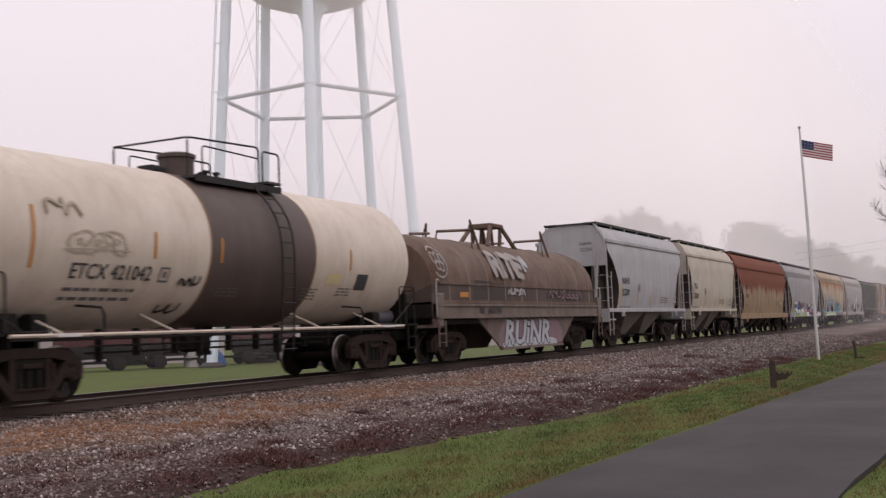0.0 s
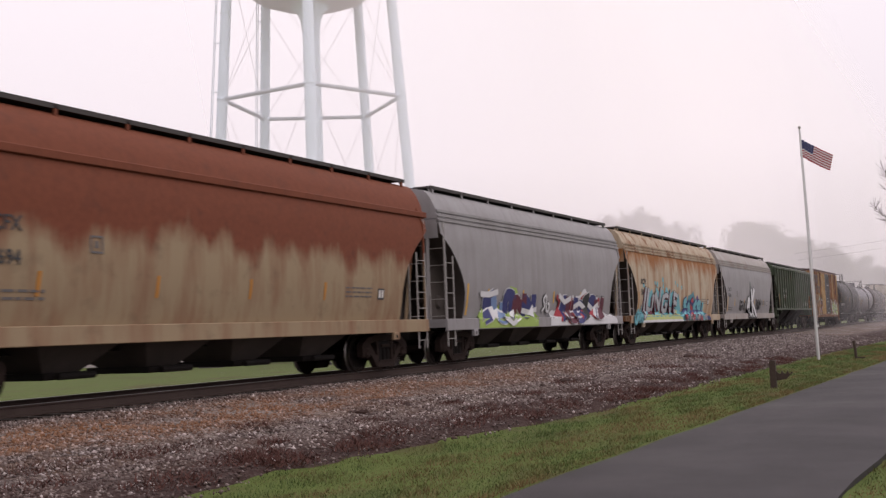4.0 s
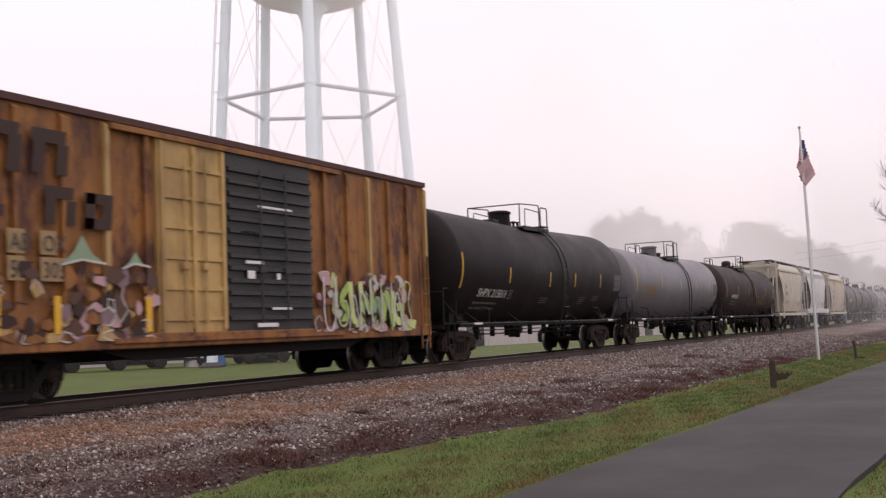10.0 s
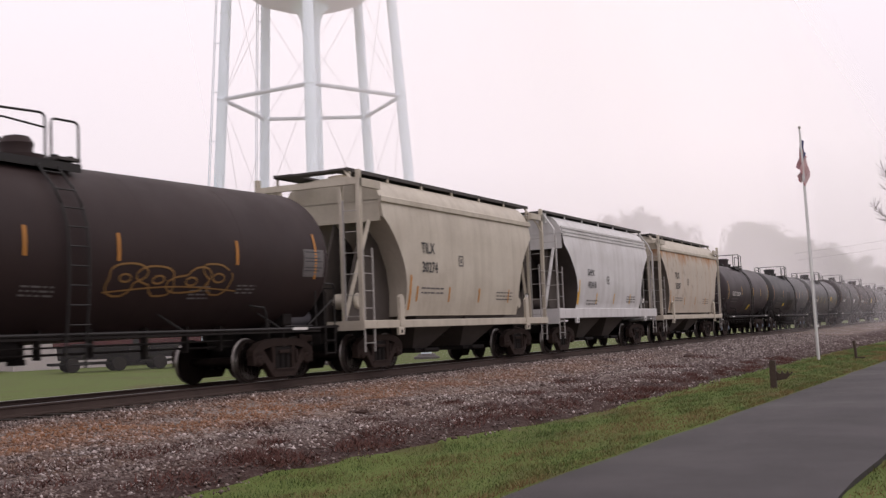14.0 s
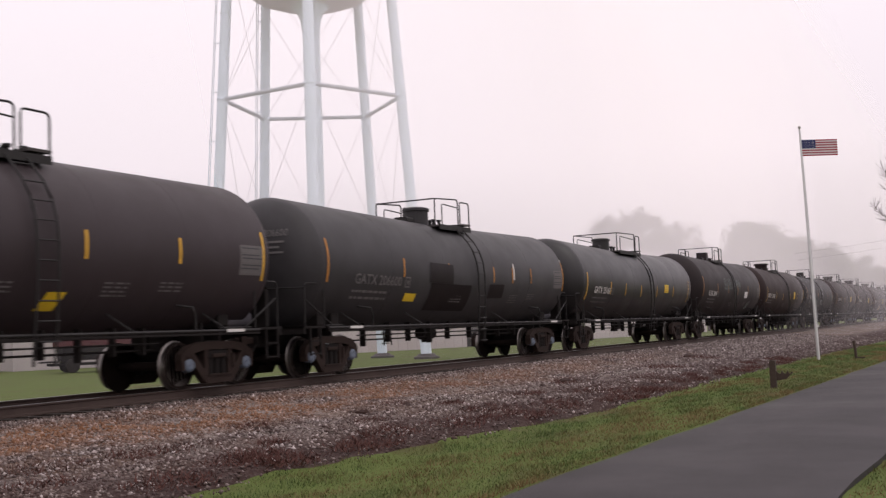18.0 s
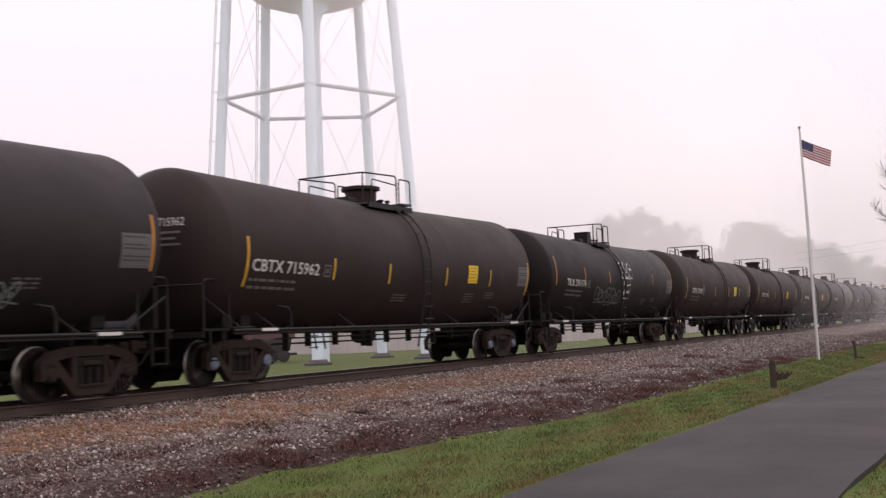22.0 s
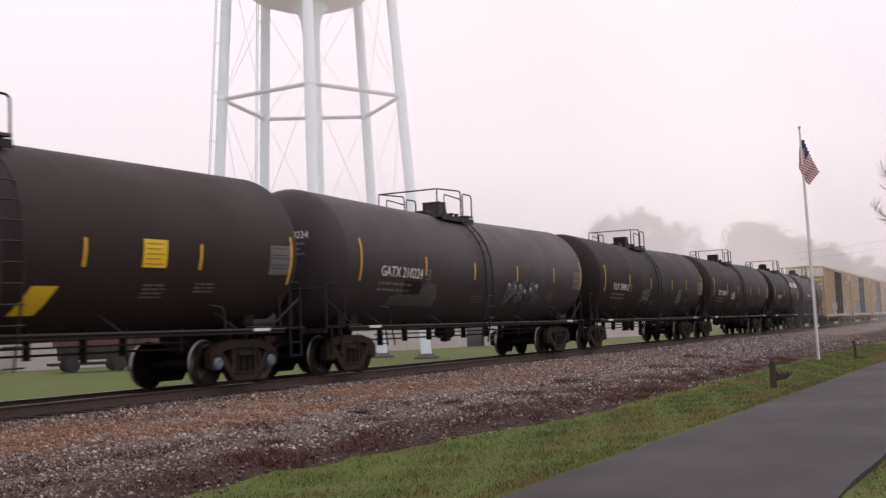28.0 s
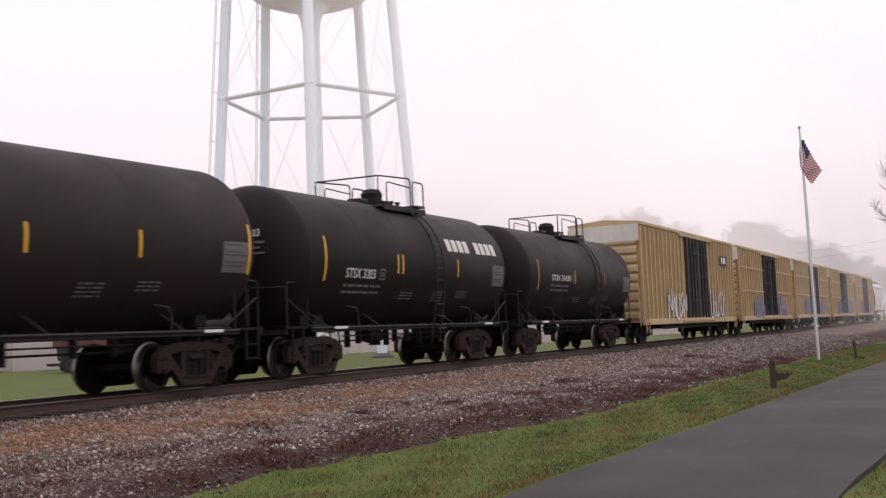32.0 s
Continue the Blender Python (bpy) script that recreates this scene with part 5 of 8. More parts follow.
# ---- the coil car ----
def coil_car(s0, length, label):
    car = thing("coil_car", pose(s0, YC, RZ), label, "coil car", "freight cars of the passing train")

    def side(z):
        return 1.50 if z < 2.25 else math.sqrt(max(0.02, 1.50 ** 2 - (z - 2.25) ** 2 * 1.10))

    a, b = 0.50, length - 0.75
    cv = Shape()
    prof = [(-1.50, 1.72), (-1.50, 2.25)] + [(-1.50 * math.cos(t), 2.25 + 1.43 * math.sin(t)) for t in (k * math.pi / 16 for k in range(1, 16))] + [(1.50, 2.25), (1.50, 1.72)]
    n = len(prof)
    vs, fs = [], []
    for x, f in ((a + 0.10, 0.0), (a + 0.12, 0.90), (a + 0.35, 0.985), (a + 0.7, 1.0), (b - 0.7, 1.0), (b - 0.35, 0.985), (b - 0.12, 0.90), (b - 0.10, 0.0)):
        vs += [(x, y * f, 1.72 + (z - 1.72) * f) for y, z in prof]
    for i in range(7):
        fs += [(i * n + k, (i + 1) * n + k, (i + 1) * n + k + 1, i * n + k + 1) for k in range(n - 1)]
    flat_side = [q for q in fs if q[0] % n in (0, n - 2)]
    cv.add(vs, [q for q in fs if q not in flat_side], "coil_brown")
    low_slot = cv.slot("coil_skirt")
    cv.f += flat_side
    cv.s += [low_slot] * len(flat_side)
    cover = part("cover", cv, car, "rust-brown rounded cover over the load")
    for k in range(10):
        rb = Shape()
        x = a + 0.9 + (b - a - 1.8) * k / 9
        rb.add([(x + dx, y * r, 1.72 + (z - 1.72) * r) for dx, r in ((-0.03, 1.001), (-0.015, 1.012), (0.015, 1.012), (0.03, 1.001)) for y, z in prof],
               [(i * n + j, (i + 1) * n + j, (i + 1) * n + j + 1, i * n + j + 1) for i in range(3) for j in range(n - 1)], "coil_rib")
        part("cover_rib", rb, cover)
    bs = Shape()
    for sg in (-1, 1):
        bs.box(a + 0.3, b - 0.3, min(sg * 1.5, sg * 1.56), max(sg * 1.5, sg * 1.56), 1.68, 1.76, "coil_brown")
        bs.box(a + 0.3, b - 0.3, min(sg * 1.5, sg * 1.53), max(sg * 1.5, sg * 1.53), 2.20, 2.25, "coil_brown")
    part("cover_rim", bs, cover)
    xm = length / 2
    lf = Shape()
    for y in (-0.34, 0.34):
        lf.tube([(xm - 1.15, y * 1.6, 3.56), (xm - 0.42, y, 4.30), (xm + 0.42, y, 4.30), (xm + 1.15, y * 1.6, 3.56)], 0.075, "coil_brown", 6)
        lf.tube([(xm - 0.38, y, 4.28), (xm - 0.26, y, 3.62)], 0.06, "coil_brown", 6)
        lf.tube([(xm + 0.38, y, 4.28), (xm + 0.26, y, 3.62)], 0.06, "coil_brown", 6)
    lf.box(xm - 0.48, xm + 0.48, -0.42, 0.42, 4.24, 4.38, "coil_brown", 0.03)
    part("lifting_frame", lf, cover, "arched steel lifting frame")
    for x in (xm - 2.9, xm + 2.9):
        gv = Shape()
        for y in (-0.75, 0.75):
            gv.tube([(x - 0.24, y * 1.25, 3.30), (x + 0.05, y, 4.26), (x + 0.30, y * 1.3, 3.22)], 0.042, "coil_brown", 5)
            gv.tube([(x - 1.7, y * 0.6, 3.62), (x - 1.6, y * 0.6, 3.84), (x + 0.22, y, 3.98)], 0.045, "coil_brown", 5)
        part("stacking_guide", gv, cover)
    fr = Shape()
    fr.box(a, b, -1.40, 1.40, 1.10, 1.66, "steel_dark")
    part("trough", fr, car)
    for sg in (-1, 1):
        y = sg * 1.42
        sl = Shape()
        sl.box(a, b, min(y, y + sg * 0.12), max(y, y + sg * 0.12), 1.28, 1.66, "coil_sill", 0.02)
        sl.box(a, b, min(y, y + sg * 0.17), max(y, y + sg * 0.17), 1.60, 1.67, "coil_sill")
        sl.box(a, b, min(y, y + sg * 0.17), max(y, y + sg * 0.17), 1.26, 1.32, "coil_sill")
        part("side_sill", sl, car)
        fb = Shape()
        yy = sg * 1.36
        fb.prism_y([(3.3, 1.28), (5.0, 0.34), (length - 4.55, 0.34), (length - 3.1, 1.28)], min(yy, yy + sg * 0.06), max(yy, yy + sg * 0.06), "coil_sill")
        fb.box(4.95, length - 4.55, min(yy, yy + sg * 0.14), max(yy, yy + sg * 0.14), 0.28, 0.36, "coil_sill")
        part("fishbelly_sill", fb, car)
    for way, xe in ((1, 0.0), (-1, length)):
        ef = Shape()
        c = xe + way * 0.5
        ef.box(min(c, c + way * 2.6), max(c, c + way * 2.6), -0.32, 0.32, 0.72, 1.12, "steel_dark", 0.02)
        ef.box(min(c, c + way * 0.35), max(c, c + way * 0.35), -1.56, 1.56, 1.02, 1.30, "coil_sill")
        ef.box(min(c, c + way * 0.40), max(c, c + way * 0.40), -1.58, -1.40, 1.30, 1.95, "coil_sill", 0.03)
        part("end_sill", ef, car)
        ladder("side_ladder", car, *sorted((xe + way * 0.52, xe + way * 0.92)), -1.58, 0.5, 1.2, 3, "coil_sill")
        gr = Shape()
        gr.tube([(xe + way * 0.5, -1.55, 1.3)] + arc((xe + way * 0.5, -1.55, 2.2), (xe + way * 0.5, -1.55, 2.32), (xe + way * 0.62, -1.55, 2.32)) + [(xe + way * 0.75, -1.5, 2.3)], 0.02, "hop_grey")
        part("grab_rail", gr, car)
        truck(car, s0, xe + way * 2.1)
        coupler(car, xe + way * 0.02, -way)
    low = lambda z: 1.42
    sil = lambda z: 1.545
    for word, x0, x1 in (("NS", 3.22, 3.55), ("165790", 3.78, 4.8)):
        tx = Shape()
        letters(tx, word, x0, 1.385, 0.27, sil, "dark_mark", 0.95, 0.012, to=x1)
        part("reporting_mark", tx, car)
    for k in range(6):
        bar = Shape()
        decal(bar, 3.05, 4.25, 1.82 + 0.095 * k, 1.88 + 0.095 * k, lambda z: 1.50, "faint_mark")
        part("painted_bar", bar, cover, "faded black bar of a striped emblem")
    bar = Shape()
    decal(bar, 4.32, 5.2, 1.82, 2.30, lambda z: 1.50, "faint_mark")
    part("painted_emblem", bar, cover, "faded dark emblem block")
    yl = Shape()
    decal(yl, 2.05, 2.6, 1.86, 2.0, lambda z: 1.5, "amber")
    part("placard", yl, cover)
    lettered("graffito", cover, "RITE", 4.55, 6.75, 2.52, 3.25, side, "g_worn", "g_worn", 0.0, 0.055, 0.05, 0.1, None, "white sprayed block letters", 0.085)
    graffito("graffito", cover, 6, 5.4, 6.8, 1.95, 2.18, lambda z: 1.50, 5, "g_silver", "g_chalk", None, 0.05)
    graffito("graffito", cover, 7, 7.1, 7.45, 2.7, 3.3, side, 1, "g_silver", "g_chalk", None, 0.12)
    graffito("graffito", cover, 16, 8.8, 12.1, 1.88, 2.2, lambda z: 1.50, 8, "g_mauve", "faint_mark", None, 0.06)
    ring = Shape()
    stroke(ring, [(0.92 + 0.44 * math.cos(k * 0.4 - 2.4), 2.82 + 0.44 * math.sin(k * 0.4 - 2.4)) for k in range(13)], 0.045, side, "g_worn", 0.05)
    for cx, cz, r in ((0.72, 2.92, 0.13), (0.95, 2.95, 0.12), (1.14, 2.90, 0.12), (0.82, 2.72, 0.11), (1.04, 2.70, 0.12)):
        stroke(ring, [(cx + r * math.cos(k * 0.5), cz + 1.2 * r * math.sin(k * 0.5)) for k in range(14)], 0.04, side, "g_worn", 0.055)
    part("graffito", ring, cover, "white sprayed rings", smooth=0)
    gs = Shape()
    cloud(gs, random.Random(3), 4.8, 10.3, 0.40, 1.2, low, "g_mauve", 0.008, 0.1)
    cloud(gs, random.Random(4), 5.1, 9.7, 0.36, 0.62, low, "g_silver", 0.012, 0.2)
    part("sprayed_ground", gs, car)
    gf = Shape()
    vs, fsx = text_mesh("RUiNR", 1.0)
    wide = 3.85 / max(v[0] for v in vs)
    for lift, grow, mat in ((0.016, 0.05, "g_black"), (0.022, 0.0, "g_silver")):
        for ox, oz in (((0, 0), (0.07 + grow, 0.04), (-grow, 0), (0.07, 0.05 + grow), (0.07, -grow), (0.14, 0.0)) if grow else ((0, 0), (0.09, 0.0), (0.0, 0.05), (0.07, 0.03))):
            gf.add([(5.12 + vx * wide + ox + 0.30 * vy, -1.42 - lift, 0.42 + vy * 1.06 + oz) for vx, vy, _ in vs], fsx, mat)
    part("graffito", gf, car, "silver block letters with black rims", smooth=0)
    TRAIN.append((car, s0))
    return car


# ---- ground, road, track ----
def ground_material():
    m, n, l, b = material("field grass and soil")
    big, fine = noise_at(n, l, 0.35, 6), noise_at(n, l, 9.0, 6)
    g = mixed(n, l, fine, (0.062, 0.086, 0.022), (0.115, 0.145, 0.042))
    col = mixed(n, l, ramp_at(n, l, big, 0.52, 0.74), g, (0.085, 0.066, 0.036))
    l.new(col, b.inputs["Base Color"])
    b.inputs["Roughness"].default_value = 0.95
    b.inputs["Specular IOR Level"].default_value = 0.1
    bumped(n, l, b, fine, 0.6, 0.05)
    return m


def asphalt_material():
    m, n, l, b = material("damp asphalt")
    big, fine = noise_at(n, l, 0.35, 5), noise_at(n, l, 60.0, 5)
    col = mixed(n, l, fine, (0.0112, 0.0090, 0.0102), (0.0395, 0.0322, 0.0362))
    col = mixed(n, l, ramp_at(n, l, big, 0.42, 0.70), col, mixed(n, l, 0.5, col, (0.026, 0.024, 0.026)))
    l.new(col, b.inputs["Base Color"])
    l.new(ramp_at(n, l, big, 0.3, 0.7, (0.62,) * 3 + (1,), (0.82,) * 3 + (1,)), b.inputs["Roughness"])
    b.inputs["Specular IOR Level"].default_value = 0.35
    bumped(n, l, b, fine, 0.5, 0.01)
    return m


def ballast_material():
    m, n, l, b = material("crushed stone ballast")
    co, vo = n.new("ShaderNodeTexCoord"), n.new("ShaderNodeTexVoronoi")
    vo.inputs["Scale"].default_value = 17.0
    l.new(co.outputs["Object"], vo.inputs["Vector"])
    big, mid = noise_at(n, l, 0.55, 6), noise_at(n, l, 2.2, 5)
    hue = n.new("ShaderNodeSeparateColor")
    l.new(vo.outputs["Color"], hue.inputs[0])
    stone = mixed(n, l, hue.outputs[0], (0.095, 0.076, 0.068), (0.30, 0.255, 0.235))
    stone = mixed(n, l, ramp_at(n, l, big, 0.45, 0.62), stone, mixed(n, l, 0.5, stone, (0.11, 0.055, 0.028)))
    col = mixed(n, l, ramp_at(n, l, mid, 0.54, 0.70), stone, (0.040, 0.022, 0.019))
    sep, mr = n.new("ShaderNodeSeparateXYZ"), n.new("ShaderNodeMapRange")
    l.new(co.outputs["Object"], sep.inputs[0])
    mr.inputs["From Min"].default_value, mr.inputs["From Max"].default_value = 8.3, 9.8
    mr.inputs["To Min"].default_value, mr.inputs["To Max"].default_value = 0.85, 0.0
    l.new(sep.outputs["Y"], mr.inputs["Value"])
    col = mixed(n, l, mr.outputs[0], col, (0.036, 0.019, 0.018))
    l.new(col, b.inputs["Base Color"])
    b.inputs["Roughness"].default_value = 0.95
    b.inputs["Specular IOR Level"].default_value = 0.08
    bumped(n, l, b, vo.outputs["Distance"], 0.9, 0.05)
    return m


def stone_material():
    m, n, l, b = material("loose ballast stones")
    gi, rp = n.new("ShaderNodeNewGeometry"), n.new("ShaderNodeValToRGB")
    el = rp.color_ramp.elements
    el[0].position, el[0].color = 0.0, (0.036, 0.023, 0.022, 1)
    el[1].position, el[1].color = 1.0, (0.55, 0.48, 0.47, 1)
    for p, c in ((0.25, (0.068, 0.045, 0.042, 1)), (0.56, (0.136, 0.108, 0.100, 1)), (0.86, (0.245, 0.205, 0.193, 1))):
        el.new(p).color = c
    l.new(gi.outputs["Random Per Island"], rp.inputs[0])
    # iron-stained belt along the middle of the bank, maroon soil towards its foot
    co, sep = n.new("ShaderNodeTexCoord"), n.new("ShaderNodeSeparateXYZ")
    l.new(co.outputs["Object"], sep.inputs[0])

    def belt(lo, hi):
        r = n.new("ShaderNodeMapRange")
        r.inputs["From Min"].default_value, r.inputs["From Max"].default_value = lo, hi
        l.new(sep.outputs["Y"], r.inputs["Value"])
        return r.outputs[0]

    def both(u, v, kind="MULTIPLY"):
        k = n.new("ShaderNodeMath")
        k.operation = kind
        l.new(u, k.inputs[0])
        l.new(v, k.inputs[1])
        return k.outputs[0]

    rusty = both(ramp_at(n, l, noise_at(n, l, 0.50, 5, (1.0, 1.8, 1.0)), 0.34, 0.56), ramp_at(n, l, both(belt(9.8, 11.0), belt(12.9, 12.0)), 0.0, 1.0, (0.12,) * 3 + (1,), (1, 1, 1, 1)))
    down = n.new("ShaderNodeMapRange")
    down.inputs["From Min"].default_value, down.inputs["From Max"].default_value = 46.0, 16.0
    l.new(sep.outputs["X"], down.inputs["Value"])
    rusty = both(rusty, down.outputs[0])
    soil = both(ramp_at(n, l, noise_at(n, l, 0.9, 5, (1.0, 1.6, 1.0)), 0.44, 0.62), ramp_at(n, l, belt(10.2, 8.0), 0.0, 1.0, (0.10,) * 3 + (1,), (1, 1, 1, 1)))
    ochre = mixed(n, l, rusty, rp.outputs[0], mixed(n, l, 0.60, rp.outputs[0], (0.26, 0.105, 0.032)))
    col = mixed(n, l, soil, ochre, mixed(n, l, 0.70, ochre, (0.042, 0.017, 0.016)))
    l.new(col, b.inputs["Base Color"])
    b.inputs["Roughness"].default_value = 0.7
    b.inputs["Specular IOR Level"].default_value = 0.35
    return m


def grass_material():
    m, n, l, b = material("grass blades")
    gi, rp = n.new("ShaderNodeNewGeometry"), n.new("ShaderNodeValToRGB")
    el = rp.color_ramp.elements
    el[0].color, el[1].color = (0.045, 0.070, 0.022, 1), (0.185, 0.190, 0.082, 1)
    for p, c in ((0.40, (0.084, 0.128, 0.038, 1)), (0.72, (0.118, 0.165, 0.052, 1)), (0.9, (0.160, 0.195, 0.070, 1))):
        el.new(p).color = c
    l.new(gi.outputs["Random Per Island"], rp.inputs[0])
    tuft = ramp_at(n, l, noise_at(n, l, 2.6, 4, (0.8, 1.2, 1)), 0.40, 0.64)
    green = mixed(n, l, tuft, mixed(n, l, 0.45, rp.outputs[0], (0.045, 0.078, 0.020)), rp.outputs[0])
    dry = ramp_at(n, l, noise_at(n, l, 0.55, 6, (0.34, 1.5, 1), 0.7), 0.465, 0.60)
    co, sep = n.new("ShaderNodeTexCoord"), n.new("ShaderNodeSeparateXYZ")
    l.new(co.outputs["Object"], sep.inputs[0])
    off, verge, worn = n.new("ShaderNodeMath"), n.new("ShaderNodeMapRange"), n.new("ShaderNodeMath")
    off.operation, off.inputs[1].default_value = "MULTIPLY_ADD", 0.03
    l.new(sep.outputs["X"], off.inputs[0])
    l.new(sep.outputs["Y"], off.inputs[2])
    verge.inputs["From Min"].default_value, verge.inputs["From Max"].default_value = 4.95, 6.1
    verge.inputs["To Min"].default_value, verge.inputs["To Max"].default_value = 0.62, 0.0
    l.new(off.outputs[0], verge.inputs["Value"])
    worn.operation = "MULTIPLY"
    l.new(ramp_at(n, l, noise_at(n, l, 1.3, 5, (0.5, 1.6, 1), 0.7), 0.42, 0.58), worn.inputs[0])
    l.new(verge.outputs[0], worn.inputs[1])
    green = mixed(n, l, worn.outputs[0], green, (0.180, 0.098, 0.048))
    l.new(mixed(n, l, dry, green, mixed(n, l, 0.72, green, (0.190, 0.112, 0.058))), b.inputs["Base Color"])
    b.inputs["Roughness"].default_value = 0.7
    b.inputs["Specular IOR Level"].default_value = 0.2
    return m


M["ground"], M["asphalt"], M["ballast"] = ground_material(), asphalt_material(), ballast_material()
M["stone"], M["blade"] = stone_material(), grass_material()


def road_left(x):
    return 4.85 - 0.0300 * x


def road_right(x):
    return 1.60 - 0.0350 * max(0.0, x - 6)


TOE = 7.35


def toe(x):
    """Where the bank's foot meets the grass."""
    return np.interp(x, (9.0, 10.6, 13.4, 15.0, 20.0, 31.0, 49.0, 70.0, 120.0), (7.40, 7.72, 7.45, 7.30, 6.85, 6.90, 6.75, 6.05, 5.6))


def land(x, y):
    """Height of the ground sheet: flat by the road, a low bank of ballast under the track."""
    z = 0.0
    if y > TOE - 0.6:
        t = min(1.0, (y - TOE + 0.6) / 2.2)
        z = 0.20 * t * t * (3 - 2 * t)
    if y > 9.2:
        z += 0.33 * min(1.0, (y - 9.2) / (YC - 2.0 - 9.2)) - 0.05 * min(1.0, max(0.0, y - YC + 2.0) / 0.5)
    if y > YC + 1.6:
        z = 0.48 - 0.48 * min(1.0, (y - YC - 1.6) / 4.0)
    if road_right(x) - 0.1 < y < road_left(x) + 0.1:
        z -= 0.05
    return z


def rows_to_sheet(xs, ys, height, mat, name, wob=0.0, seed=1):
    rng = random.Random(seed)
    s = Shape()
    vs = [(x, y, height(x, y) + (rng.uniform(-wob, wob) if wob else 0)) for x in xs for y in ys]
    m = len(ys)
    s.add(vs, [(i * m + k, (i + 1) * m + k, (i + 1) * m + k + 1, i * m + k + 1) for i in range(len(xs) - 1) for k in range(m - 1)], mat)
    return s.mesh(name, 60)


XS = [-3000, -800, -300, -100, -40, -15] + [-10 + 1.0 * k for k in range(71)] + [70, 90, 120, 160, 220, 320, 500, 900, 3000]
YS = [-3000, -600, -150, -50, -15, -6, -3, -1.5, 0, 0.6, 1.0, 1.3, 1.6, 2, 3, 4, 4.5, 5, 6, 6.6, 7.15, 7.6, 8.2, 8.8, 9.4, 10, 11, 12, 13.2, 14, 15.9, 16.6, 17.5, 19, 20.6, 24, 35, 60, 110, 250, 700, 3000]
ground = tagged(new("ground", rows_to_sheet(XS, YS, land, "ground", "ground")), "flat field of short green and brown grass", "ground", kind="structure")

rx = [-120, -60, -20, -5] + [2 * k for k in range(60)] + [130, 180, 300]
road_shape = Shape()
vs, fs = [], []
for x in rx:
    r, l_ = road_right(x), road_left(x)
    wv = 0.035 * math.sin(x * 1.7) + 0.02 * math.sin(x * 4.1)
    for t in (0.0, 0.0, 0.08, 0.5, 0.92, 1.0, 1.0):
        y = r + (l_ - r) * t + (wv if t in (0.0, 1.0) else 0)
        vs.append((x, y, 0.012 + 0.03 * (1 - (2 * t - 1) ** 2)))
    vs[-7] = (*vs[-7][:2], -0.06)
    vs[-1] = (*vs[-1][:2], -0.06)
road_shape.add(vs, [(i * 7 + k, (i + 1) * 7 + k, (i + 1) * 7 + k + 1, i * 7 + k + 1) for i in range(len(rx) - 1) for k in range(6)], "asphalt")
road = tagged(new("road", road_shape.mesh("road", 50)), "narrow damp grey asphalt lane beside the railway", "road", kind="structure")

# ballast bed: a gravel sheet a little above the ground, rough along its lower edge
bx = [-400, -200, -80, -30] + [-10 + 0.5 * k for k in range(160)] + [75, 90, 120, 160, 220, 320, 460, 700]
bed = Shape()
vs, fs, m = [], [], 0
rng = random.Random(4)
for x in bx:
    edge = float(toe(x)) + 0.06 * math.sin(0.83 * x + 1) + rng.uniform(-0.09, 0.09)
    ys = [edge] + [edge + (YC - 1.55 - edge) * k / 16 for k in range(1, 17)] + [YC - 0.9, YC, YC + 0.9, YC + 1.6, YC + 2.6, YC + 4.2]
    m = len(ys)
    for k, y in enumerate(ys):
        z = land(x, y) + (0.055 if 0 < k < m - 1 else -0.03)
        if 0 < k < 17:
            z += 0.045 * noise.noise(Vector((x * 0.6, y * 0.9, 0))) + 0.02 * noise.noise(Vector((x * 2.1, y * 2.3, 5)))
        vs.append((x, y, z))
bed.add(vs, [(i * m + k, (i + 1) * m + k, (i + 1) * m + k + 1, i * m + k + 1) for i in range(len(bx) - 1) for k in range(m - 1)], "ballast")
tagged(new("ballast_bed", bed.mesh("ballast_bed", 80)), "grey and rust-brown crushed stone bank under the rails", "ballast", kind="structure")


def rail_line(y, name):
    s = Shape()
    for x0, x1 in ((-450, -40), (-40, 10), (10, 40), (40, 100), (100, 700)):
        s.prism_x([(y - 0.070, RZ - 0.185), (y + 0.070, RZ - 0.185), (y + 0.070, RZ - 0.165), (y + 0.012, RZ - 0.14), (y + 0.010, RZ - 0.045), (y + 0.036, RZ - 0.030), (y + 0.036, RZ - 0.006), (y - 0.036, RZ - 0.006), (y - 0.036, RZ - 0.030), (y - 0.010, RZ - 0.045), (y - 0.012, RZ - 0.14), (y - 0.070, RZ - 0.165)], x0, x1, "rail")
        s.prism_x([(y - 0.034, RZ - 0.006), (y + 0.034, RZ - 0.006), (y + 0.026, RZ), (y - 0.026, RZ)], x0, x1, "rail_top")
    return tagged(new(name, s.mesh(name, 30)), "rust-brown steel rail with a bright worn top", "rail", "rails of the track", "structure")


rail_line(YC - 0.7525, "rail")
rail_line(YC + 0.7525, "rail")


def ties():
    """Creosoted ties under the rails, their ends showing beside the near one."""
    bed_of_ties = thing("tie_row", pose(0, YC, 0), "dark creosoted wooden ties under the rails", "ties", kind="structure")
    sh, rng_t = Shape(), random.Random(8)
    sh.prism_x([(-1.32, RZ - 0.40), (1.32, RZ - 0.40), (1.32, RZ - 0.20), (1.30, RZ - 0.185), (-1.30, RZ - 0.185), (-1.32, RZ - 0.20)], -0.115, 0.115, "tie")
    me = sh.mesh("tie", 30)
    for k in range(180):
        part("tie", me, bed_of_ties, at=pose(4 + 0.5 * k + rng_t.uniform(-0.03, 0.03), rng_t.uniform(-0.05, 0.05), 0, 0, 0, rng_t.uniform(-1, 1)))


ties()


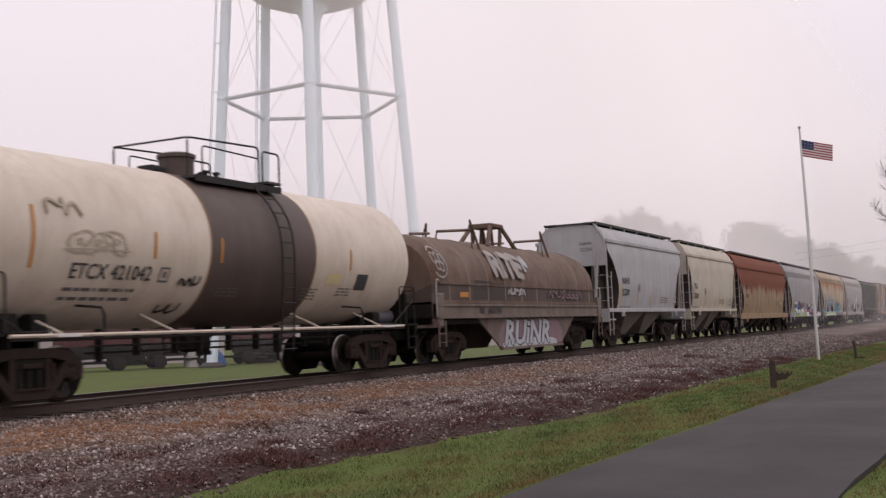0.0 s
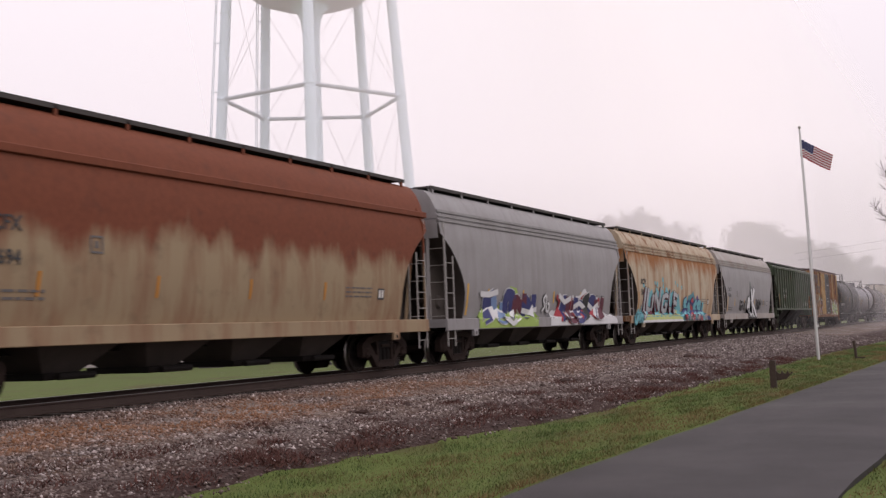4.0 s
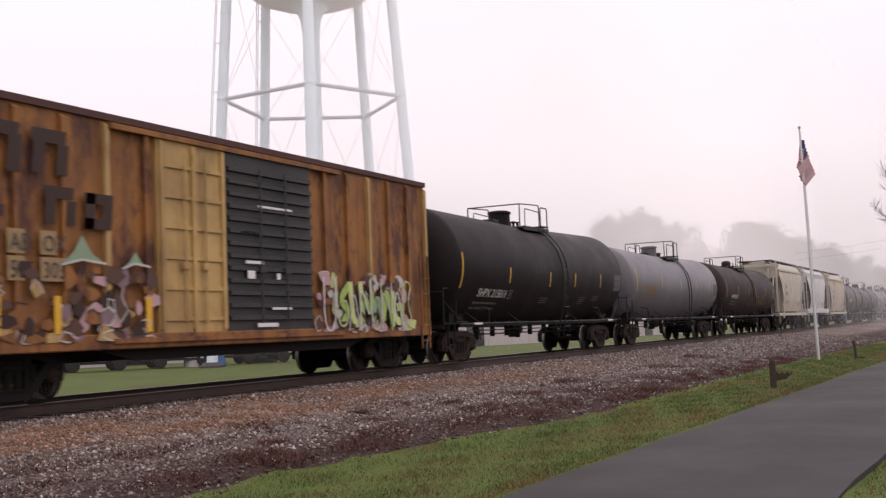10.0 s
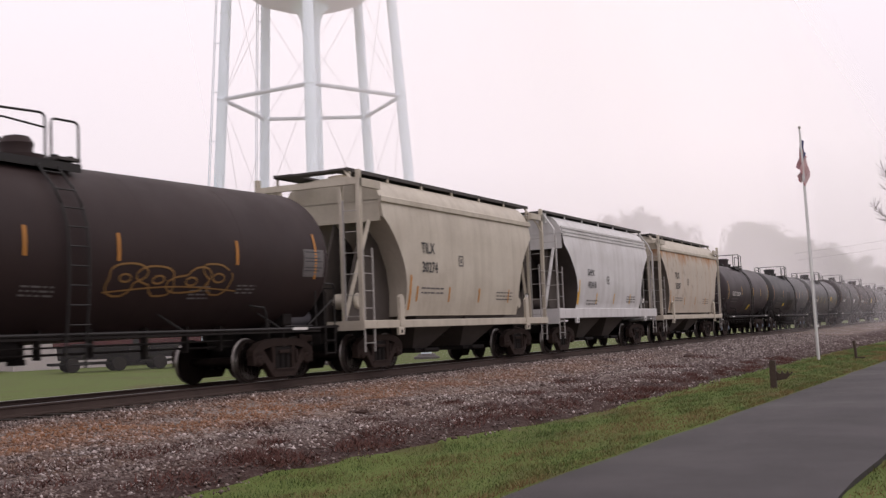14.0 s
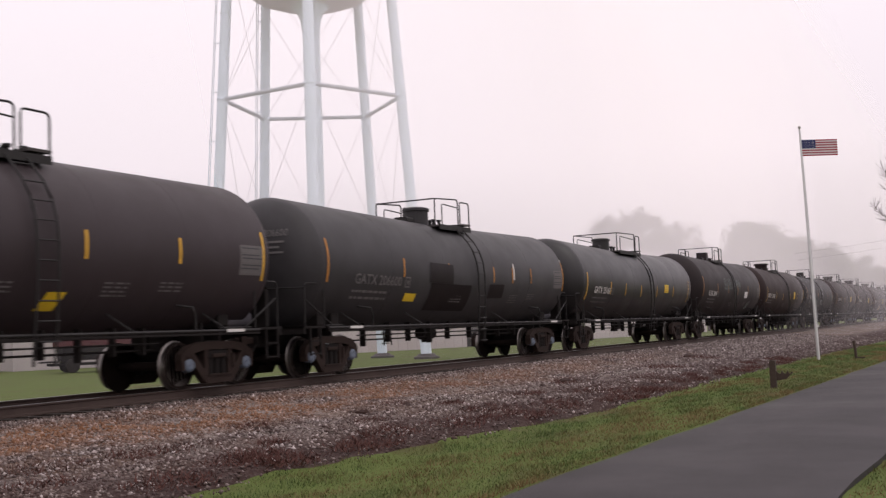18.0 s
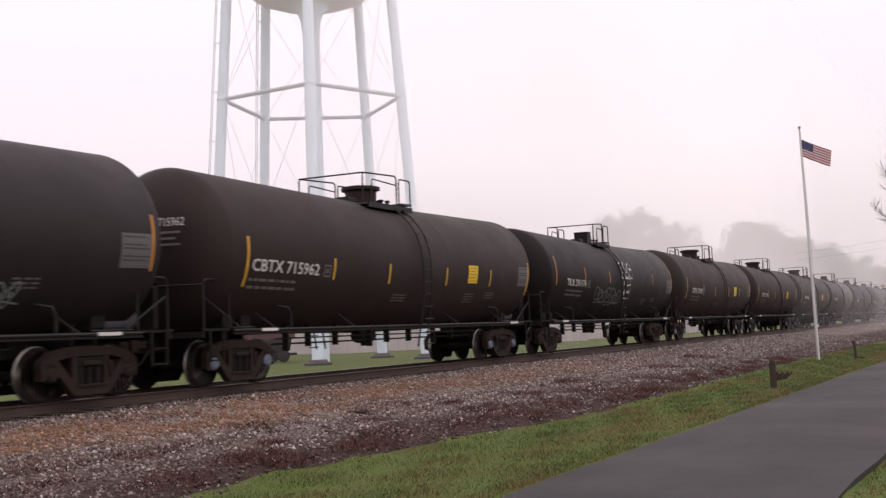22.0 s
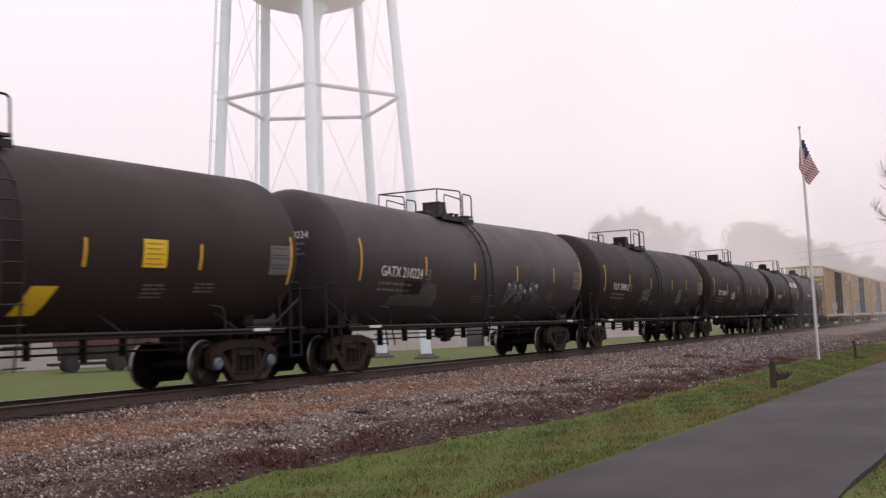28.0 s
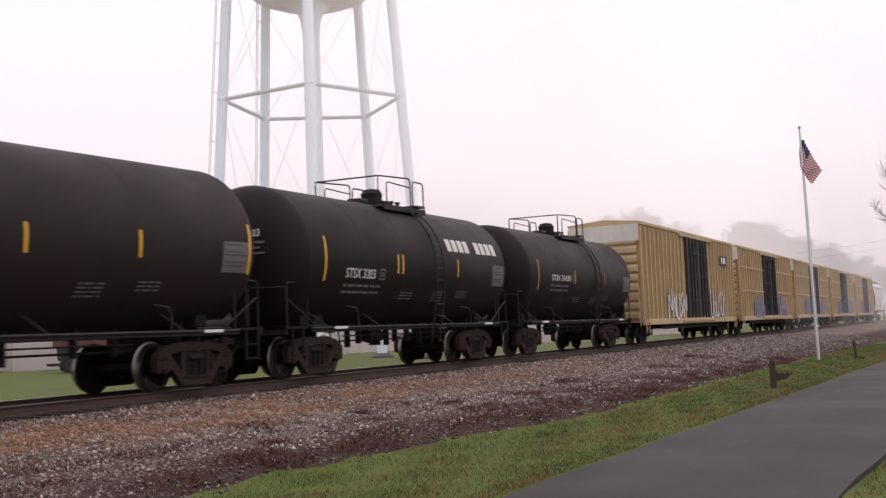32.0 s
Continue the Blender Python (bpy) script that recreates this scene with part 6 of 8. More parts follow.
def stones():
    """Loose ballast: small uneven stones strewn over the bank, thickest by the near stretch."""
    rs = np.random.RandomState(7)
    n = 140000
    x = 4.5 + 75 * rs.rand(n) ** 2.1
    foot = toe(x)
    y = foot - 0.15 + (YC - 1.0 - foot + 0.15) * rs.rand(n) ** 0.9
    fewer = rs.rand(n) < np.clip((y - foot + 0.1) / 1.5, 0.18, 1.0)
    x, y = x[fewer], y[fewer]
    n = len(x)
    z = np.array([land(a, b) + 0.045 * noise.noise(Vector((a * 0.6, b * 0.9, 0))) for a, b in zip(x, y)]) + 0.05
    size = (0.012 + 0.022 * rs.rand(n) ** 1.9) * (1 + 0.007 * x)
    octa = np.array([(1, 0, 0), (-1, 0, 0), (0, 1, 0), (0, -1, 0), (0, 0, 1), (0, 0, -1)], float)
    tri = np.array([(0, 2, 4), (2, 1, 4), (1, 3, 4), (3, 0, 4), (2, 0, 5), (1, 2, 5), (3, 1, 5), (0, 3, 5)])
    v = octa[None] * (0.65 + 0.7 * rs.rand(n, 6, 1)) + rs.normal(0, 0.22, (n, 6, 3))
    a = rs.rand(n) * 6.283
    c, s = np.cos(a)[:, None], np.sin(a)[:, None]
    v = np.stack([c * v[..., 0] - s * v[..., 1], s * v[..., 0] + c * v[..., 1], v[..., 2] * 0.75], -1) * size[:, None, None]
    v += np.stack([x, y, z + size * 0.3], -1)[:, None]
    return mesh_of_tris("ballast_stones", v.reshape(-1, 3), (tri[None] + 6 * np.arange(n)[:, None, None]).reshape(-1, 3), "stone")


def mesh_of_tris(name, v, f, mat):
    me = bpy.data.meshes.new(name)
    me.vertices.add(len(v))
    me.vertices.foreach_set("co", np.ascontiguousarray(v, np.float32).ravel())
    me.loops.add(len(f) * 3)
    me.loops.foreach_set("vertex_index", np.ascontiguousarray(f, np.int32).ravel())
    me.polygons.add(len(f))
    me.polygons.foreach_set("loop_start", np.arange(0, 3 * len(f), 3, dtype=np.int32))
    me.update(calc_edges=True)
    me.materials.append(M[mat])
    return me


tagged(new("ballast_stones", stones()), "loose grey, white and rusty ballast stones", "gravel", kind="stuff")


def grass():
    """Short grass between the ballast and the lane, and beyond the lane's far edge."""
    rs = np.random.RandomState(9)
    n = 240000
    x = 4.0 + 62 * rs.rand(n) ** 1.9
    u = rs.rand(n)
    rl, rr = 4.85 - 0.03 * x, 1.60 - 0.035 * np.maximum(0, x - 6)
    left = rs.rand(n) < 0.86
    y = np.where(left, rl - 0.04 + (toe(x) + 0.35 - rl) * u, rr + 0.08 - 1.8 * u ** 1.5)
    keep = (y < toe(x) + 0.22 - 0.5 * rs.rand(n))
    x, y = x[keep], y[keep]
    n = len(x)
    far = 1 + 0.03 * x
    h = (0.018 + 0.050 * rs.rand(n) ** 2.5) * (0.7 + 0.7 * np.abs(np.sin(1.9 * x + 1.3 * y) * np.sin(2.3 * y - 0.8 * x)))
    wd = (0.0035 + 0.004 * rs.rand(n)) * far
    z = np.array([land(a, b) for a, b in zip(x, y)]) - 0.01
    a, lean = rs.rand(n) * 6.283, rs.normal(0, 0.5, (n, 2)) * h[:, None]
    dx, dy = np.cos(a) * wd, np.sin(a) * wd
    v = np.stack([np.stack([x - dx, y - dy, z], -1), np.stack([x + dx, y + dy, z], -1), np.stack([x + lean[:, 0], y + lean[:, 1], z + h], -1)], 1)
    return mesh_of_tris("grass", v.reshape(-1, 3), np.arange(3 * n).reshape(-1, 3), "blade")


tagged(new("grass", grass()), "short green and browned winter grass", "grass", kind="stuff")


def dead_weeds():
    """Matted dead weeds, dark red-brown, in patches over the ballast."""
    rs = np.random.RandomState(12)
    spots = [(9.2, 9.7, 0.45), (10.7, 9.6, 0.5), (11.5, 9.4, 0.45), (10.9, 8.3, 0.5), (11.4, 7.9, 0.5), (14.3, 8.1, 0.6), (13.7, 10.2, 0.35), (17.9, 10.1, 0.45), (13.1, 7.9, 0.5), (22.0, 9.1, 0.6), (26.2, 9.6, 0.7),
             (8.2, 8.9, 0.5), (9.4, 8.0, 0.5), (15.6, 9.2, 0.4), (16.4, 8.0, 0.7), (18.6, 8.4, 0.7), (20.4, 7.8, 0.8), (24.0, 8.2, 0.9), (29.0, 8.4, 1.0), (34.0, 9.4, 1.0), (41.0, 9.9, 1.1), (12.4, 8.9, 0.3), (19.2, 9.5, 0.3)]
    for _ in range(34):
        cx = 11.0 + 34 * rs.rand() ** 1.3
        spots.append((cx, float(toe(cx)) + 0.15 + 0.9 * rs.rand(), 0.25 + 0.35 * rs.rand()))
    vs = []
    for cx, cy, r in spots:
        m = int(620 * r)
        ang, rad = rs.rand(m) * 6.283, r * np.sqrt(rs.rand(m)) * (0.6 + 0.5 * rs.rand(m))
        x, y = cx + 1.5 * rad * np.cos(ang), cy + 0.7 * rad * np.sin(ang)
        z = np.array([land(p, q) for p, q in zip(x, y)]) + 0.05
        h, w, a = 0.03 + 0.09 * rs.rand(m) ** 2, 0.006 + 0.006 * rs.rand(m), rs.rand(m) * 6.283
        lean = rs.normal(0, 0.9, (m, 2)) * h[:, None]
        dx, dy = np.cos(a) * w, np.sin(a) * w
        vs.append(np.stack([np.stack([x - dx, y - dy, z], -1), np.stack([x + dx, y + dy, z], -1), np.stack([x + lean[:, 0], y + lean[:, 1], z + h], -1)], 1).reshape(-1, 3))
    v = np.concatenate(vs)
    return mesh_of_tris("dead_weeds", v, np.arange(len(v)).reshape(-1, 3), "weed")


M["weed"] = plain("dead weed stalks", (0.082, 0.033, 0.026), 0.9, 0, 0.4, 5, 0)
tagged(new("dead_weeds", dead_weeds()), "matted dark red-brown dead weeds on the ballast", "weeds", kind="stuff")


# ---- the train, from its front to its rear ----


ENDS = [10.8, 25.9, 40.6, 53.4, 65.2, 82.5, 99.4, 116.8, 133.2, 150.5, 166.7, 183.5, 200.9, 218.2, 231.3, 244.5, 257.5, 272.0, 289.5, 307.4, 324.6, 342.1, 359.6, 377.6, 395.1, 413.0, 431.2, 449.3, 467.5, 480.3, 493.2,
        513.2, 533.2, 553.2, 573.2, 593.2, 607.0]
LEN = [b - a for a, b in zip(ENDS, ENDS[1:])]


def span(k):
    return ENDS[k], LEN[k]


def skirt(side):
    """The outermost surface of a hopper's flank: the sill low down, the side sheet above."""
    return lambda z: 1.565 if z < 1.27 else side(z)


# per tank car: where its marks begin and end, their height, the stripes' places along it, the top platform, the dome, the shell's top and the stripes' lower ends
TANKS = {
    10: ((2.63, 4.64, 1.87), (0.079, 0.28, 0.482, 0.627, 0.793, 0.974), (7.35, 9.85), 7.84, 4.50, 2.32),
    11: ((2.72, 4.46, 2.31), (0.1, 0.32, 0.515, 0.695, 0.849, 0.967), (8.4, 10.8), 9.1, 4.22, 2.46),
    12: ((2.92, 4.44, 2.13), (0.095, 0.271, 0.449, 0.568, 0.759, 0.922), (7.2, 9.4), 8.9, 4.19, 2.4),
    16: ((2.49, 4.63, 2.28), (0.108, 0.354, 0.588, 0.75, 0.928), (5.9, 8.2), 7.3, 4.19, 2.35),
    17: ((2.67, 4.94, 2.11), (0.084, 0.289, 0.437, 0.61, 0.691, 0.778, 0.946), (7.9, 10.15), 8.55, 4.12, 2.35),
    18: ((2.43, 4.29, 2.11), (0.09, 0.245, 0.353, 0.474, 0.61, 0.764, 0.92), (7.15, 10.4), 7.9, 4.17, 2.1),
    19: ((2.44, 4.33, 2.21), (0.076, 0.261, 0.412, 0.555, 0.726, 0.94), (6.7, 8.95), 8.3, 4.42, 2.4),
    20: ((1.9, 4.36, 2.26), (0.1, 0.285, 0.43, 0.61, 0.775, 0.94), (7.4, 9.9), 8.9, 4.42, 2.19),
    21: ((2.68, 4.65, 2.33), (0.094, 0.263, 0.427, 0.768, 0.943), (7.6, 9.45), 9.05, 4.33, 2.55),
    22: ((2.8, 4.9, 2.3), (0.1, 0.285, 0.43, 0.61, 0.775, 0.94), (8.2, 10.5), 9.2, 4.42, 2.25),
    23: ((2.8, 4.9, 2.3), (0.1, 0.285, 0.43, 0.61, 0.775, 0.94), (7.4, 9.9), 8.9, 4.42, 2.25),
    24: ((2.8, 4.9, 2.3), (0.1, 0.285, 0.43, 0.61, 0.775, 0.94), (7.4, 9.9), 8.9, 4.42, 2.25),
    25: ((2.78, 4.96, 2.31), (0.101, 0.282, 0.448, 0.62, 0.794, 0.942), (7.2, 9.5), 8.9, 4.4, 2.41),
    26: ((2.73, 4.73, 2.27), (0.097, 0.269, 0.44, 0.63, 0.773, 0.951), (7.6, 9.6), 9.2, 4.43, 2.42),
    27: ((2.81, 4.86, 2.27), (0.104, 0.273, 0.438, 0.633, 0.773, 0.946), (7.6, 9.7), 9.2, 4.43, 2.42),
    28: ((2.75, 4.1, 2.24), (0.146, 0.407, 0.426, 0.674, 0.947), (5.4, 7.9), 6.7, 4.37, 2.4),
    29: ((3.08, 4.9, 2.48), (0.149, 0.42, 0.675), (5.6, 8.3), 6.9, 4.35, 2.4),
}


def tank(k, label, shell, mark, size, stripe, housing, seed, **more):
    (x0, x1, z), stripes, plat, dome, top, low = TANKS[k]
    zc = (top + 1.03) / 2
    stripes = tuple(f - 0.16 / LEN[k] for f in stripes)
    return tank_car(*span(k), label, shell, top - zc, zc, mark, x0 - 0.18, z, size, stripe, stripes, plat, dome, x1 - 0.18, housing, seed, stripe_z=low, **more)



c, sd = tank_car(*span(0), "dirty cream tank car with a dark spill band, on the rails", "tank_white", 1.56, 2.76, "ETCX 421042", 2.57, 2.03, 0.36, "amber", (0.114, 0.301, 0.427, 0.745), (6.2, 9.3), 7.0, 4.53, "round", 11, "brown", (("pale_yellow", 10.3, 2.08, 0.6, 0.23, 0), ("dark_mark", 11.6, 1.97, 0.5, 0.37, 0)), "dark_mark", band=(6.13, 9.76), low_rails="tank_white", end_marks=False)
graffito("graffito", c, 21, 2.0, 2.8, 3.05, 3.4, sd, 2, "g_tan", "g_tan", None, 0.045)
scrawl("graffito", c, 22, 2.45, 3.75, 2.45, 2.88, sd, "g_tan", 0.032, 5, "faint tan sprayed tag")
graffito("graffito", c, 23, 5.3, 5.9, 1.95, 2.15, sd, 3, "g_black", "g_black", None, 0.03)
graffito("graffito", c, 24, 5.1, 5.7, 1.45, 1.65, sd, 2, "g_black", "g_black", None, 0.03)
coil_car(*span(1), "rust-brown steel coil car with rounded cover and silver graffiti")
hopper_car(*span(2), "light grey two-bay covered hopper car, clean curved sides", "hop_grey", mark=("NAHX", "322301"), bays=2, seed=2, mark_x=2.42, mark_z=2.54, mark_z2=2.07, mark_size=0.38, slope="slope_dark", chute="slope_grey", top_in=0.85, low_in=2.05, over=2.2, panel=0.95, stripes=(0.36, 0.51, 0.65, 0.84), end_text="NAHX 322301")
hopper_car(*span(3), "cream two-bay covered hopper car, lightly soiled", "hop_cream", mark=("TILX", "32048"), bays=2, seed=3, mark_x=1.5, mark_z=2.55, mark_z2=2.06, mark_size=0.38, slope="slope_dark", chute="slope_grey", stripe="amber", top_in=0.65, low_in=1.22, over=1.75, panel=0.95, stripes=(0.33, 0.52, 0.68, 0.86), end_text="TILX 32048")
hopper_car(*span(4), "covered hopper car rusted red-brown above faded tan", "hop_redrust", z_top=4.0, z_low=1.20, z_sill=(0.93, 1.25), bays=4, mark=("ACFX", "58694"), seed=4, mark_x=2.36, mark_z=2.73, mark_z2=2.20, mark_size=0.34, slope="slope_dark", trim="hop_redrust", ribs_top=False, top_in=0.42, low_in=1.85, stripe="amber")
c, sd = hopper_car(*span(5), "dull grey covered hopper car with large blue and maroon graffiti", "hop_grey_dull", z_top=4.0, z_low=1.20, z_sill=(0.93, 1.25), bays=4, seed=5, mark=(), slope="slope_dark", ribs_top=True, top_in=0.42, low_in=1.85)
sd5 = skirt(sd)
gs, rng = Shape(), random.Random(31)
for x0, x1, z1 in ((8.3, 14.6, 1.55), (9.6, 13.9, 2.05), (10.6, 13.0, 2.32), (14.2, 15.6, 1.35)):
    cloud(gs, rng, x0, x1, 0.96, z1, sd5, "g_white", 0.010 + 0.0008 * z1, 0.25)
part("sprayed_ground", gs, c, "white sprayed ground")
graffito("graffito", c, 31, 9.22, 13.7, 1.24, 1.98, sd5, 6, "g_red", "g_red", None, 0.42, "red shade of a graffito", 0.0, 1.1)
graffito("graffito", c, 31, 9.36, 13.9, 1.24, 2.02, sd5, 6, ("g_navy", "g_maroon", "g_navy", "g_black"), "g_white", None, 0.44, "navy and maroon graffito with white rims", 0.03, 1.14)
gs = Shape()
for x0, x1, z1 in ((2.6, 7.2, 1.8), (4.6, 7.0, 2.25)):
    cloud(gs, rng, x0, x1, 0.96, z1, sd5, "g_green", 0.010 + 0.0008 * z1, 0.4)
part("sprayed_ground", gs, c, "green sprayed ground")
graffito("graffito", c, 32, 3.0, 7.0, 1.22, 2.0, sd5, 5, ("g_navy", "g_blue", "g_navy", "g_maroon"), "g_white", None, 0.40, "blue graffito with white rims", 0.0, 1.16)
graffito("graffito", c, 33, 7.75, 8.4, 1.4, 2.1, sd, 2, "g_white", "g_black", None, 0.10)
c, sd = hopper_car(*span(6), "rust-streaked tan covered hopper car with teal graffiti", "hop_rusttan", z_top=4.0, z_low=1.20, z_sill=(0.93, 1.25), bays=4, mark=("ACFX", "58432"), seed=6, trim="hop_tan_rust", mark_x=2.25, mark_z=2.58, mark_z2=2.13, mark_size=0.34, slope="slope_dark", ribs_top=True, top_in=0.42, low_in=1.85, stripe="amber")
sd6 = skirt(sd)
gs, rng = Shape(), random.Random(41)
for x0, x1, z1 in ((1.6, 9.4, 1.6), (2.3, 8.9, 2.35), (3.0, 7.8, 2.65)):
    cloud(gs, rng, x0, x1, 0.96, z1, sd6, "g_cyan", 0.010 + 0.0008 * z1, 0.35)
for k in range(16):
    x, z = rng.uniform(2.4, 9.0), rng.uniform(2.0, 2.75)
    decal(gs, x, x + rng.uniform(0.10, 0.22), z, z + rng.uniform(0.12, 0.24), sd6, "g_cyan", 0.010, rows=2)
part("sprayed_ground", gs, c, "turquoise sprayed ground with square drops")
gs = Shape()
for x0, x1, z0, z1 in ((2.1, 8.9, 0.98, 1.22), (2.4, 5.0, 1.22, 1.45), (5.2, 8.4, 1.22, 1.62)):
    cloud(gs, rng, x0, x1, z0, z1, sd6, "g_lime", 0.016 + 0.001 * z0, 0.3)
cloud(gs, rng, 2.0, 9.0, 0.94, 1.06, sd6, "g_white", 0.021, 0.2)
part("sprayed_ground", gs, c, "lime and white sprayed ground")
lettered("graffito", c, "JUNGLE", 2.5, 8.0, 1.10, 2.30, sd6, "g_silver", "g_black", 0.035, 0.050, 0.08, 0.30, "g_maroon", "white block letters with black rims", 0.028)
gs = Shape()
for x0, x1, z1, col in ((8.9, 13.9, 1.5, "g_teal"), (9.4, 13.2, 2.25, "g_navy"), (9.8, 12.0, 2.42, "g_teal"), (11.4, 12.6, 2.48, "g_purple"), (13.4, 14.6, 1.25, "g_navy")):
    cloud(gs, rng, x0, x1, 0.96, z1, sd6, col, 0.012 + 0.0012 * z1, 0.3)
part("sprayed_ground", gs, c, "teal and navy sprayed ground")
graffito("graffito", c, 42, 9.3, 13.2, 1.22, 2.02, sd6, 6, ("g_cyan", "g_cyan", "g_red", "g_cyan", "g_cyan"), "g_navy", None, 0.30, "turquoise and red graffito with navy rims", 0.0, 1.3)
graffito("graffito", c, 44, 9.2, 13.6, 1.00, 1.30, sd6, 9, ("g_red", "g_cyan", "g_pink"), "g_silver", None, 0.10, "", 0.03)
graffito("graffito", c, 43, 0.95, 2.1, 0.95, 1.3, lambda z: 1.57, 3, "g_cyan", "g_teal", None, 0.16)
c, sd = hopper_car(*span(7), "grey covered hopper car with a rusty roof edge and graffiti", "hop_grey_dull", z_top=4.0, z_low=1.20, z_sill=(0.93, 1.25), bays=4, mark=("GACX", "60394"), seed=7, mark_x=1.95, mark_z=2.53, mark_z2=2.19, mark_size=0.30, slope="slope_dark", ribs_top=True, top_in=0.42, low_in=1.7, trim="hop_grey_rust", stripes=(0.219, 0.383, 0.576, 0.751))
lettered("graffito", c, "eK", 7.15, 9.45, 1.15, 2.68, skirt(sd), "g_white", "g_black", 0.06, 0.10, 0.03, 0.1, "g_black", "fat white letters with black rims", 0.03)
gs = Shape()
cloud(gs, random.Random(51), 7.0, 9.7, 0.95, 1.24, skirt(sd), "g_black", 0.012, 0.15)
cloud(gs, random.Random(52), 7.2, 9.6, 1.02, 1.17, skirt(sd), "g_white", 0.018, 0.3)
stroke(gs, [(8.3 + 0.12 * math.cos(k * 0.5), 3.02 + 0.13 * math.sin(k * 0.5)) for k in range(14)], 0.09, sd, "g_grey", 0.015)
part("sprayed_ground", gs, c)
lettered("graffito", c, "SEAK", 5.0, 6.75, 1.42, 2.0, sd, "g_black", "g_black", 0.0, 0.010, 0.10, 0.1, None, "thin black sprayed word", 0.015)
lettered("graffito", c, "SKRAM", 9.75, 11.5, 1.48, 2.08, sd, "g_black", "g_black", 0.0, 0.010, 0.10, 0.15, None, "thin black sprayed word", 0.015)
c, sd = hopper_car(*span(8), "faded green ribbed covered hopper car with black underframe", "hop_green", style="ribbed", z_top=4.37, z_low=1.54, z_sill=(1.45, 1.58), bays=3, mark=(), seed=8, mark_x=3.62, mark_z=2.72, mark_mat="white_mark", stripe="amber", chute="slope_black", slope="slope_black", top_in=0.45, low_in=1.95, half=1.50, walk_z=4.80, stripes=(), trim="hop_green")
for word, x, z in (("AE", 3.66, 2.72), ("QX", 4.62, 2.72), ("810", 3.60, 2.32), ("151", 4.58, 2.32)):
    tx = Shape()
    letters(tx, word, x, z, 0.36, sd, "white_mark", 0.85, 0.010)
    part("reporting_mark", tx, c)
for x0, x1 in ((3.52, 4.28), (4.47, 5.24)):
    pt = Shape()
    decal(pt, x0, x1, 2.25, 3.22, sd, "green_patch", 0.005)
    part("repaint_patch", pt, c, "darker green repainted patch")
c, sd = boxcar(*span(9), "rusted ochre boxcar with one black door and graffiti", seed=9, x_door=(4.95, 9.9), ends=0.75, split=6.92, top=4.86)
for word, x, z in (("AB", 1.60, 2.42), ("OX", 2.25, 2.42), ("52", 1.60, 2.0), ("303", 2.25, 2.0)):
    tx = Shape()
    decal(tx, x - 0.04, x + 0.30 + 0.2 * (len(word) - 2), z - 0.05, z + 0.33, sd, "patch_tan", 0.006)
    letters(tx, word, x, z, 0.38, sd, "dark_mark", 0.85)
    part("reporting_mark", tx, c)
shards("graffito", c, 65, 10.0, 14.5, 0.98, 2.35, sd, 80, ("g_pink", "g_pink", "g_lime", "g_chalk", "g_maroon", "box_orange", "g_brown"), 0.40, "pink, lime and white sprayed ground")
graffito("graffito", c, 61, 10.9, 13.8, 1.12, 2.16, sd, 6, ("g_green", "g_lime", "g_green", "g_sage"), "g_rust", None, 0.20, "lime and green graffito with dark rims", 0.02, 1.45)
graffito("graffito", c, 66, 10.2, 14.3, 1.00, 2.35, sd, 8, ("g_white", "g_lime", "g_chalk"), "g_white", None, 0.028, "thin white outlines", 0.05)
shards("graffito", c, 63, 0.95, 4.85, 0.98, 2.25, sd, 90, ("g_brown", "g_brown", "g_rust", "g_mauve", "box_orange", "box_ochre", "box_orange", "g_pink"), 0.36, "worn brown, pink and teal mural")
for x, z, w, h in ((2.60, 2.22, 1.0, 0.50), (3.98, 2.20, 0.7, 0.30)):
    sp = Shape()
    sp.add([(px, -sd(pz) - 0.04, pz) for px, pz in ((x, z), (x + w * 0.45, z + 0.10), (x + w, z + 0.05), (x + w * 0.70, z + h * 0.38), (x + w * 0.46, z + h), (x + w * 0.28, z + h * 0.45))], [(0, 1, 2, 3, 4, 5)], "g_sage")
    stroke(sp, [(x, z), (x + w * 0.45, z + 0.10), (x + w, z + 0.05)], 0.04, sd, "g_chalk", 0.046)
    part("graffito", sp, c, "pale green spiked shape", smooth=0)
for x, w in ((1.25, 0.14), (2.45, 0.14), (4.55, 0.16)):
    ys = Shape()
    decal(ys, x, x + w, 1.12, 1.72, sd, "yellow", 0.042, rows=2)
    part("reflective_stripe", ys, c, "yellow reflective stripe")
blocks = Shape()
for x, z, w, h in ((0.95, 3.62, 0.22, 0.78), (0.95, 4.18, 0.85, 0.22), (1.55, 3.62, 0.26, 0.60), (2.05, 3.66, 0.24, 0.72), (2.05, 4.16, 0.72, 0.22), (2.55, 3.66, 0.24, 0.5), (1.0, 2.92, 0.5, 0.18), (1.0, 2.92, 0.2, 0.5), (2.3, 2.86, 0.22, 0.62), (2.3, 3.28, 0.62, 0.20), (2.75, 2.86, 0.2, 0.4), (3.15, 2.84, 0.22, 0.60), (3.15, 2.84, 0.60, 0.18), (3.55, 2.84, 0.22, 0.60), (3.15, 3.26, 0.62, 0.18)):
    decal(blocks, x, x + w, z, z + h, sd, "g_rust", 0.006 + 0.0004 * x, 0.1)
part("graffito", blocks, c, "worn dark block lettering", smooth=0)
pb = Shape()
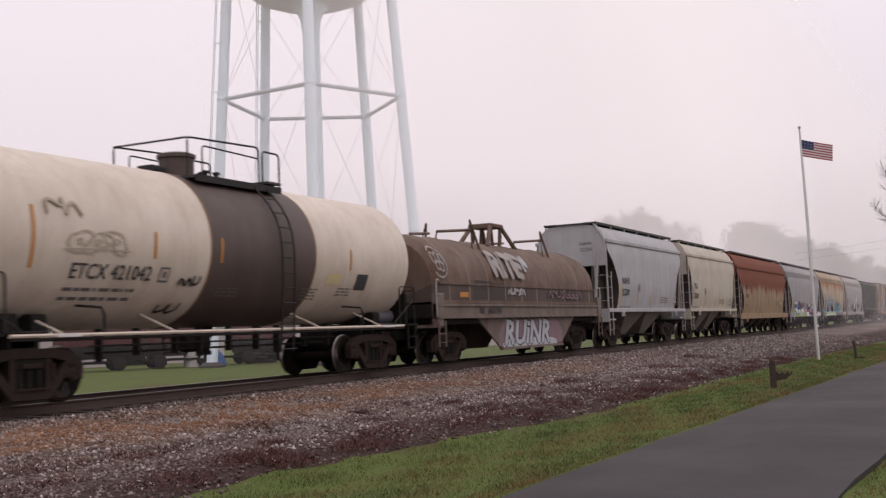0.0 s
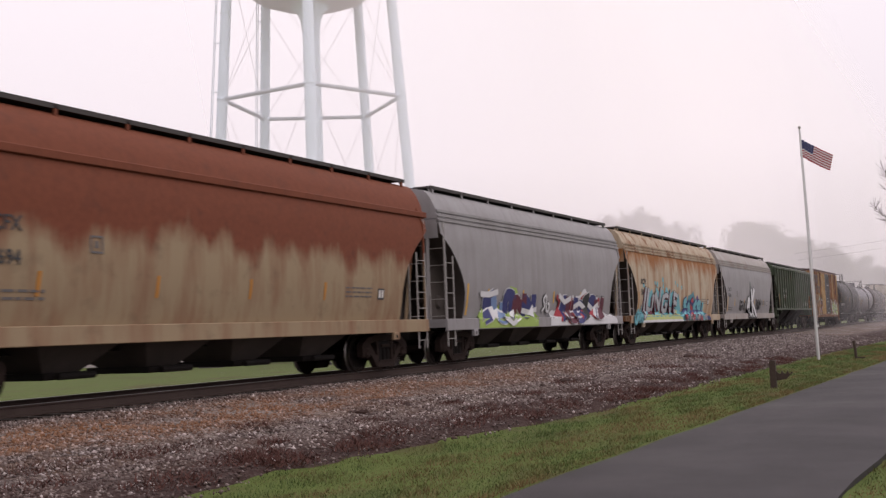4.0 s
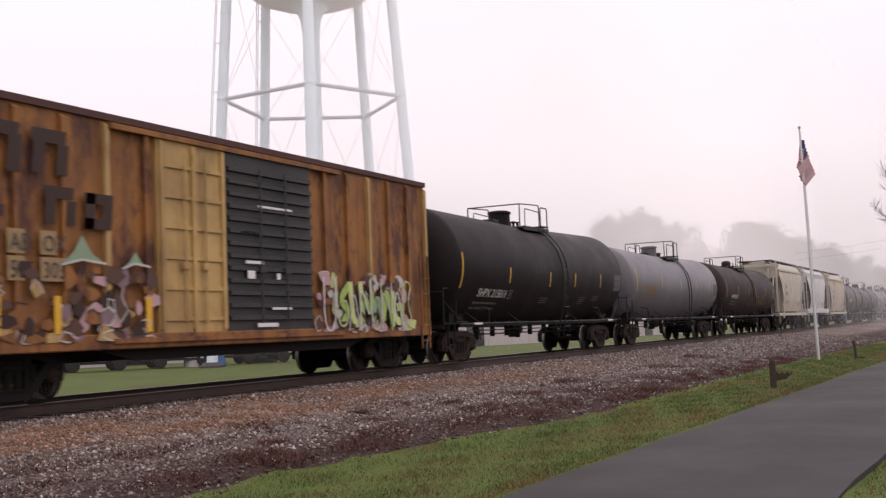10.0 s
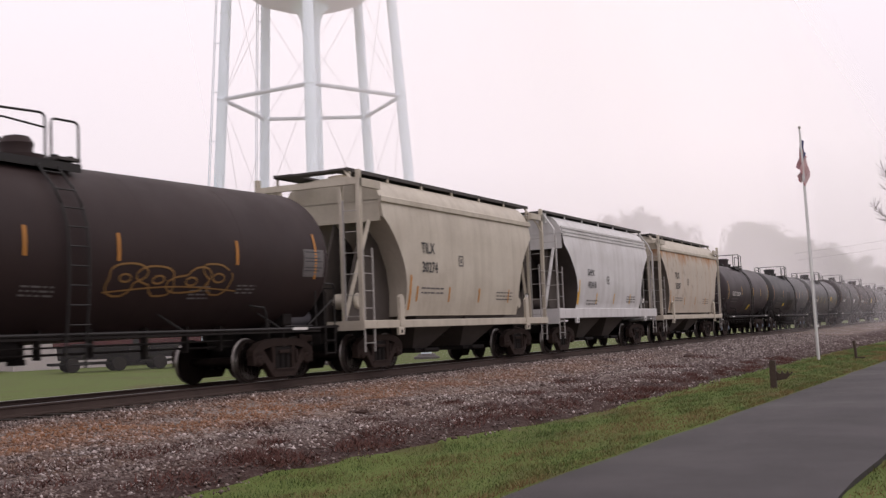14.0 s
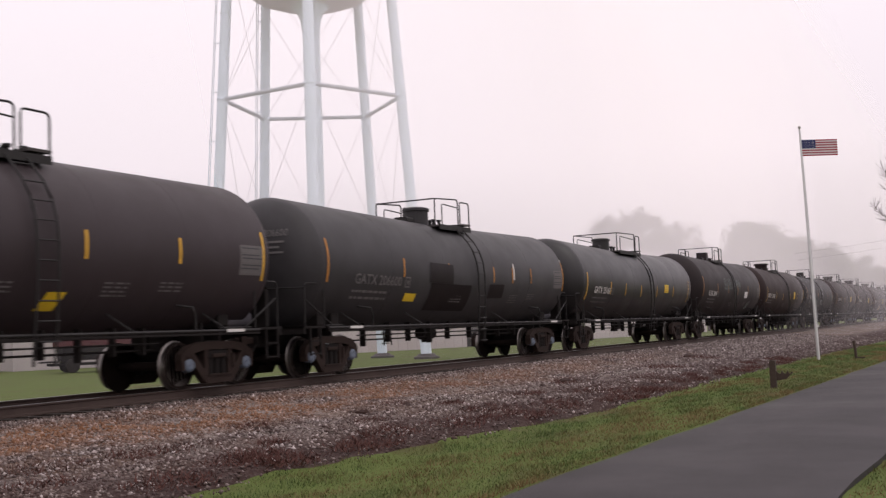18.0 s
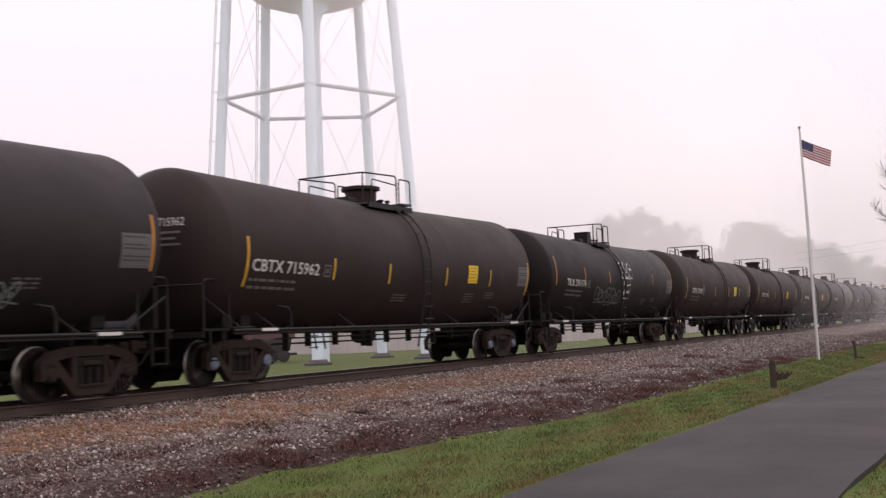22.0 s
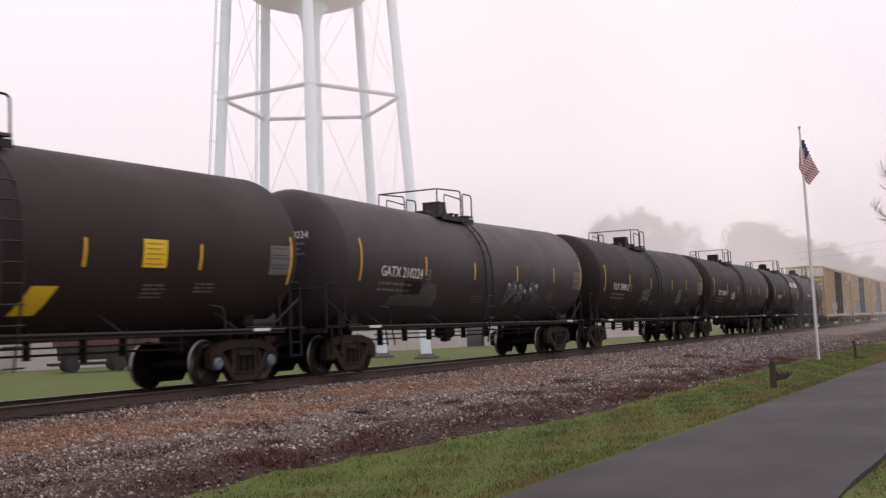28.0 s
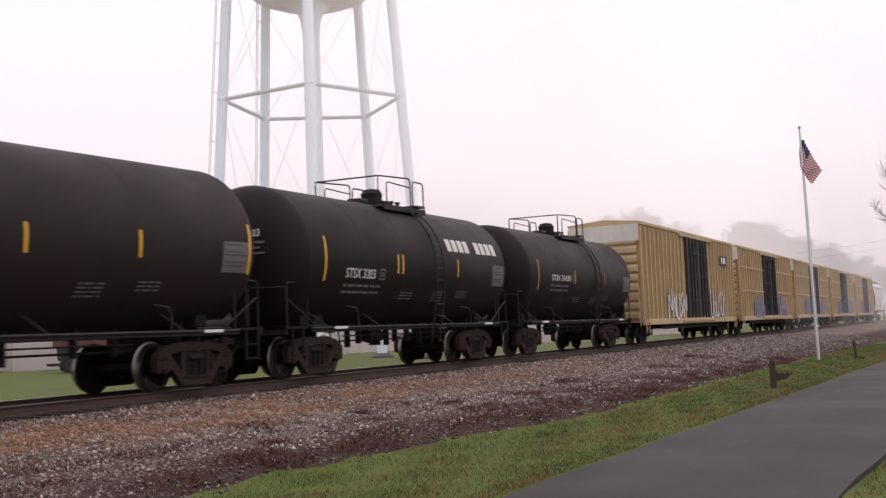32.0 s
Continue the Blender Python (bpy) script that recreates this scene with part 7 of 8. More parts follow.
for x, z, w, h in ((7.9, 3.55, 1.2, 0.07), (7.3, 3.02, 0.7, 0.05), (7.45, 2.42, 0.6, 0.06), (7.5, 2.12, 0.25, 0.16), (8.5, 2.12, 0.13, 0.13), (8.3, 1.5, 0.7, 0.05), (7.8, 1.15, 0.7, 0.08)):
    decal(pb, x, x + w, z, z + h, lambda zz: 1.68, "white_plate")
part("placard", pb, c, "white placards on the black door")

tank(10, "flat black tank car with yellow stripes", "tank_deep", "SHPX 215011", 0.33, "yellow", "round", 12)
c, sd = tank(11, "slate grey tank car with faint orange lettering", "tank_grey", "", 0.30, "yellow", "round", 13, mark_mat="orange_mark")
lg = Shape()
for k in range(9):
    if k != 4:
        decal(lg, 2.72 + 0.195 * k, 2.86 + 0.195 * k, 2.31, 2.55, sd, "orange_mark")
part("reporting_mark", lg, c, "faded orange lettering drawn as bars")
c, sd = tank(12, "brown-black tank car with amber stripes and white marks", "tank_brown", "ADMX 25435", 0.30, "amber", "ball", 14)
scrawl("graffito", c, 85, 9.5, 12.9, 1.80, 2.40, sd, "orange_mark", 0.035, 7, "orange looping scrawl")
hopper_car(*span(13), "cream pressure hopper car with framed ends", "hop_cream", z_top=4.25, z_low=1.35, z_sill=(1.05, 1.25), bays=2, mark=("TILX", "30274"), seed=15, mark_x=3.62, mark_z=3.0, mark_z2=2.49, mark_size=0.40, slope="hop_cream", top_in=1.7, low_in=2.85, cage=True, stripe="amber", stripes=(0.255, 0.40, 0.549, 0.714))
c, sd = hopper_car(*span(14), "white covered hopper car, scraped along its sill", "hop_white", mark=("SHPX", "432418"), bays=2, seed=16, mark_x=3.71, mark_z=2.76, mark_z2=2.30, mark_size=0.34, slope="slope_dark", ribs_top=True, z_sill=(1.2, 1.54))
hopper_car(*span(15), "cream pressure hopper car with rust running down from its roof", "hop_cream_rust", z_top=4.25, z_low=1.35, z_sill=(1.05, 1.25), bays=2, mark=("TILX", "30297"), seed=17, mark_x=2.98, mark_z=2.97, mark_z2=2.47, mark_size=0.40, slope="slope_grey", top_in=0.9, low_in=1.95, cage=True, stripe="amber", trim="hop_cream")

tank(16, "sooty black tank car with yellow stripes", "tank_greyblack", "GATX 220021", 0.34, "yellow", "round", 18, cap="blue", plates=(("yellow_plate", 7.6, 1.5, 0.4, 0.3, 0.4),))
tank(17, "grey-black tank car with patched panels and amber stripes", "tank_soot", "GATX 206600", 0.34, "amber", "round", 19, cap="blue", mark_mat="grey_mark", plates=(("tank_deep", 6.33, 2.27, 1.42, 0.53, 0), ("tank_deep", 6.44, 1.54, 2.51, 0.72, 0), ("tank_deep", 10.2, 1.89, 1.1, 0.41, 0), ("yellow_plate", 5.1, 1.75, 0.6, 0.2, 0), ("white_mark", 12.0, 2.45, 0.09, 0.5, 0)))
c, sd = tank(18, "glossy black tank car with yellow stripes and yellow placard", "tank_gloss", "GATX 35160", 0.35, "yellow", "round", 20, plates=(("yellow_plate", 11.95, 2.28, 0.66, 0.36, 0),))
pr = Shape()
for k in range(3):
    decal(pr, 12.02, 12.5 - 0.06 * (k % 2), 2.33 + 0.1 * k, 2.36 + 0.1 * k, sd, "amber", 0.018, rows=1)
part("placard_print", pr, c)
cut = Shape()
decal(cut, 9.75, 10.25, 2.75, 3.3, sd, "dark_mark", 0.012)
part("worn_patch", cut, c)
c, sd = tank(19, "black tank car with white chalk graffiti", "tank_black", "AZXX 20047", 0.36, "amber", "cone", 21, plates=(("white_plate", 11.3, 2.19, 0.85, 0.37, 0),))
scrawl("graffito", c, 71, 5.9, 7.75, 2.62, 3.30, sd, "g_dim", 0.034, 8, "thin white sprayed scrawl")
scrawl("graffito", c, 72, 8.4, 10.1, 2.75, 3.32, sd, "g_dim", 0.034, 8, "thin white sprayed scrawl")
scrawl("graffito", c, 73, 12.6, 13.15, 1.55, 1.95, sd, "g_grey", 0.035, 4)


def brown_tank(k, mark, seed, low=()):
    plates = (("yellow_plate", LEN[k] * 0.678, 2.27, 0.62, 0.50, 0),) + low
    car, side = tank(k, "brown-black tank car with yellow placard and stripes", "tank_brown", mark, 0.35, "yellow", "wide", seed, cap="blue", plates=plates)
    print_rows = Shape()
    for i in range(5):
        decal(print_rows, LEN[k] * 0.678 + 0.06, LEN[k] * 0.678 + 0.54 - 0.08 * (i % 2), 2.32 + 0.09 * i, 2.345 + 0.09 * i, side, "amber", 0.018, rows=1)
    part("placard_print", print_rows, car)
    return car, side


brown_tank(20, "CBTX 715962", 22)
c, sd = tank(21, "flat black tank car with white outline graffiti", "tank_deep", "TILX 291174", 0.34, "amber", "cone", 23)
lettered("graffito", c, "DOG", 8.85, 10.25, 2.88, 3.36, sd, "tank_deep", "g_white", 0.035, 0.05, 0.08, 0.05, None, "white outlined letters")
lettered("graffito", c, "E", 9.2, 9.85, 2.10, 2.74, sd, "tank_deep", "g_white", 0.04, 0.06, 0.06, 0.0, None, "white outlined letter")
scrawl("graffito", c, 76, 5.75, 8.6, 1.74, 2.40, sd, "g_dim", 0.04, 8, "grey outlined graffito")
brown_tank(22, "CBTX 715917", 24)
brown_tank(23, "CBTX 715946", 25)
brown_tank(24, "CBTX 716042", 26, (("yellow_plate", LEN[24] * 0.535, 1.48, 0.55, 0.46, 0.45),))
c, sd = tank(25, "sooty grey tank car with pale scrubbed patches and green graffiti", "tank_greyblack", "GATX 210224", 0.36, "yellow", "cone", 27)
pt, rng = Shape(), random.Random(25)
cloud(pt, rng, 3.4, 5.0, 1.62, 2.22, sd, "patch_grey", 0.006, 0.5)
cloud(pt, rng, 4.7, 5.9, 1.62, 2.45, sd, "patch_grey", 0.008, 0.5)
part("scrubbed_patch", pt, c, "pale grey patch where paint was scrubbed")
pt = Shape()
decal(pt, 3.9, 4.85, 1.90, 2.24, sd, "tank_deep", 0.010)
part("repaint_patch", pt, c)
bubbles("graffito", c, 78, 10.3, 12.9, 1.75, 2.4, sd, 6, ("tank_soot", "patch_grey", "tank_soot"), "g_dim", None, "faded green bubble graffito")
c, sd = tank(26, "black tank car with a rust film along its top", "tank_rustblack", "TILX 290812", 0.35, "yellow", "cone", 28)
scrawl("graffito", c, 79, 6.65, 7.65, 1.80, 2.42, sd, "g_grey", 0.036, 5, "grey looping sprayed tag")
scrawl("graffito", c, 80, 12.35, 12.95, 1.80, 2.42, sd, "g_grey", 0.034, 4, "grey looping sprayed tag")
c, sd = tank(27, "black tank car with a white scrawl and yellow stripes", "tank_rustblack", "TILX 290810", 0.35, "yellow", "cone", 29)
scrawl("graffito", c, 81, 6.05, 6.75, 2.08, 2.50, sd, "g_white", 0.032, 4, "white looping sprayed tag")
c, sd = tank(28, "short black tank car with a white emblem band", "tank_deep", "STSX 3203", 0.32, "yellow", "ball", 30)
lg = Shape()
for k in range(9):
    if k not in (4,):
        decal(lg, 7.95 + 0.37 * k, 8.23 + 0.37 * k, 3.1, 3.44, sd, "white_mark")
part("painted_emblem", lg, c, "white lettered company mark drawn as bars")
tank(29, "short black tank car with amber stripes", "tank_deep", "STSX 31420", 0.28, "amber", "ball", 31)
for k in range(30, 35):
    c, sd = boxcar(*span(k), "tall golden yellow boxcar with dark double doors", "box_yellow", "box_black", "box_black", (8.4, 12.6), 5.28, 0.95, "box_yellow", 32 + k, True, 0.85)
    graffito("graffito", c, 90 + k, 4.6, 7.9, 1.0, 2.5, sd, 5, "g_white" if k == 30 else "g_blue", "g_mauve" if k == 30 else "g_purple", None, 0.125, "sprayed graffito")
    graffito("graffito", c, 130 + k, 12.9, 16.4, 1.0, 2.6, sd, 6, ("g_white", "g_chalk") if k == 30 else ("g_blue", "g_pink"), "g_brown" if k == 30 else "g_blue", None, 0.125, "sprayed graffito")
    if k > 30:
        st = Shape()
        for z in (2.6, 4.0):
            for x0, x1 in ((1.2, 8.2), (12.8, 18.6)):
                st.box(x0, x1, -1.66, -1.64, z, z + 0.05, "box_strap")
        part("side_strap", st, c)
    else:
        lg = Shape()
        decal(lg, 15.6, 17.3, 3.9, 4.4, sd, "g_black", 0.03)
        decal(lg, 15.9, 16.2, 4.0, 4.32, sd, "g_white", 0.04)
        decal(lg, 16.4, 16.9, 4.0, 4.32, sd, "g_white", 0.04)
        part("painted_emblem", lg, c, "black emblem with white shapes")
hopper_car(*span(35), "white covered hopper car at the visible end of the train", "hop_white", bays=2, seed=40)


FRAME_PARTS = ("truck", "stub_sill", "coupler", "side_rail", "step", "grab_rail", "brake", "air_res", "saddle", "reflector_tab", "valve_box")


def slope_shells():
    """Tips the two halves of each long tank shell, and all that is fixed to it, a little down towards the middle."""
    for car, mid in SLOPED:
        for piece in [p for p in car.children_recursive if not p.name.startswith(FRAME_PARTS) and not p.parent.name.startswith("truck")]:
            co = np.empty(3 * len(piece.data.vertices), np.float32)
            piece.data.vertices.foreach_get("co", co)
            co = co.reshape(-1, 3)
            co[:, 2] += 0.05 - 0.12 * (1 - np.abs(co[:, 0] - mid) / mid)
            piece.data.vertices.foreach_set("co", co.ravel())
            piece.data.update()


slope_shells()


# ---- water tower ----
def water_tower():
    dist, ground_r, batter = 70.0, 6.87, 0.063
    cx, cy = 0.8388 * dist * 1.004, 0.5443 * dist * 1.004
    tw = thing("water_tower", pose(cx, cy, 0), "pale blue-white water tower on five battered legs", "water tower")
    z_ring, z_bowl = 16.52, 22.85
    a0 = math.atan2(-cy, -cx) - radians(1.5)
    left = Vector((-cy, cx, 0)).normalized()

    def leg(k, z):
        r, a = ground_r - batter * z, a0 + 2 * math.pi * k / 5
        return Vector((r * math.cos(a), r * math.sin(a), z))

    for k in range(5):
        s = Shape()
        s.tube([leg(k, 0.3), leg(k, 27.5)], 0.335, "tower", 20, 0.32)
        for z in (8.0, z_ring, 22.0):
            p = leg(k, z)
            s.lathe([(0.32, z - 0.05), (0.36, z - 0.03), (0.36, z + 0.03), (0.32, z + 0.05)], (p.x, p.y, 0), "z", "tower", 20, True)
        part("leg", s, tw)
        ft = Shape()
        p = leg(k, 0)
        ft.lathe([(0.8, -0.1), (0.8, 0.12), (0.60, 0.20), (0.5, 0.32)], (p.x, p.y, 0), "z", "grating", 16)
        part("footing", ft, tw)
        g = Shape()
        p, q = leg(k, z_ring), leg(k + 1, z_ring)
        g.tube([p, q], 0.125, "tower_strut", 10)
        part("ring_strut", g, tw)
        for za, zb in ((0.6, z_ring), (z_ring, 26.0)):
            for i, j in ((k, k + 1), (k + 1, k)):
                r = Shape()
                r.tube([leg(i, za), leg(j, zb)], 0.014, "tower_rod", 5)
                part("tie_rod", r, tw)
    for k, reach in ((4, 0.62), (3, 0.56)):
        ld = Shape()
        out, off = left.cross(Vector((0, 0, 1))), left * reach
        for e in (-0.20, 0.20):
            d = left * e * 0.35 + out * e
            ld.tube([leg(k, 0.6) + off + d, leg(k, 27.0) + off + d], 0.030, "tower", 5)
        for i in range(66):
            p = leg(k, 0.9 + 0.4 * i) + off
            ld.tube([p - left * 0.07 - out * 0.2, p + left * 0.07 + out * 0.2], 0.016, "tower", 4)
        for i in range(9):
            p = leg(k, 1.5 + 3.1 * i)
            ld.tube([p, p + off], 0.035, "tower", 4)
        part("ladder", ld, tw)
    rs = Shape()
    rs.lathe([(0.55, 0.0), (0.55, z_bowl - 1.7), (0.66, z_bowl - 0.9), (0.95, z_bowl - 0.25), (1.3, z_bowl + 0.02)], (0, 0, 0), "z", "tower", 24)
    part("riser", rs, tw)
    bw = Shape()
    bw.lathe([(0.6, z_bowl - 0.03), (1.3, z_bowl), (2.4, z_bowl + 0.18), (3.6, z_bowl + 0.62), (4.6, z_bowl + 1.35), (5.3, z_bowl + 2.3), (5.7, z_bowl + 3.4), (5.8, z_bowl + 4.2), (5.8, z_bowl + 8.0), (5.4, z_bowl + 9.6), (4.0, z_bowl + 11.0), (2.0, z_bowl + 11.8), (0.1, z_bowl + 12.0)], (0, 0, 0), "z", "tower_bowl", 56)
    part("bowl", bw, tw)
    bc = Shape()
    bc.lathe([(5.8, z_bowl + 3.9), (6.6, z_bowl + 3.9), (6.6, z_bowl + 4.0), (5.8, z_bowl + 4.0)], (0, 0, 0), "z", "tower", 40, True)
    part("balcony", bc, tw)
    return tw


water_tower()


# ---- flagpole and flag ----
POLE = Vector((44.49, 6.23, 0.0))
POLE_TOP = Vector((44.47, 6.40, 8.98))
fp = thing("flagpole", pose(*POLE), "slender white flagpole with a small ball, in the grass", "flagpole")
s = Shape()
s.tube([(0, 0, -0.1), tuple(POLE_TOP - POLE)], 0.062, "pole", 14, 0.038)
part("pole", s, fp)
s = Shape()
s.lathe([(0.02, 0.0), (0.05, 0.03), (0.065, 0.075), (0.05, 0.12), (0.01, 0.145)], tuple(POLE_TOP - POLE), "z", "gold", 14)
part("ball_finial", s, fp)
s = Shape()
s.tube([tuple((POLE_TOP - POLE) * 0.98 + Vector((0.05, -0.03, 0))), (0.06, -0.05, 1.3)], 0.008, "tower_rod", 4)
s.box(0.02, 0.10, -0.08, 0.0, 1.25, 1.35, "pole")
part("halyard", s, fp)


def flag_materials():
    for key, col in (("flag_red", (0.30, 0.022, 0.04)), ("flag_white", (0.62, 0.60, 0.61)), ("flag_blue", (0.03, 0.035, 0.11))):
        M[key] = plain(key.replace("_", " ") + " cloth", col, 0.85, 0, 0.1, 20, 0)


flag_materials()
FLAG_H, PANEL, PANELS = 0.64, 0.145, 10
flag = thing("flag", pose(*(POLE_TOP + Vector((0.0, 0.0, -0.42)))), "red, white and blue striped flag on a white pole", "flag")
FLAG_PANELS = []
for i in range(PANELS):
    s = Shape()
    for k in range(13):
        z1, z0 = -FLAG_H * k / 13, -FLAG_H * (k + 1) / 13
        mat = "flag_blue" if i < 4 and k < 7 else ("flag_red" if k % 2 == 0 else "flag_white")
        vs = [(x, (0.004 + 0.002 * (i % 2)) * sg, z) for sg in (-1, 1) for x in (0.0, PANEL * 1.2) for z in (z0, z1)]
        s.add(vs, [(0, 1, 3, 2), (4, 6, 7, 5), (0, 2, 6, 4), (1, 5, 7, 3)], mat)
    if i < 4:
        for r in range(5):
            for q in range(1 + r % 2):
                x, z = 0.065 - 0.03 * (r % 2) + 0.06 * q, -0.04 - 0.068 * r
                for y in (-0.009, 0.009):
                    s.add([(x - 0.014, y, z), (x, y, z - 0.014), (x + 0.014, y, z), (x, y, z + 0.014)], [(0, 1, 2, 3)], "flag_white")
    FLAG_PANELS.append(part("cloth_panel", s, flag))


# ---- morning mist: haze painted on see-through sheets across the line, each farther one thicker ----
def mist_material(name, cover, height, near):
    m, n, l, b = material(name)
    both = n.new("ShaderNodeBsdfDiffuse")
    both.inputs["Color"].default_value = (0.98, 0.94, 0.96, 1)
    clear, mx = n.new("ShaderNodeBsdfTransparent"), n.new("ShaderNodeMixShader")
    co, sep = n.new("ShaderNodeTexCoord"), n.new("ShaderNodeSeparateXYZ")
    l.new(co.outputs["Object"], sep.inputs[0])
    fades = []
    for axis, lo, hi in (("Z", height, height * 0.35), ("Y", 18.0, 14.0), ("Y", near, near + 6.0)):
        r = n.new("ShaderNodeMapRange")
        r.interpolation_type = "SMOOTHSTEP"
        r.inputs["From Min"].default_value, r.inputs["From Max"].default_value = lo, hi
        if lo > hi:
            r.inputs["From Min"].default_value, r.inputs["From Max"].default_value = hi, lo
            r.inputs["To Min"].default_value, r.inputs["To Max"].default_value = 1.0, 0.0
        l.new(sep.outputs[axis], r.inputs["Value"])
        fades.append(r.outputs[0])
    f = fades[0]
    for g in fades[1:]:
        k = n.new("ShaderNodeMath")
        k.operation = "MULTIPLY"
        l.new(f, k.inputs[0])
        l.new(g, k.inputs[1])
        f = k.outputs[0]
    soft = n.new("ShaderNodeMath")
    soft.operation = "MULTIPLY"
    soft.inputs[1].default_value = cover
    l.new(f, soft.inputs[0])
    l.new(soft.outputs[0], mx.inputs["Fac"])
    l.new(clear.outputs[0], mx.inputs[1])
    l.new(both.outputs[0], mx.inputs[2])
    l.new(mx.outputs[0], n["Material Output"].inputs["Surface"])
    return m


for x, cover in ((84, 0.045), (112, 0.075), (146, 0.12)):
    M["mist"] = mist_material("mist veil, haze on a sheet", cover, 0.20 * x, -22.0)
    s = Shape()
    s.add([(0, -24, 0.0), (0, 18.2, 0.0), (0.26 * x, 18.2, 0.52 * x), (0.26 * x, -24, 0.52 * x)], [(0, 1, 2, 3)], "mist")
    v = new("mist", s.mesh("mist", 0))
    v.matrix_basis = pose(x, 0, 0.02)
    tagged(v, "see-through white sheet painting morning mist over the field", "mist", kind="stuff")


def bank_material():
    """Haze over the yard, painted on a sheet along the track's far side: denser down the line to x = 72, thinner from
    85 and near the ground.
    """
    m, n, l, b = material("mist bank, painted haze")
    # Front and back scattering are added up, brightening the sheet towards the sky's tone.
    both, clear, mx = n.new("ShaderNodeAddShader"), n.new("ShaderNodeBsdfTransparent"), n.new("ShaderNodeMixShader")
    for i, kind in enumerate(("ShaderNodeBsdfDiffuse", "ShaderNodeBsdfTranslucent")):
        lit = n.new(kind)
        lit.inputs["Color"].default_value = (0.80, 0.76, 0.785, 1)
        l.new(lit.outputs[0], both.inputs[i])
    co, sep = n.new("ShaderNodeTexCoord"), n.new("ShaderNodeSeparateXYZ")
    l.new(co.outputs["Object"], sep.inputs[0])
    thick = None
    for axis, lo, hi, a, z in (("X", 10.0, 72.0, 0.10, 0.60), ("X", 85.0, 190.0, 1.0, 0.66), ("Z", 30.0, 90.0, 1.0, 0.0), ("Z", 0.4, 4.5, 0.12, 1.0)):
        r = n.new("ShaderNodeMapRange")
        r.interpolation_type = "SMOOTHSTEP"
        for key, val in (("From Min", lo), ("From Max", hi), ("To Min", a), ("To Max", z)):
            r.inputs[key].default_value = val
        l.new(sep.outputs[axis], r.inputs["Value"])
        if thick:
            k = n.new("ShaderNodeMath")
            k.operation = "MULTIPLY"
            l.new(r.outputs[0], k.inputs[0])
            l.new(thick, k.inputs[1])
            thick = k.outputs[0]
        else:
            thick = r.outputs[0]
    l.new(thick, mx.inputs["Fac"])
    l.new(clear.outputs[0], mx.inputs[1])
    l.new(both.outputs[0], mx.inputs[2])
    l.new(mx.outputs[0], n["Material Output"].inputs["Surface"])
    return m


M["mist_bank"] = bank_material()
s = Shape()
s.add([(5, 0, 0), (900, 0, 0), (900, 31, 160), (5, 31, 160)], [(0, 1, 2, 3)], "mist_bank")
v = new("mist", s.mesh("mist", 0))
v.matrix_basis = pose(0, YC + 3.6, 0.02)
tagged(v, "see-through white sheet painting morning mist along the far side of the track", "mist", kind="stuff")


# ---- posts, trees, wires and what stands beyond the track ----
gp = thing("marker_post", pose(27.2, 4.87, 0), "short weathered wooden post with a broken notched board", "post")
s = Shape()
s.prism_x([(-0.07, -0.05), (0.07, -0.05), (0.07, 0.62), (0.05, 0.68), (-0.06, 0.66), (-0.07, 0.60)], -0.07, 0.07, "wood_old")
part("post", s, gp)
s = Shape()
s.prism_x([(-0.07, 0.18), (-0.30, 0.22), (-0.46, 0.38), (-0.42, 0.39), (-0.40, 0.34), (-0.36, 0.36), (-0.34, 0.42), (-0.29, 0.34), (-0.24, 0.36), (-0.21, 0.42), (-0.17, 0.34), (-0.12, 0.36), (-0.07, 0.42)], -0.02, 0.02, "wood_old")
part("notched_board", s, gp)
gp = thing("stake", pose(45.0, 4.92, 0), "thin leaning wooden stake in the grass", "stake")
s = Shape()
s.tube([(0, 0, -0.05), (0.0, 0.02, 0.35), (0.0, 0.06, 0.68)], 0.055, "wood_old", 6)
part("stake_stem", s, gp)
s = Shape()
s.tube([(0, -0.02, 0.04), (0.02, -0.32, 0.03)], 0.03, "wood_old", 5)
part("fallen_piece", s, gp)

# cut tie ends and dark clods lying on the ballast
CLODS = [(10.2, 12.3, 0.5, 20), (13.6, 9.9, 0.35, -30), (16.5, 10.0, 0.6, 70), (18.2, 9.9, 0.55, 15), (22.0, 9.2, 0.75, -25), (26.3, 9.75, 0.95, 8), (40.9, 10.4, 1.5, 5), (7.6, 12.6, 0.16, 40), (12.2, 9.5, 0.3, 60), (24.2, 9.6, 0.4, 20)]
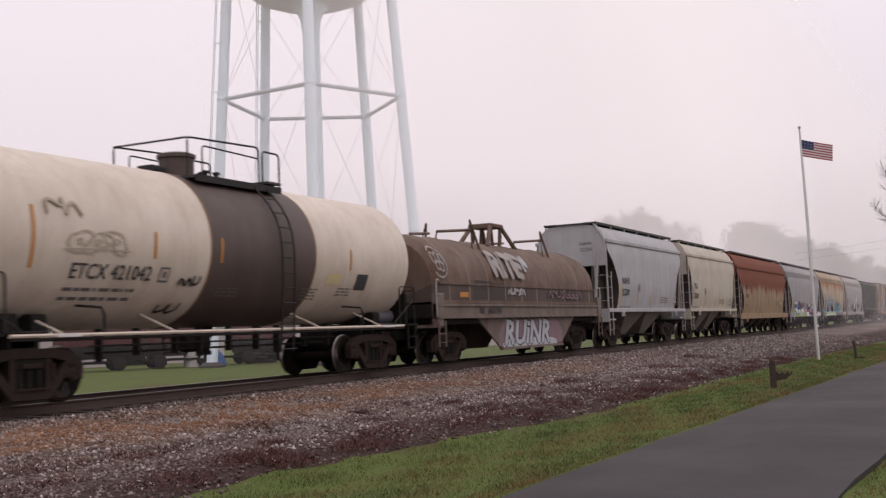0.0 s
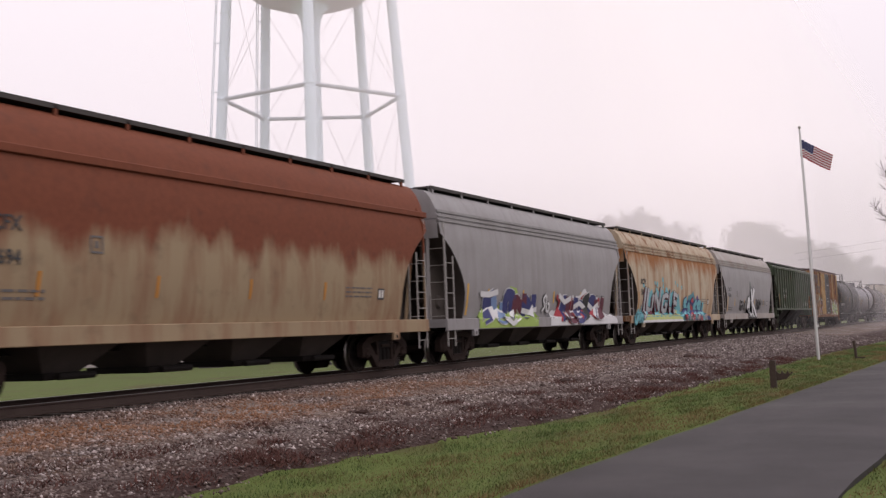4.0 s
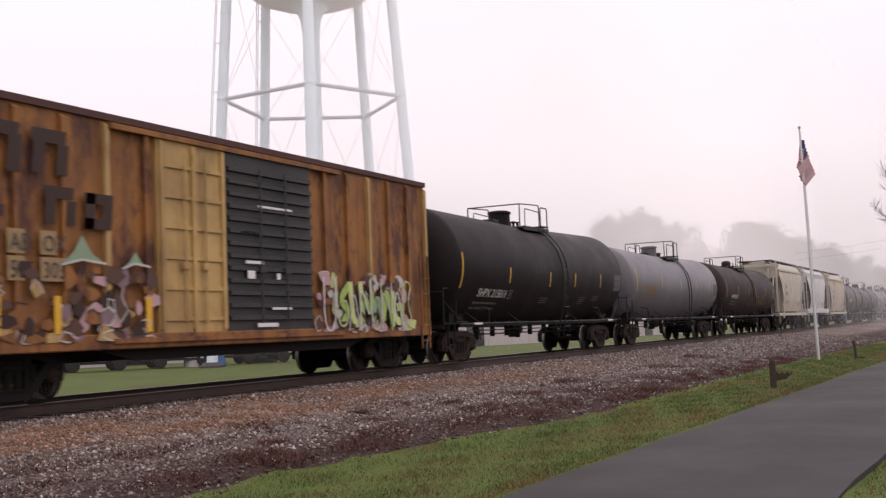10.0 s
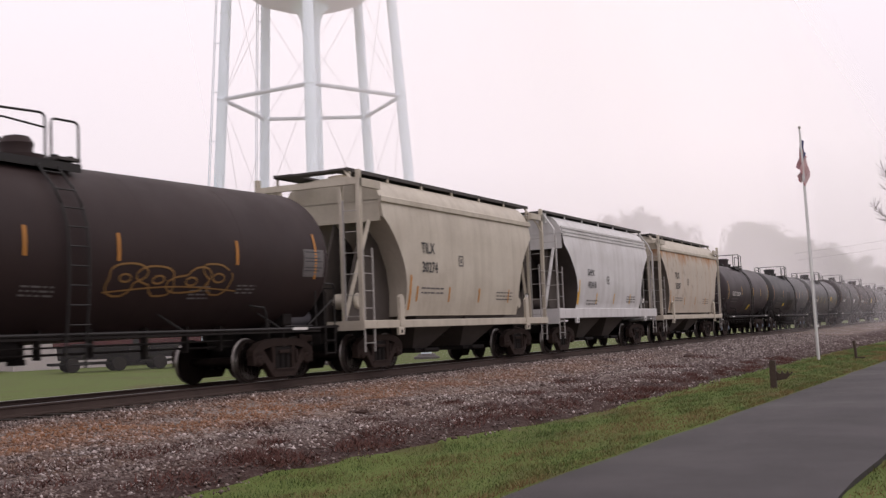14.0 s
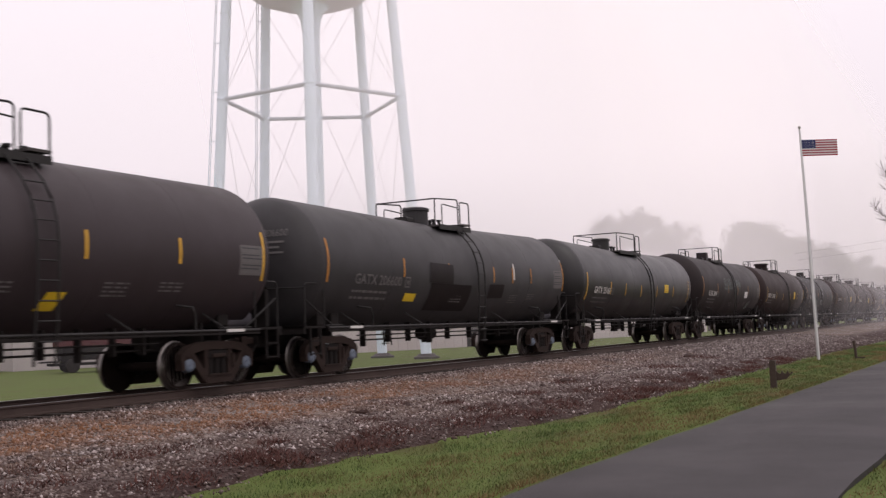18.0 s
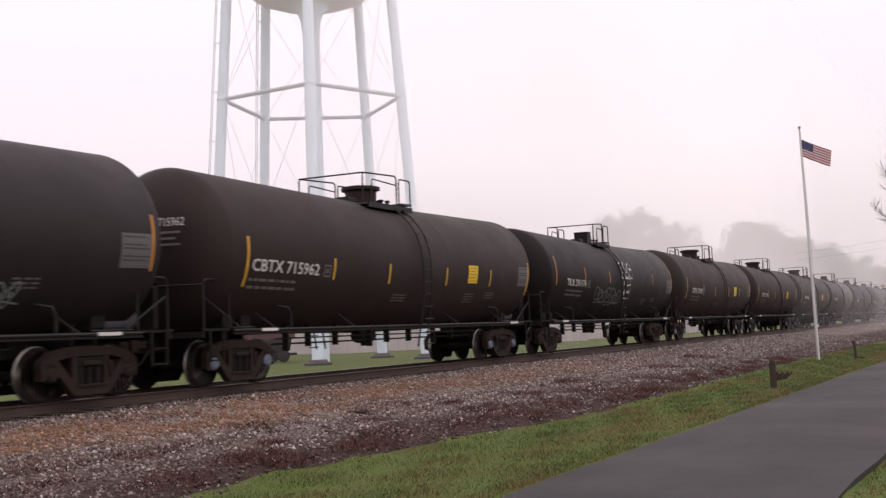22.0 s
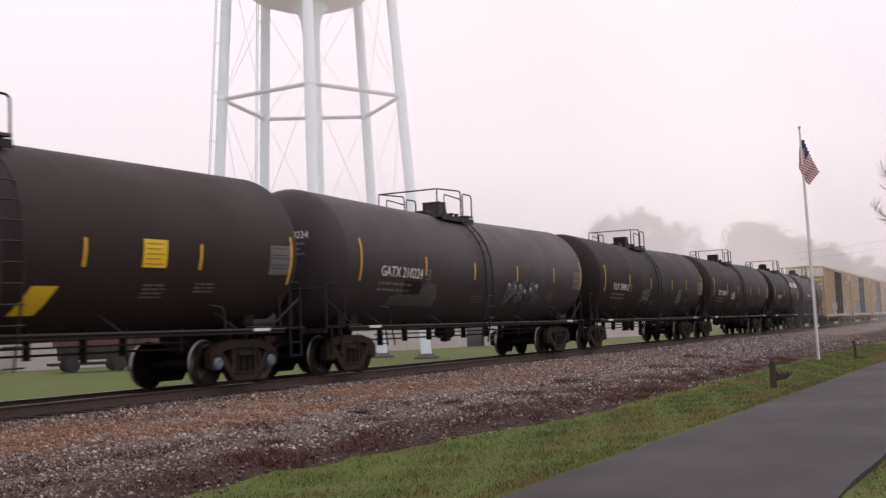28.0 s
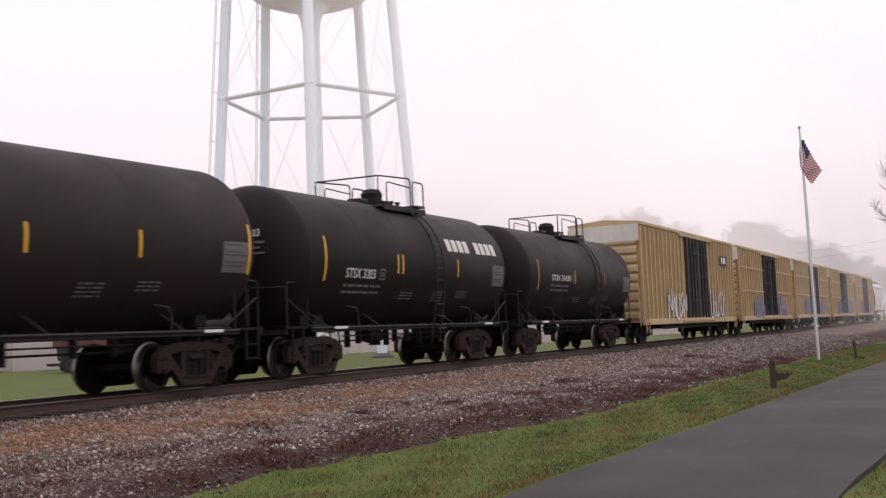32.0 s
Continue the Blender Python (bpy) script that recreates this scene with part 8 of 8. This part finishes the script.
for x, y, ln, turn in CLODS:
    t = thing("timber_scrap", pose(x, y, land(x, y) + 0.03, 0, 4, turn), "dark rotten timber scrap lying on the ballast", "timber", "timber scraps on the ballast")
    s = Shape()
    k = 0.8 + 0.9 * ln
    rnd, vs, cuts = random.Random(int(x * 10)), [], 9
    for i in range(cuts):
        u = i / (cuts - 1)
        full = 0.25 + 0.75 * min(1, 5 * min(u, 1 - u)) * rnd.uniform(0.55, 1.0)
        bend = 0.05 * ln * math.sin(2.6 * u + x)
        for a, h in ((-0.09, -0.03), (0.08, -0.03), (0.075, 0.045), (0.01, 0.075), (-0.07, 0.05)):
            vs.append(((u - 0.5) * ln + rnd.uniform(-0.03, 0.03) * ln, bend + a * k * full * rnd.uniform(0.7, 1.1), h * k * (full if h > 0 else 1) * rnd.uniform(0.6, 1.15)))
    fs = [(i * 5 + j, i * 5 + (j + 1) % 5, i * 5 + 5 + (j + 1) % 5, i * 5 + 5 + j) for i in range(cuts - 1) for j in range(5)]
    s.add(vs, [tuple(reversed(range(5))), tuple(range(5 * cuts - 5, 5 * cuts))] + fs, "rotten")
    part("timber", s, t)


def tree(x, y, height, spread, seed, leafy, label, name="tree"):
    """Tapered trunk, forking limbs, and twigs or many small leaf clumps."""
    rng = random.Random(seed)
    t = thing(name, pose(x, y, 0), label, "tree", "misty trees beyond the lane")
    tips = []
    wood = Shape()

    def grow(p, d, ln, r, depth):
        pts = [p]
        for k in range(3):
            d = (d + Vector((rng.uniform(-1, 1), rng.uniform(-1, 1), rng.uniform(-0.2, 0.5))) * 0.16).normalized()
            pts.append(pts[-1] + d * ln / 3)
        wood.tube(pts, r, "bark", 7 if depth < 2 else 4, r * 0.62)
        if depth >= (3 if leafy else 7 if height > 12 else 6):
            tips.append(pts[-1])
            return
        if depth >= 3:
            tips.append(pts[-1])
        for k in range((4 if depth > 3 else 3) if depth else 4):
            a = rng.uniform(0, 6.28)
            nd = (d + Vector((math.cos(a), math.sin(a), rng.uniform(-0.1, 0.4))) * rng.uniform(0.5, 0.95) * spread).normalized()
            grow(pts[rng.choice((2, 3, 3))], nd, ln * rng.uniform(0.58, 0.80), max(0.004 if height < 12 else 0.026, r * 0.52), depth + 1)

    grow(Vector((0, 0, -0.1)), Vector((0, 0, 1)), height * 0.34, height * (0.016 if height > 12 else 0.0085), 0)
    part("trunk", wood, t, smooth=60)
    if leafy:
        v, f = [], []
        lobes = []
        while len(lobes) < 26:
            p = Vector((rng.uniform(-1, 1), rng.uniform(-1, 1), rng.uniform(-1, 1)))
            if p.length < 1.0:
                lobes.append((Vector((p.x * 0.30, p.y * 0.30, 0.62 + p.z * 0.27)) * height, height * rng.uniform(0.05, 0.095)))
        for p, reach in lobes:
            for k in range(leafy * 32):
                c = p + Vector((rng.gauss(0, 1), rng.gauss(0, 1), rng.gauss(0, 0.75))) * reach * 0.75
                sz = height * rng.uniform(0.008, 0.017)
                a = Vector((rng.uniform(-1, 1), rng.uniform(-1, 1), rng.uniform(-1, 1))).normalized() * sz
                b = a.orthogonal().normalized() * sz
                i = len(v)
                v += [c - a, c + b, c + a, c - b]
                f += [(i, i + 1, i + 2), (i, i + 2, i + 3)]
        part("crown", mesh_of_tris("crown", np.array([tuple(q) for q in v]), np.array(f), "leaf"), t)
    return t


def far_place(dx, dy, d):
    return dx * d, dy * d


for dx, dy, d, h, sp, seed, leafy, lab in (
        (0.9670, 0.2549, 165, 19.4, 1.0, 1, 0, "bare grey winter tree fading into mist"),
        (0.9620, 0.2730, 185, 18.6, 1.0, 2, 0, "bare grey winter tree fading into mist"),
        (0.9740, 0.2265, 180, 17.2, 1.0, 3, 0, "bare grey winter tree fading into mist"),
        (0.9835, 0.1808, 240, 23.7, 1.0, 4, 22, "broad evergreen tree dim in the mist"),
        (0.9868, 0.1620, 256, 21.0, 0.9, 5, 20, "evergreen tree dim in the mist"),
        (0.9905, 0.1375, 304, 22.1, 0.9, 6, 16, "evergreen tree dim in the mist"),
        (0.9930, 0.1180, 328, 20.8, 0.9, 7, 14, "evergreen tree dim in the mist"),
        (0.9950, 0.0998, 344, 20.2, 0.9, 8, 12, "evergreen tree dim in the mist"),
        (0.9964, 0.0848, 360, 19.5, 0.9, 9, 12, "evergreen tree dim in the mist")):
    tree(*far_place(dx, dy, d), h, sp, seed, leafy, lab)
tree(24.0, 0.16, 6.0, 1.0, 15, 0, "bare tree with thin twigs beside the lane", "bare_tree")

# a slack wire over the lane, and its poles beyond the view
wr = thing("utility_line", pose(0, 0, 0), "thin slack utility wires between dark wooden poles", "utility line")
PA, PB = Vector((150, 62, 0)), Vector((120, -4.5, 0))
for p in (PA, PB):
    s = Shape()
    s.tube([tuple(p), (p.x, p.y, 11.5)], 0.16, "wood_old", 8, 0.11)
    s.box(p.x - 0.06, p.x + 0.06, p.y - 1.1, p.y + 1.1, 10.9, 11.05, "wood_old")
    part("utility_pole", s, wr)
for z in (11.0, 10.2):
    s = Shape()
    s.tube([tuple(PA.lerp(PB, k / 14) + Vector((0, 0, z - 2.2 * (1 - (2 * k / 14 - 1) ** 2)))) for k in range(15)], 0.008, "pipe", 4)
    part("wire", s, wr)


# sheds, bins and siding in the yard behind the track
def shed(x, y, ln, dp, h, turn, wall, roof, label):
    t = thing("shed", pose(x, y, 0, 0, 0, turn), label, "shed")
    s = Shape()
    s.box(0, ln, 0, 0.15, 0, h, wall)
    s.box(0, 0.15, 0.15, dp, 0, h, wall)
    s.box(ln - 0.15, ln, 0.15, dp, 0, h, wall)
    s.box(0.15, ln - 0.15, dp - 0.15, dp, 0, h, wall)
    part("wall", s, t)
    s = Shape()
    s.prism_x([(-0.4, h), (dp + 0.4, h), (dp + 0.4, h + 0.08), (dp / 2, h + dp * 0.18), (-0.4, h + 0.08)], -0.3, ln + 0.3, roof)
    part("roof", s, t)
    for k in range(int(ln / 1.2)):
        s = Shape()
        s.box(0.3 + 1.2 * k, 0.36 + 1.2 * k, -0.03, 0.0, 0.05, h, wall)
        part("siding_rib", s, t)
    s = Shape()
    s.box(ln * 0.45, ln * 0.45 + 2.4, -0.05, 0.0, 0.02, min(2.3, h - 0.2), "shed_dark")
    part("door", s, t)
    return t


shed(56.0, 62.0, 16.0, 8.0, 3.0, -28, "wall_pale", "shed_red", "low pale shed with a red metal roof")
shed(84.0, 52.0, 34.0, 12.0, 3.2, -20, "wall_pale", "wall_pale", "long pale metal-sided building in mist")
shed(124.0, 44.0, 40.0, 12.0, 3.0, -8, "wall_pale", "wall_pale", "long pale metal-sided building in mist")
shed(40.0, 66.0, 12.0, 8.0, 3.0, -30, "wall_pale", "wall_pale", "pale metal-sided building in mist")


def trailer(x, y, ln, turn, label, deck="shed_red"):
    """A parked farm trailer: red box body over a dark frame and wheels."""
    t = thing("farm_trailer", pose(x, y, 0, 0, 0, turn), label, "trailer", "parked trailers in the yard")
    s = Shape()
    s.box(0, ln, 0, 2.3, 1.55, 2.75, deck, 0.03)
    part("box_body", s, t)
    s = Shape()
    s.prism_x([(0.1, 1.55), (2.2, 1.55), (1.8, 0.75), (0.5, 0.75)], 0.2, ln - 0.2, "shed_dark")
    part("hopper_bottom", s, t)
    s = Shape()
    s.box(-0.4, ln + 0.2, 0.2, 2.1, 0.45, 0.60, "shed_dark")
    part("frame", s, t)
    for xx in (0.8, ln - 0.8):
        for yy in (0.05, 2.05):
            s = Shape()
            s.lathe([(0.12, yy), (0.38, yy), (0.44, yy + 0.05), (0.44, yy + 0.20), (0.38, yy + 0.25), (0.12, yy + 0.25)], (xx, 0, 0.44), "y", "steel_dark", 16)
            part("wheel", s, t)
    return t


trailer(49.2, 50.6, 4.4, -35, "red-sided grain trailer with a dark bottom, parked on grass")
trailer(53.6, 47.6, 4.4, -35, "red-sided grain trailer with a dark bottom, parked on grass")
trailer(58.8, 44.6, 4.0, -35, "red-sided grain trailer with a dark bottom, parked on grass")
t = thing("storage_tank", pose(56.6, 46.5, 0), "small white upright storage tank", "tank")
s = Shape()
s.lathe([(0.6, 0.0), (0.6, 0.95), (0.45, 1.12), (0.15, 1.2)], (0, 0, 0), "z", "wall_pale", 20)
part("tank_wall", s, t)
t = thing("tarpaulin_heap", pose(57.9, 45.9, 0), "heap under a blue tarpaulin", "tarpaulin")
s = Shape()
s.lathe([(0.85, 0.0), (0.8, 0.3), (0.6, 0.75), (0.35, 1.0), (0.05, 1.1)], (0, 0, 0), "z", "tarp_blue", 9)
part("cover_sheet", s, t)
t = thing("gate_post", pose(63.6, 46.6, 0), "stout brown wooden post pair at the yard edge", "post")
for k, dx in enumerate((0.0, 0.75)):
    s = Shape()
    s.box(dx, dx + 0.55, 0, 0.4, 0, 2.3, "wood_old", 0.04)
    part("post", s, t)


# ---- motion: all cars roll together, wheels turn, the flag stirs ----
# per second: how far the fly's upper corner hangs across the view (metres, positive away from the track) and below the hoist's upper corner
FLAG = [(0, 1.05, 0.19), (1, 1.32, 0.58), (2, -0.60, 0.74), (3, 0.42, 0.58), (5.5, 1.12, 0.84), (6, 1.09, 1.10), (7, 0.70, 1.16), (8, 0.77, 1.20), (9, 0.32, 1.40), (10, 0.42, 1.40), (11, 0.67, 1.33), (12, 0.42, 1.22),
        (13, 0.53, 1.30), (14, 0.19, 1.42), (14.5, 0.37, 0.95), (16.5, 0.33, 0.98), (17, 0.74, 0.33), (18, 1.25, 0.0), (19, 0.28, 0.65), (20, 0.70, 0.84), (21, 0.65, 1.02), (22, 1.0, 0.42), (23, -0.86, 0.98), (24, -0.49, 0.84),
        (25, -0.33, 1.21), (25.5, 0.42, 1.12), (27.5, 0.84, 0.84), (28, 0.74, 1.35), (29, 0.67, 1.26), (30, 0.33, 1.10), (31, 0.56, 1.07), (SECONDS, 0.93, 1.30)]


def flag_rows():
    """Each strip of cloth hangs on from the upper corner of the one before it and tips over as the flag droops."""
    rows = [[] for _ in FLAG_PANELS]
    reach = PANEL * PANELS
    for t, across, drop in FLAG:
        d = math.asin(min(0.97, drop / (reach * 1.02)))
        flat = reach * math.cos(d)
        lean = max(-0.98, min(0.98, across / max(flat, abs(across) + 0.01)))
        lean = math.copysign(max(0.55, abs(lean)), lean)
        heading = -math.asin(lean)
        gather = math.degrees(d) * 0.35
        p = Vector((0, 0, 0))
        for i in range(PANELS):
            way = heading + radians(gather) * (0.5 if i % 4 in (1, 2) else -0.5)
            tip = d * (0.12 + 0.50 * min(1.0, i / 5))
            rows[i].append((t, Matrix.Translation(p) @ Matrix.Rotation(way, 4, "Z") @ Matrix.Rotation(tip, 4, "Y")))
            p = p + Matrix.Rotation(way, 3, "Z") @ Vector((PANEL * math.cos(d), 0, 0)) + Vector((0, 0, -PANEL * math.sin(d)))
    return rows


def motions():
    beats = [float(k) for k in range(int(SECONDS) + 1)]
    for car, s0 in TRAIN:
        walk(car, [(t, pose(s0 - SPEED * t, YC, RZ)) for t in beats])
    for w, s0, ax in ROLLING:
        f0, f1 = frame((s0 - 60) / SPEED), frame((s0 - 0) / SPEED)
        f0, f1 = max(1, f0), min(frame(SECONDS), f1)
        step = math.degrees(SPEED / WHEEL_R) / FPS
        rows = [] if f0 <= 1 else [(0.0, pose(ax, 0, WHEEL_R))]
        rows += [((f - 1) / FPS, pose(ax, 0, WHEEL_R, 0, -step * (f - f0), 0)) for f in range(f0, f1 + 1)]
        if f1 < frame(SECONDS):
            rows.append((SECONDS, pose(ax, 0, WHEEL_R, 0, -step * max(0, f1 - f0), 0)))
        if len(rows) > 1:
            walk(w, rows)
    for p, rows in zip(FLAG_PANELS, flag_rows()):
        walk(p, rows)


motions()
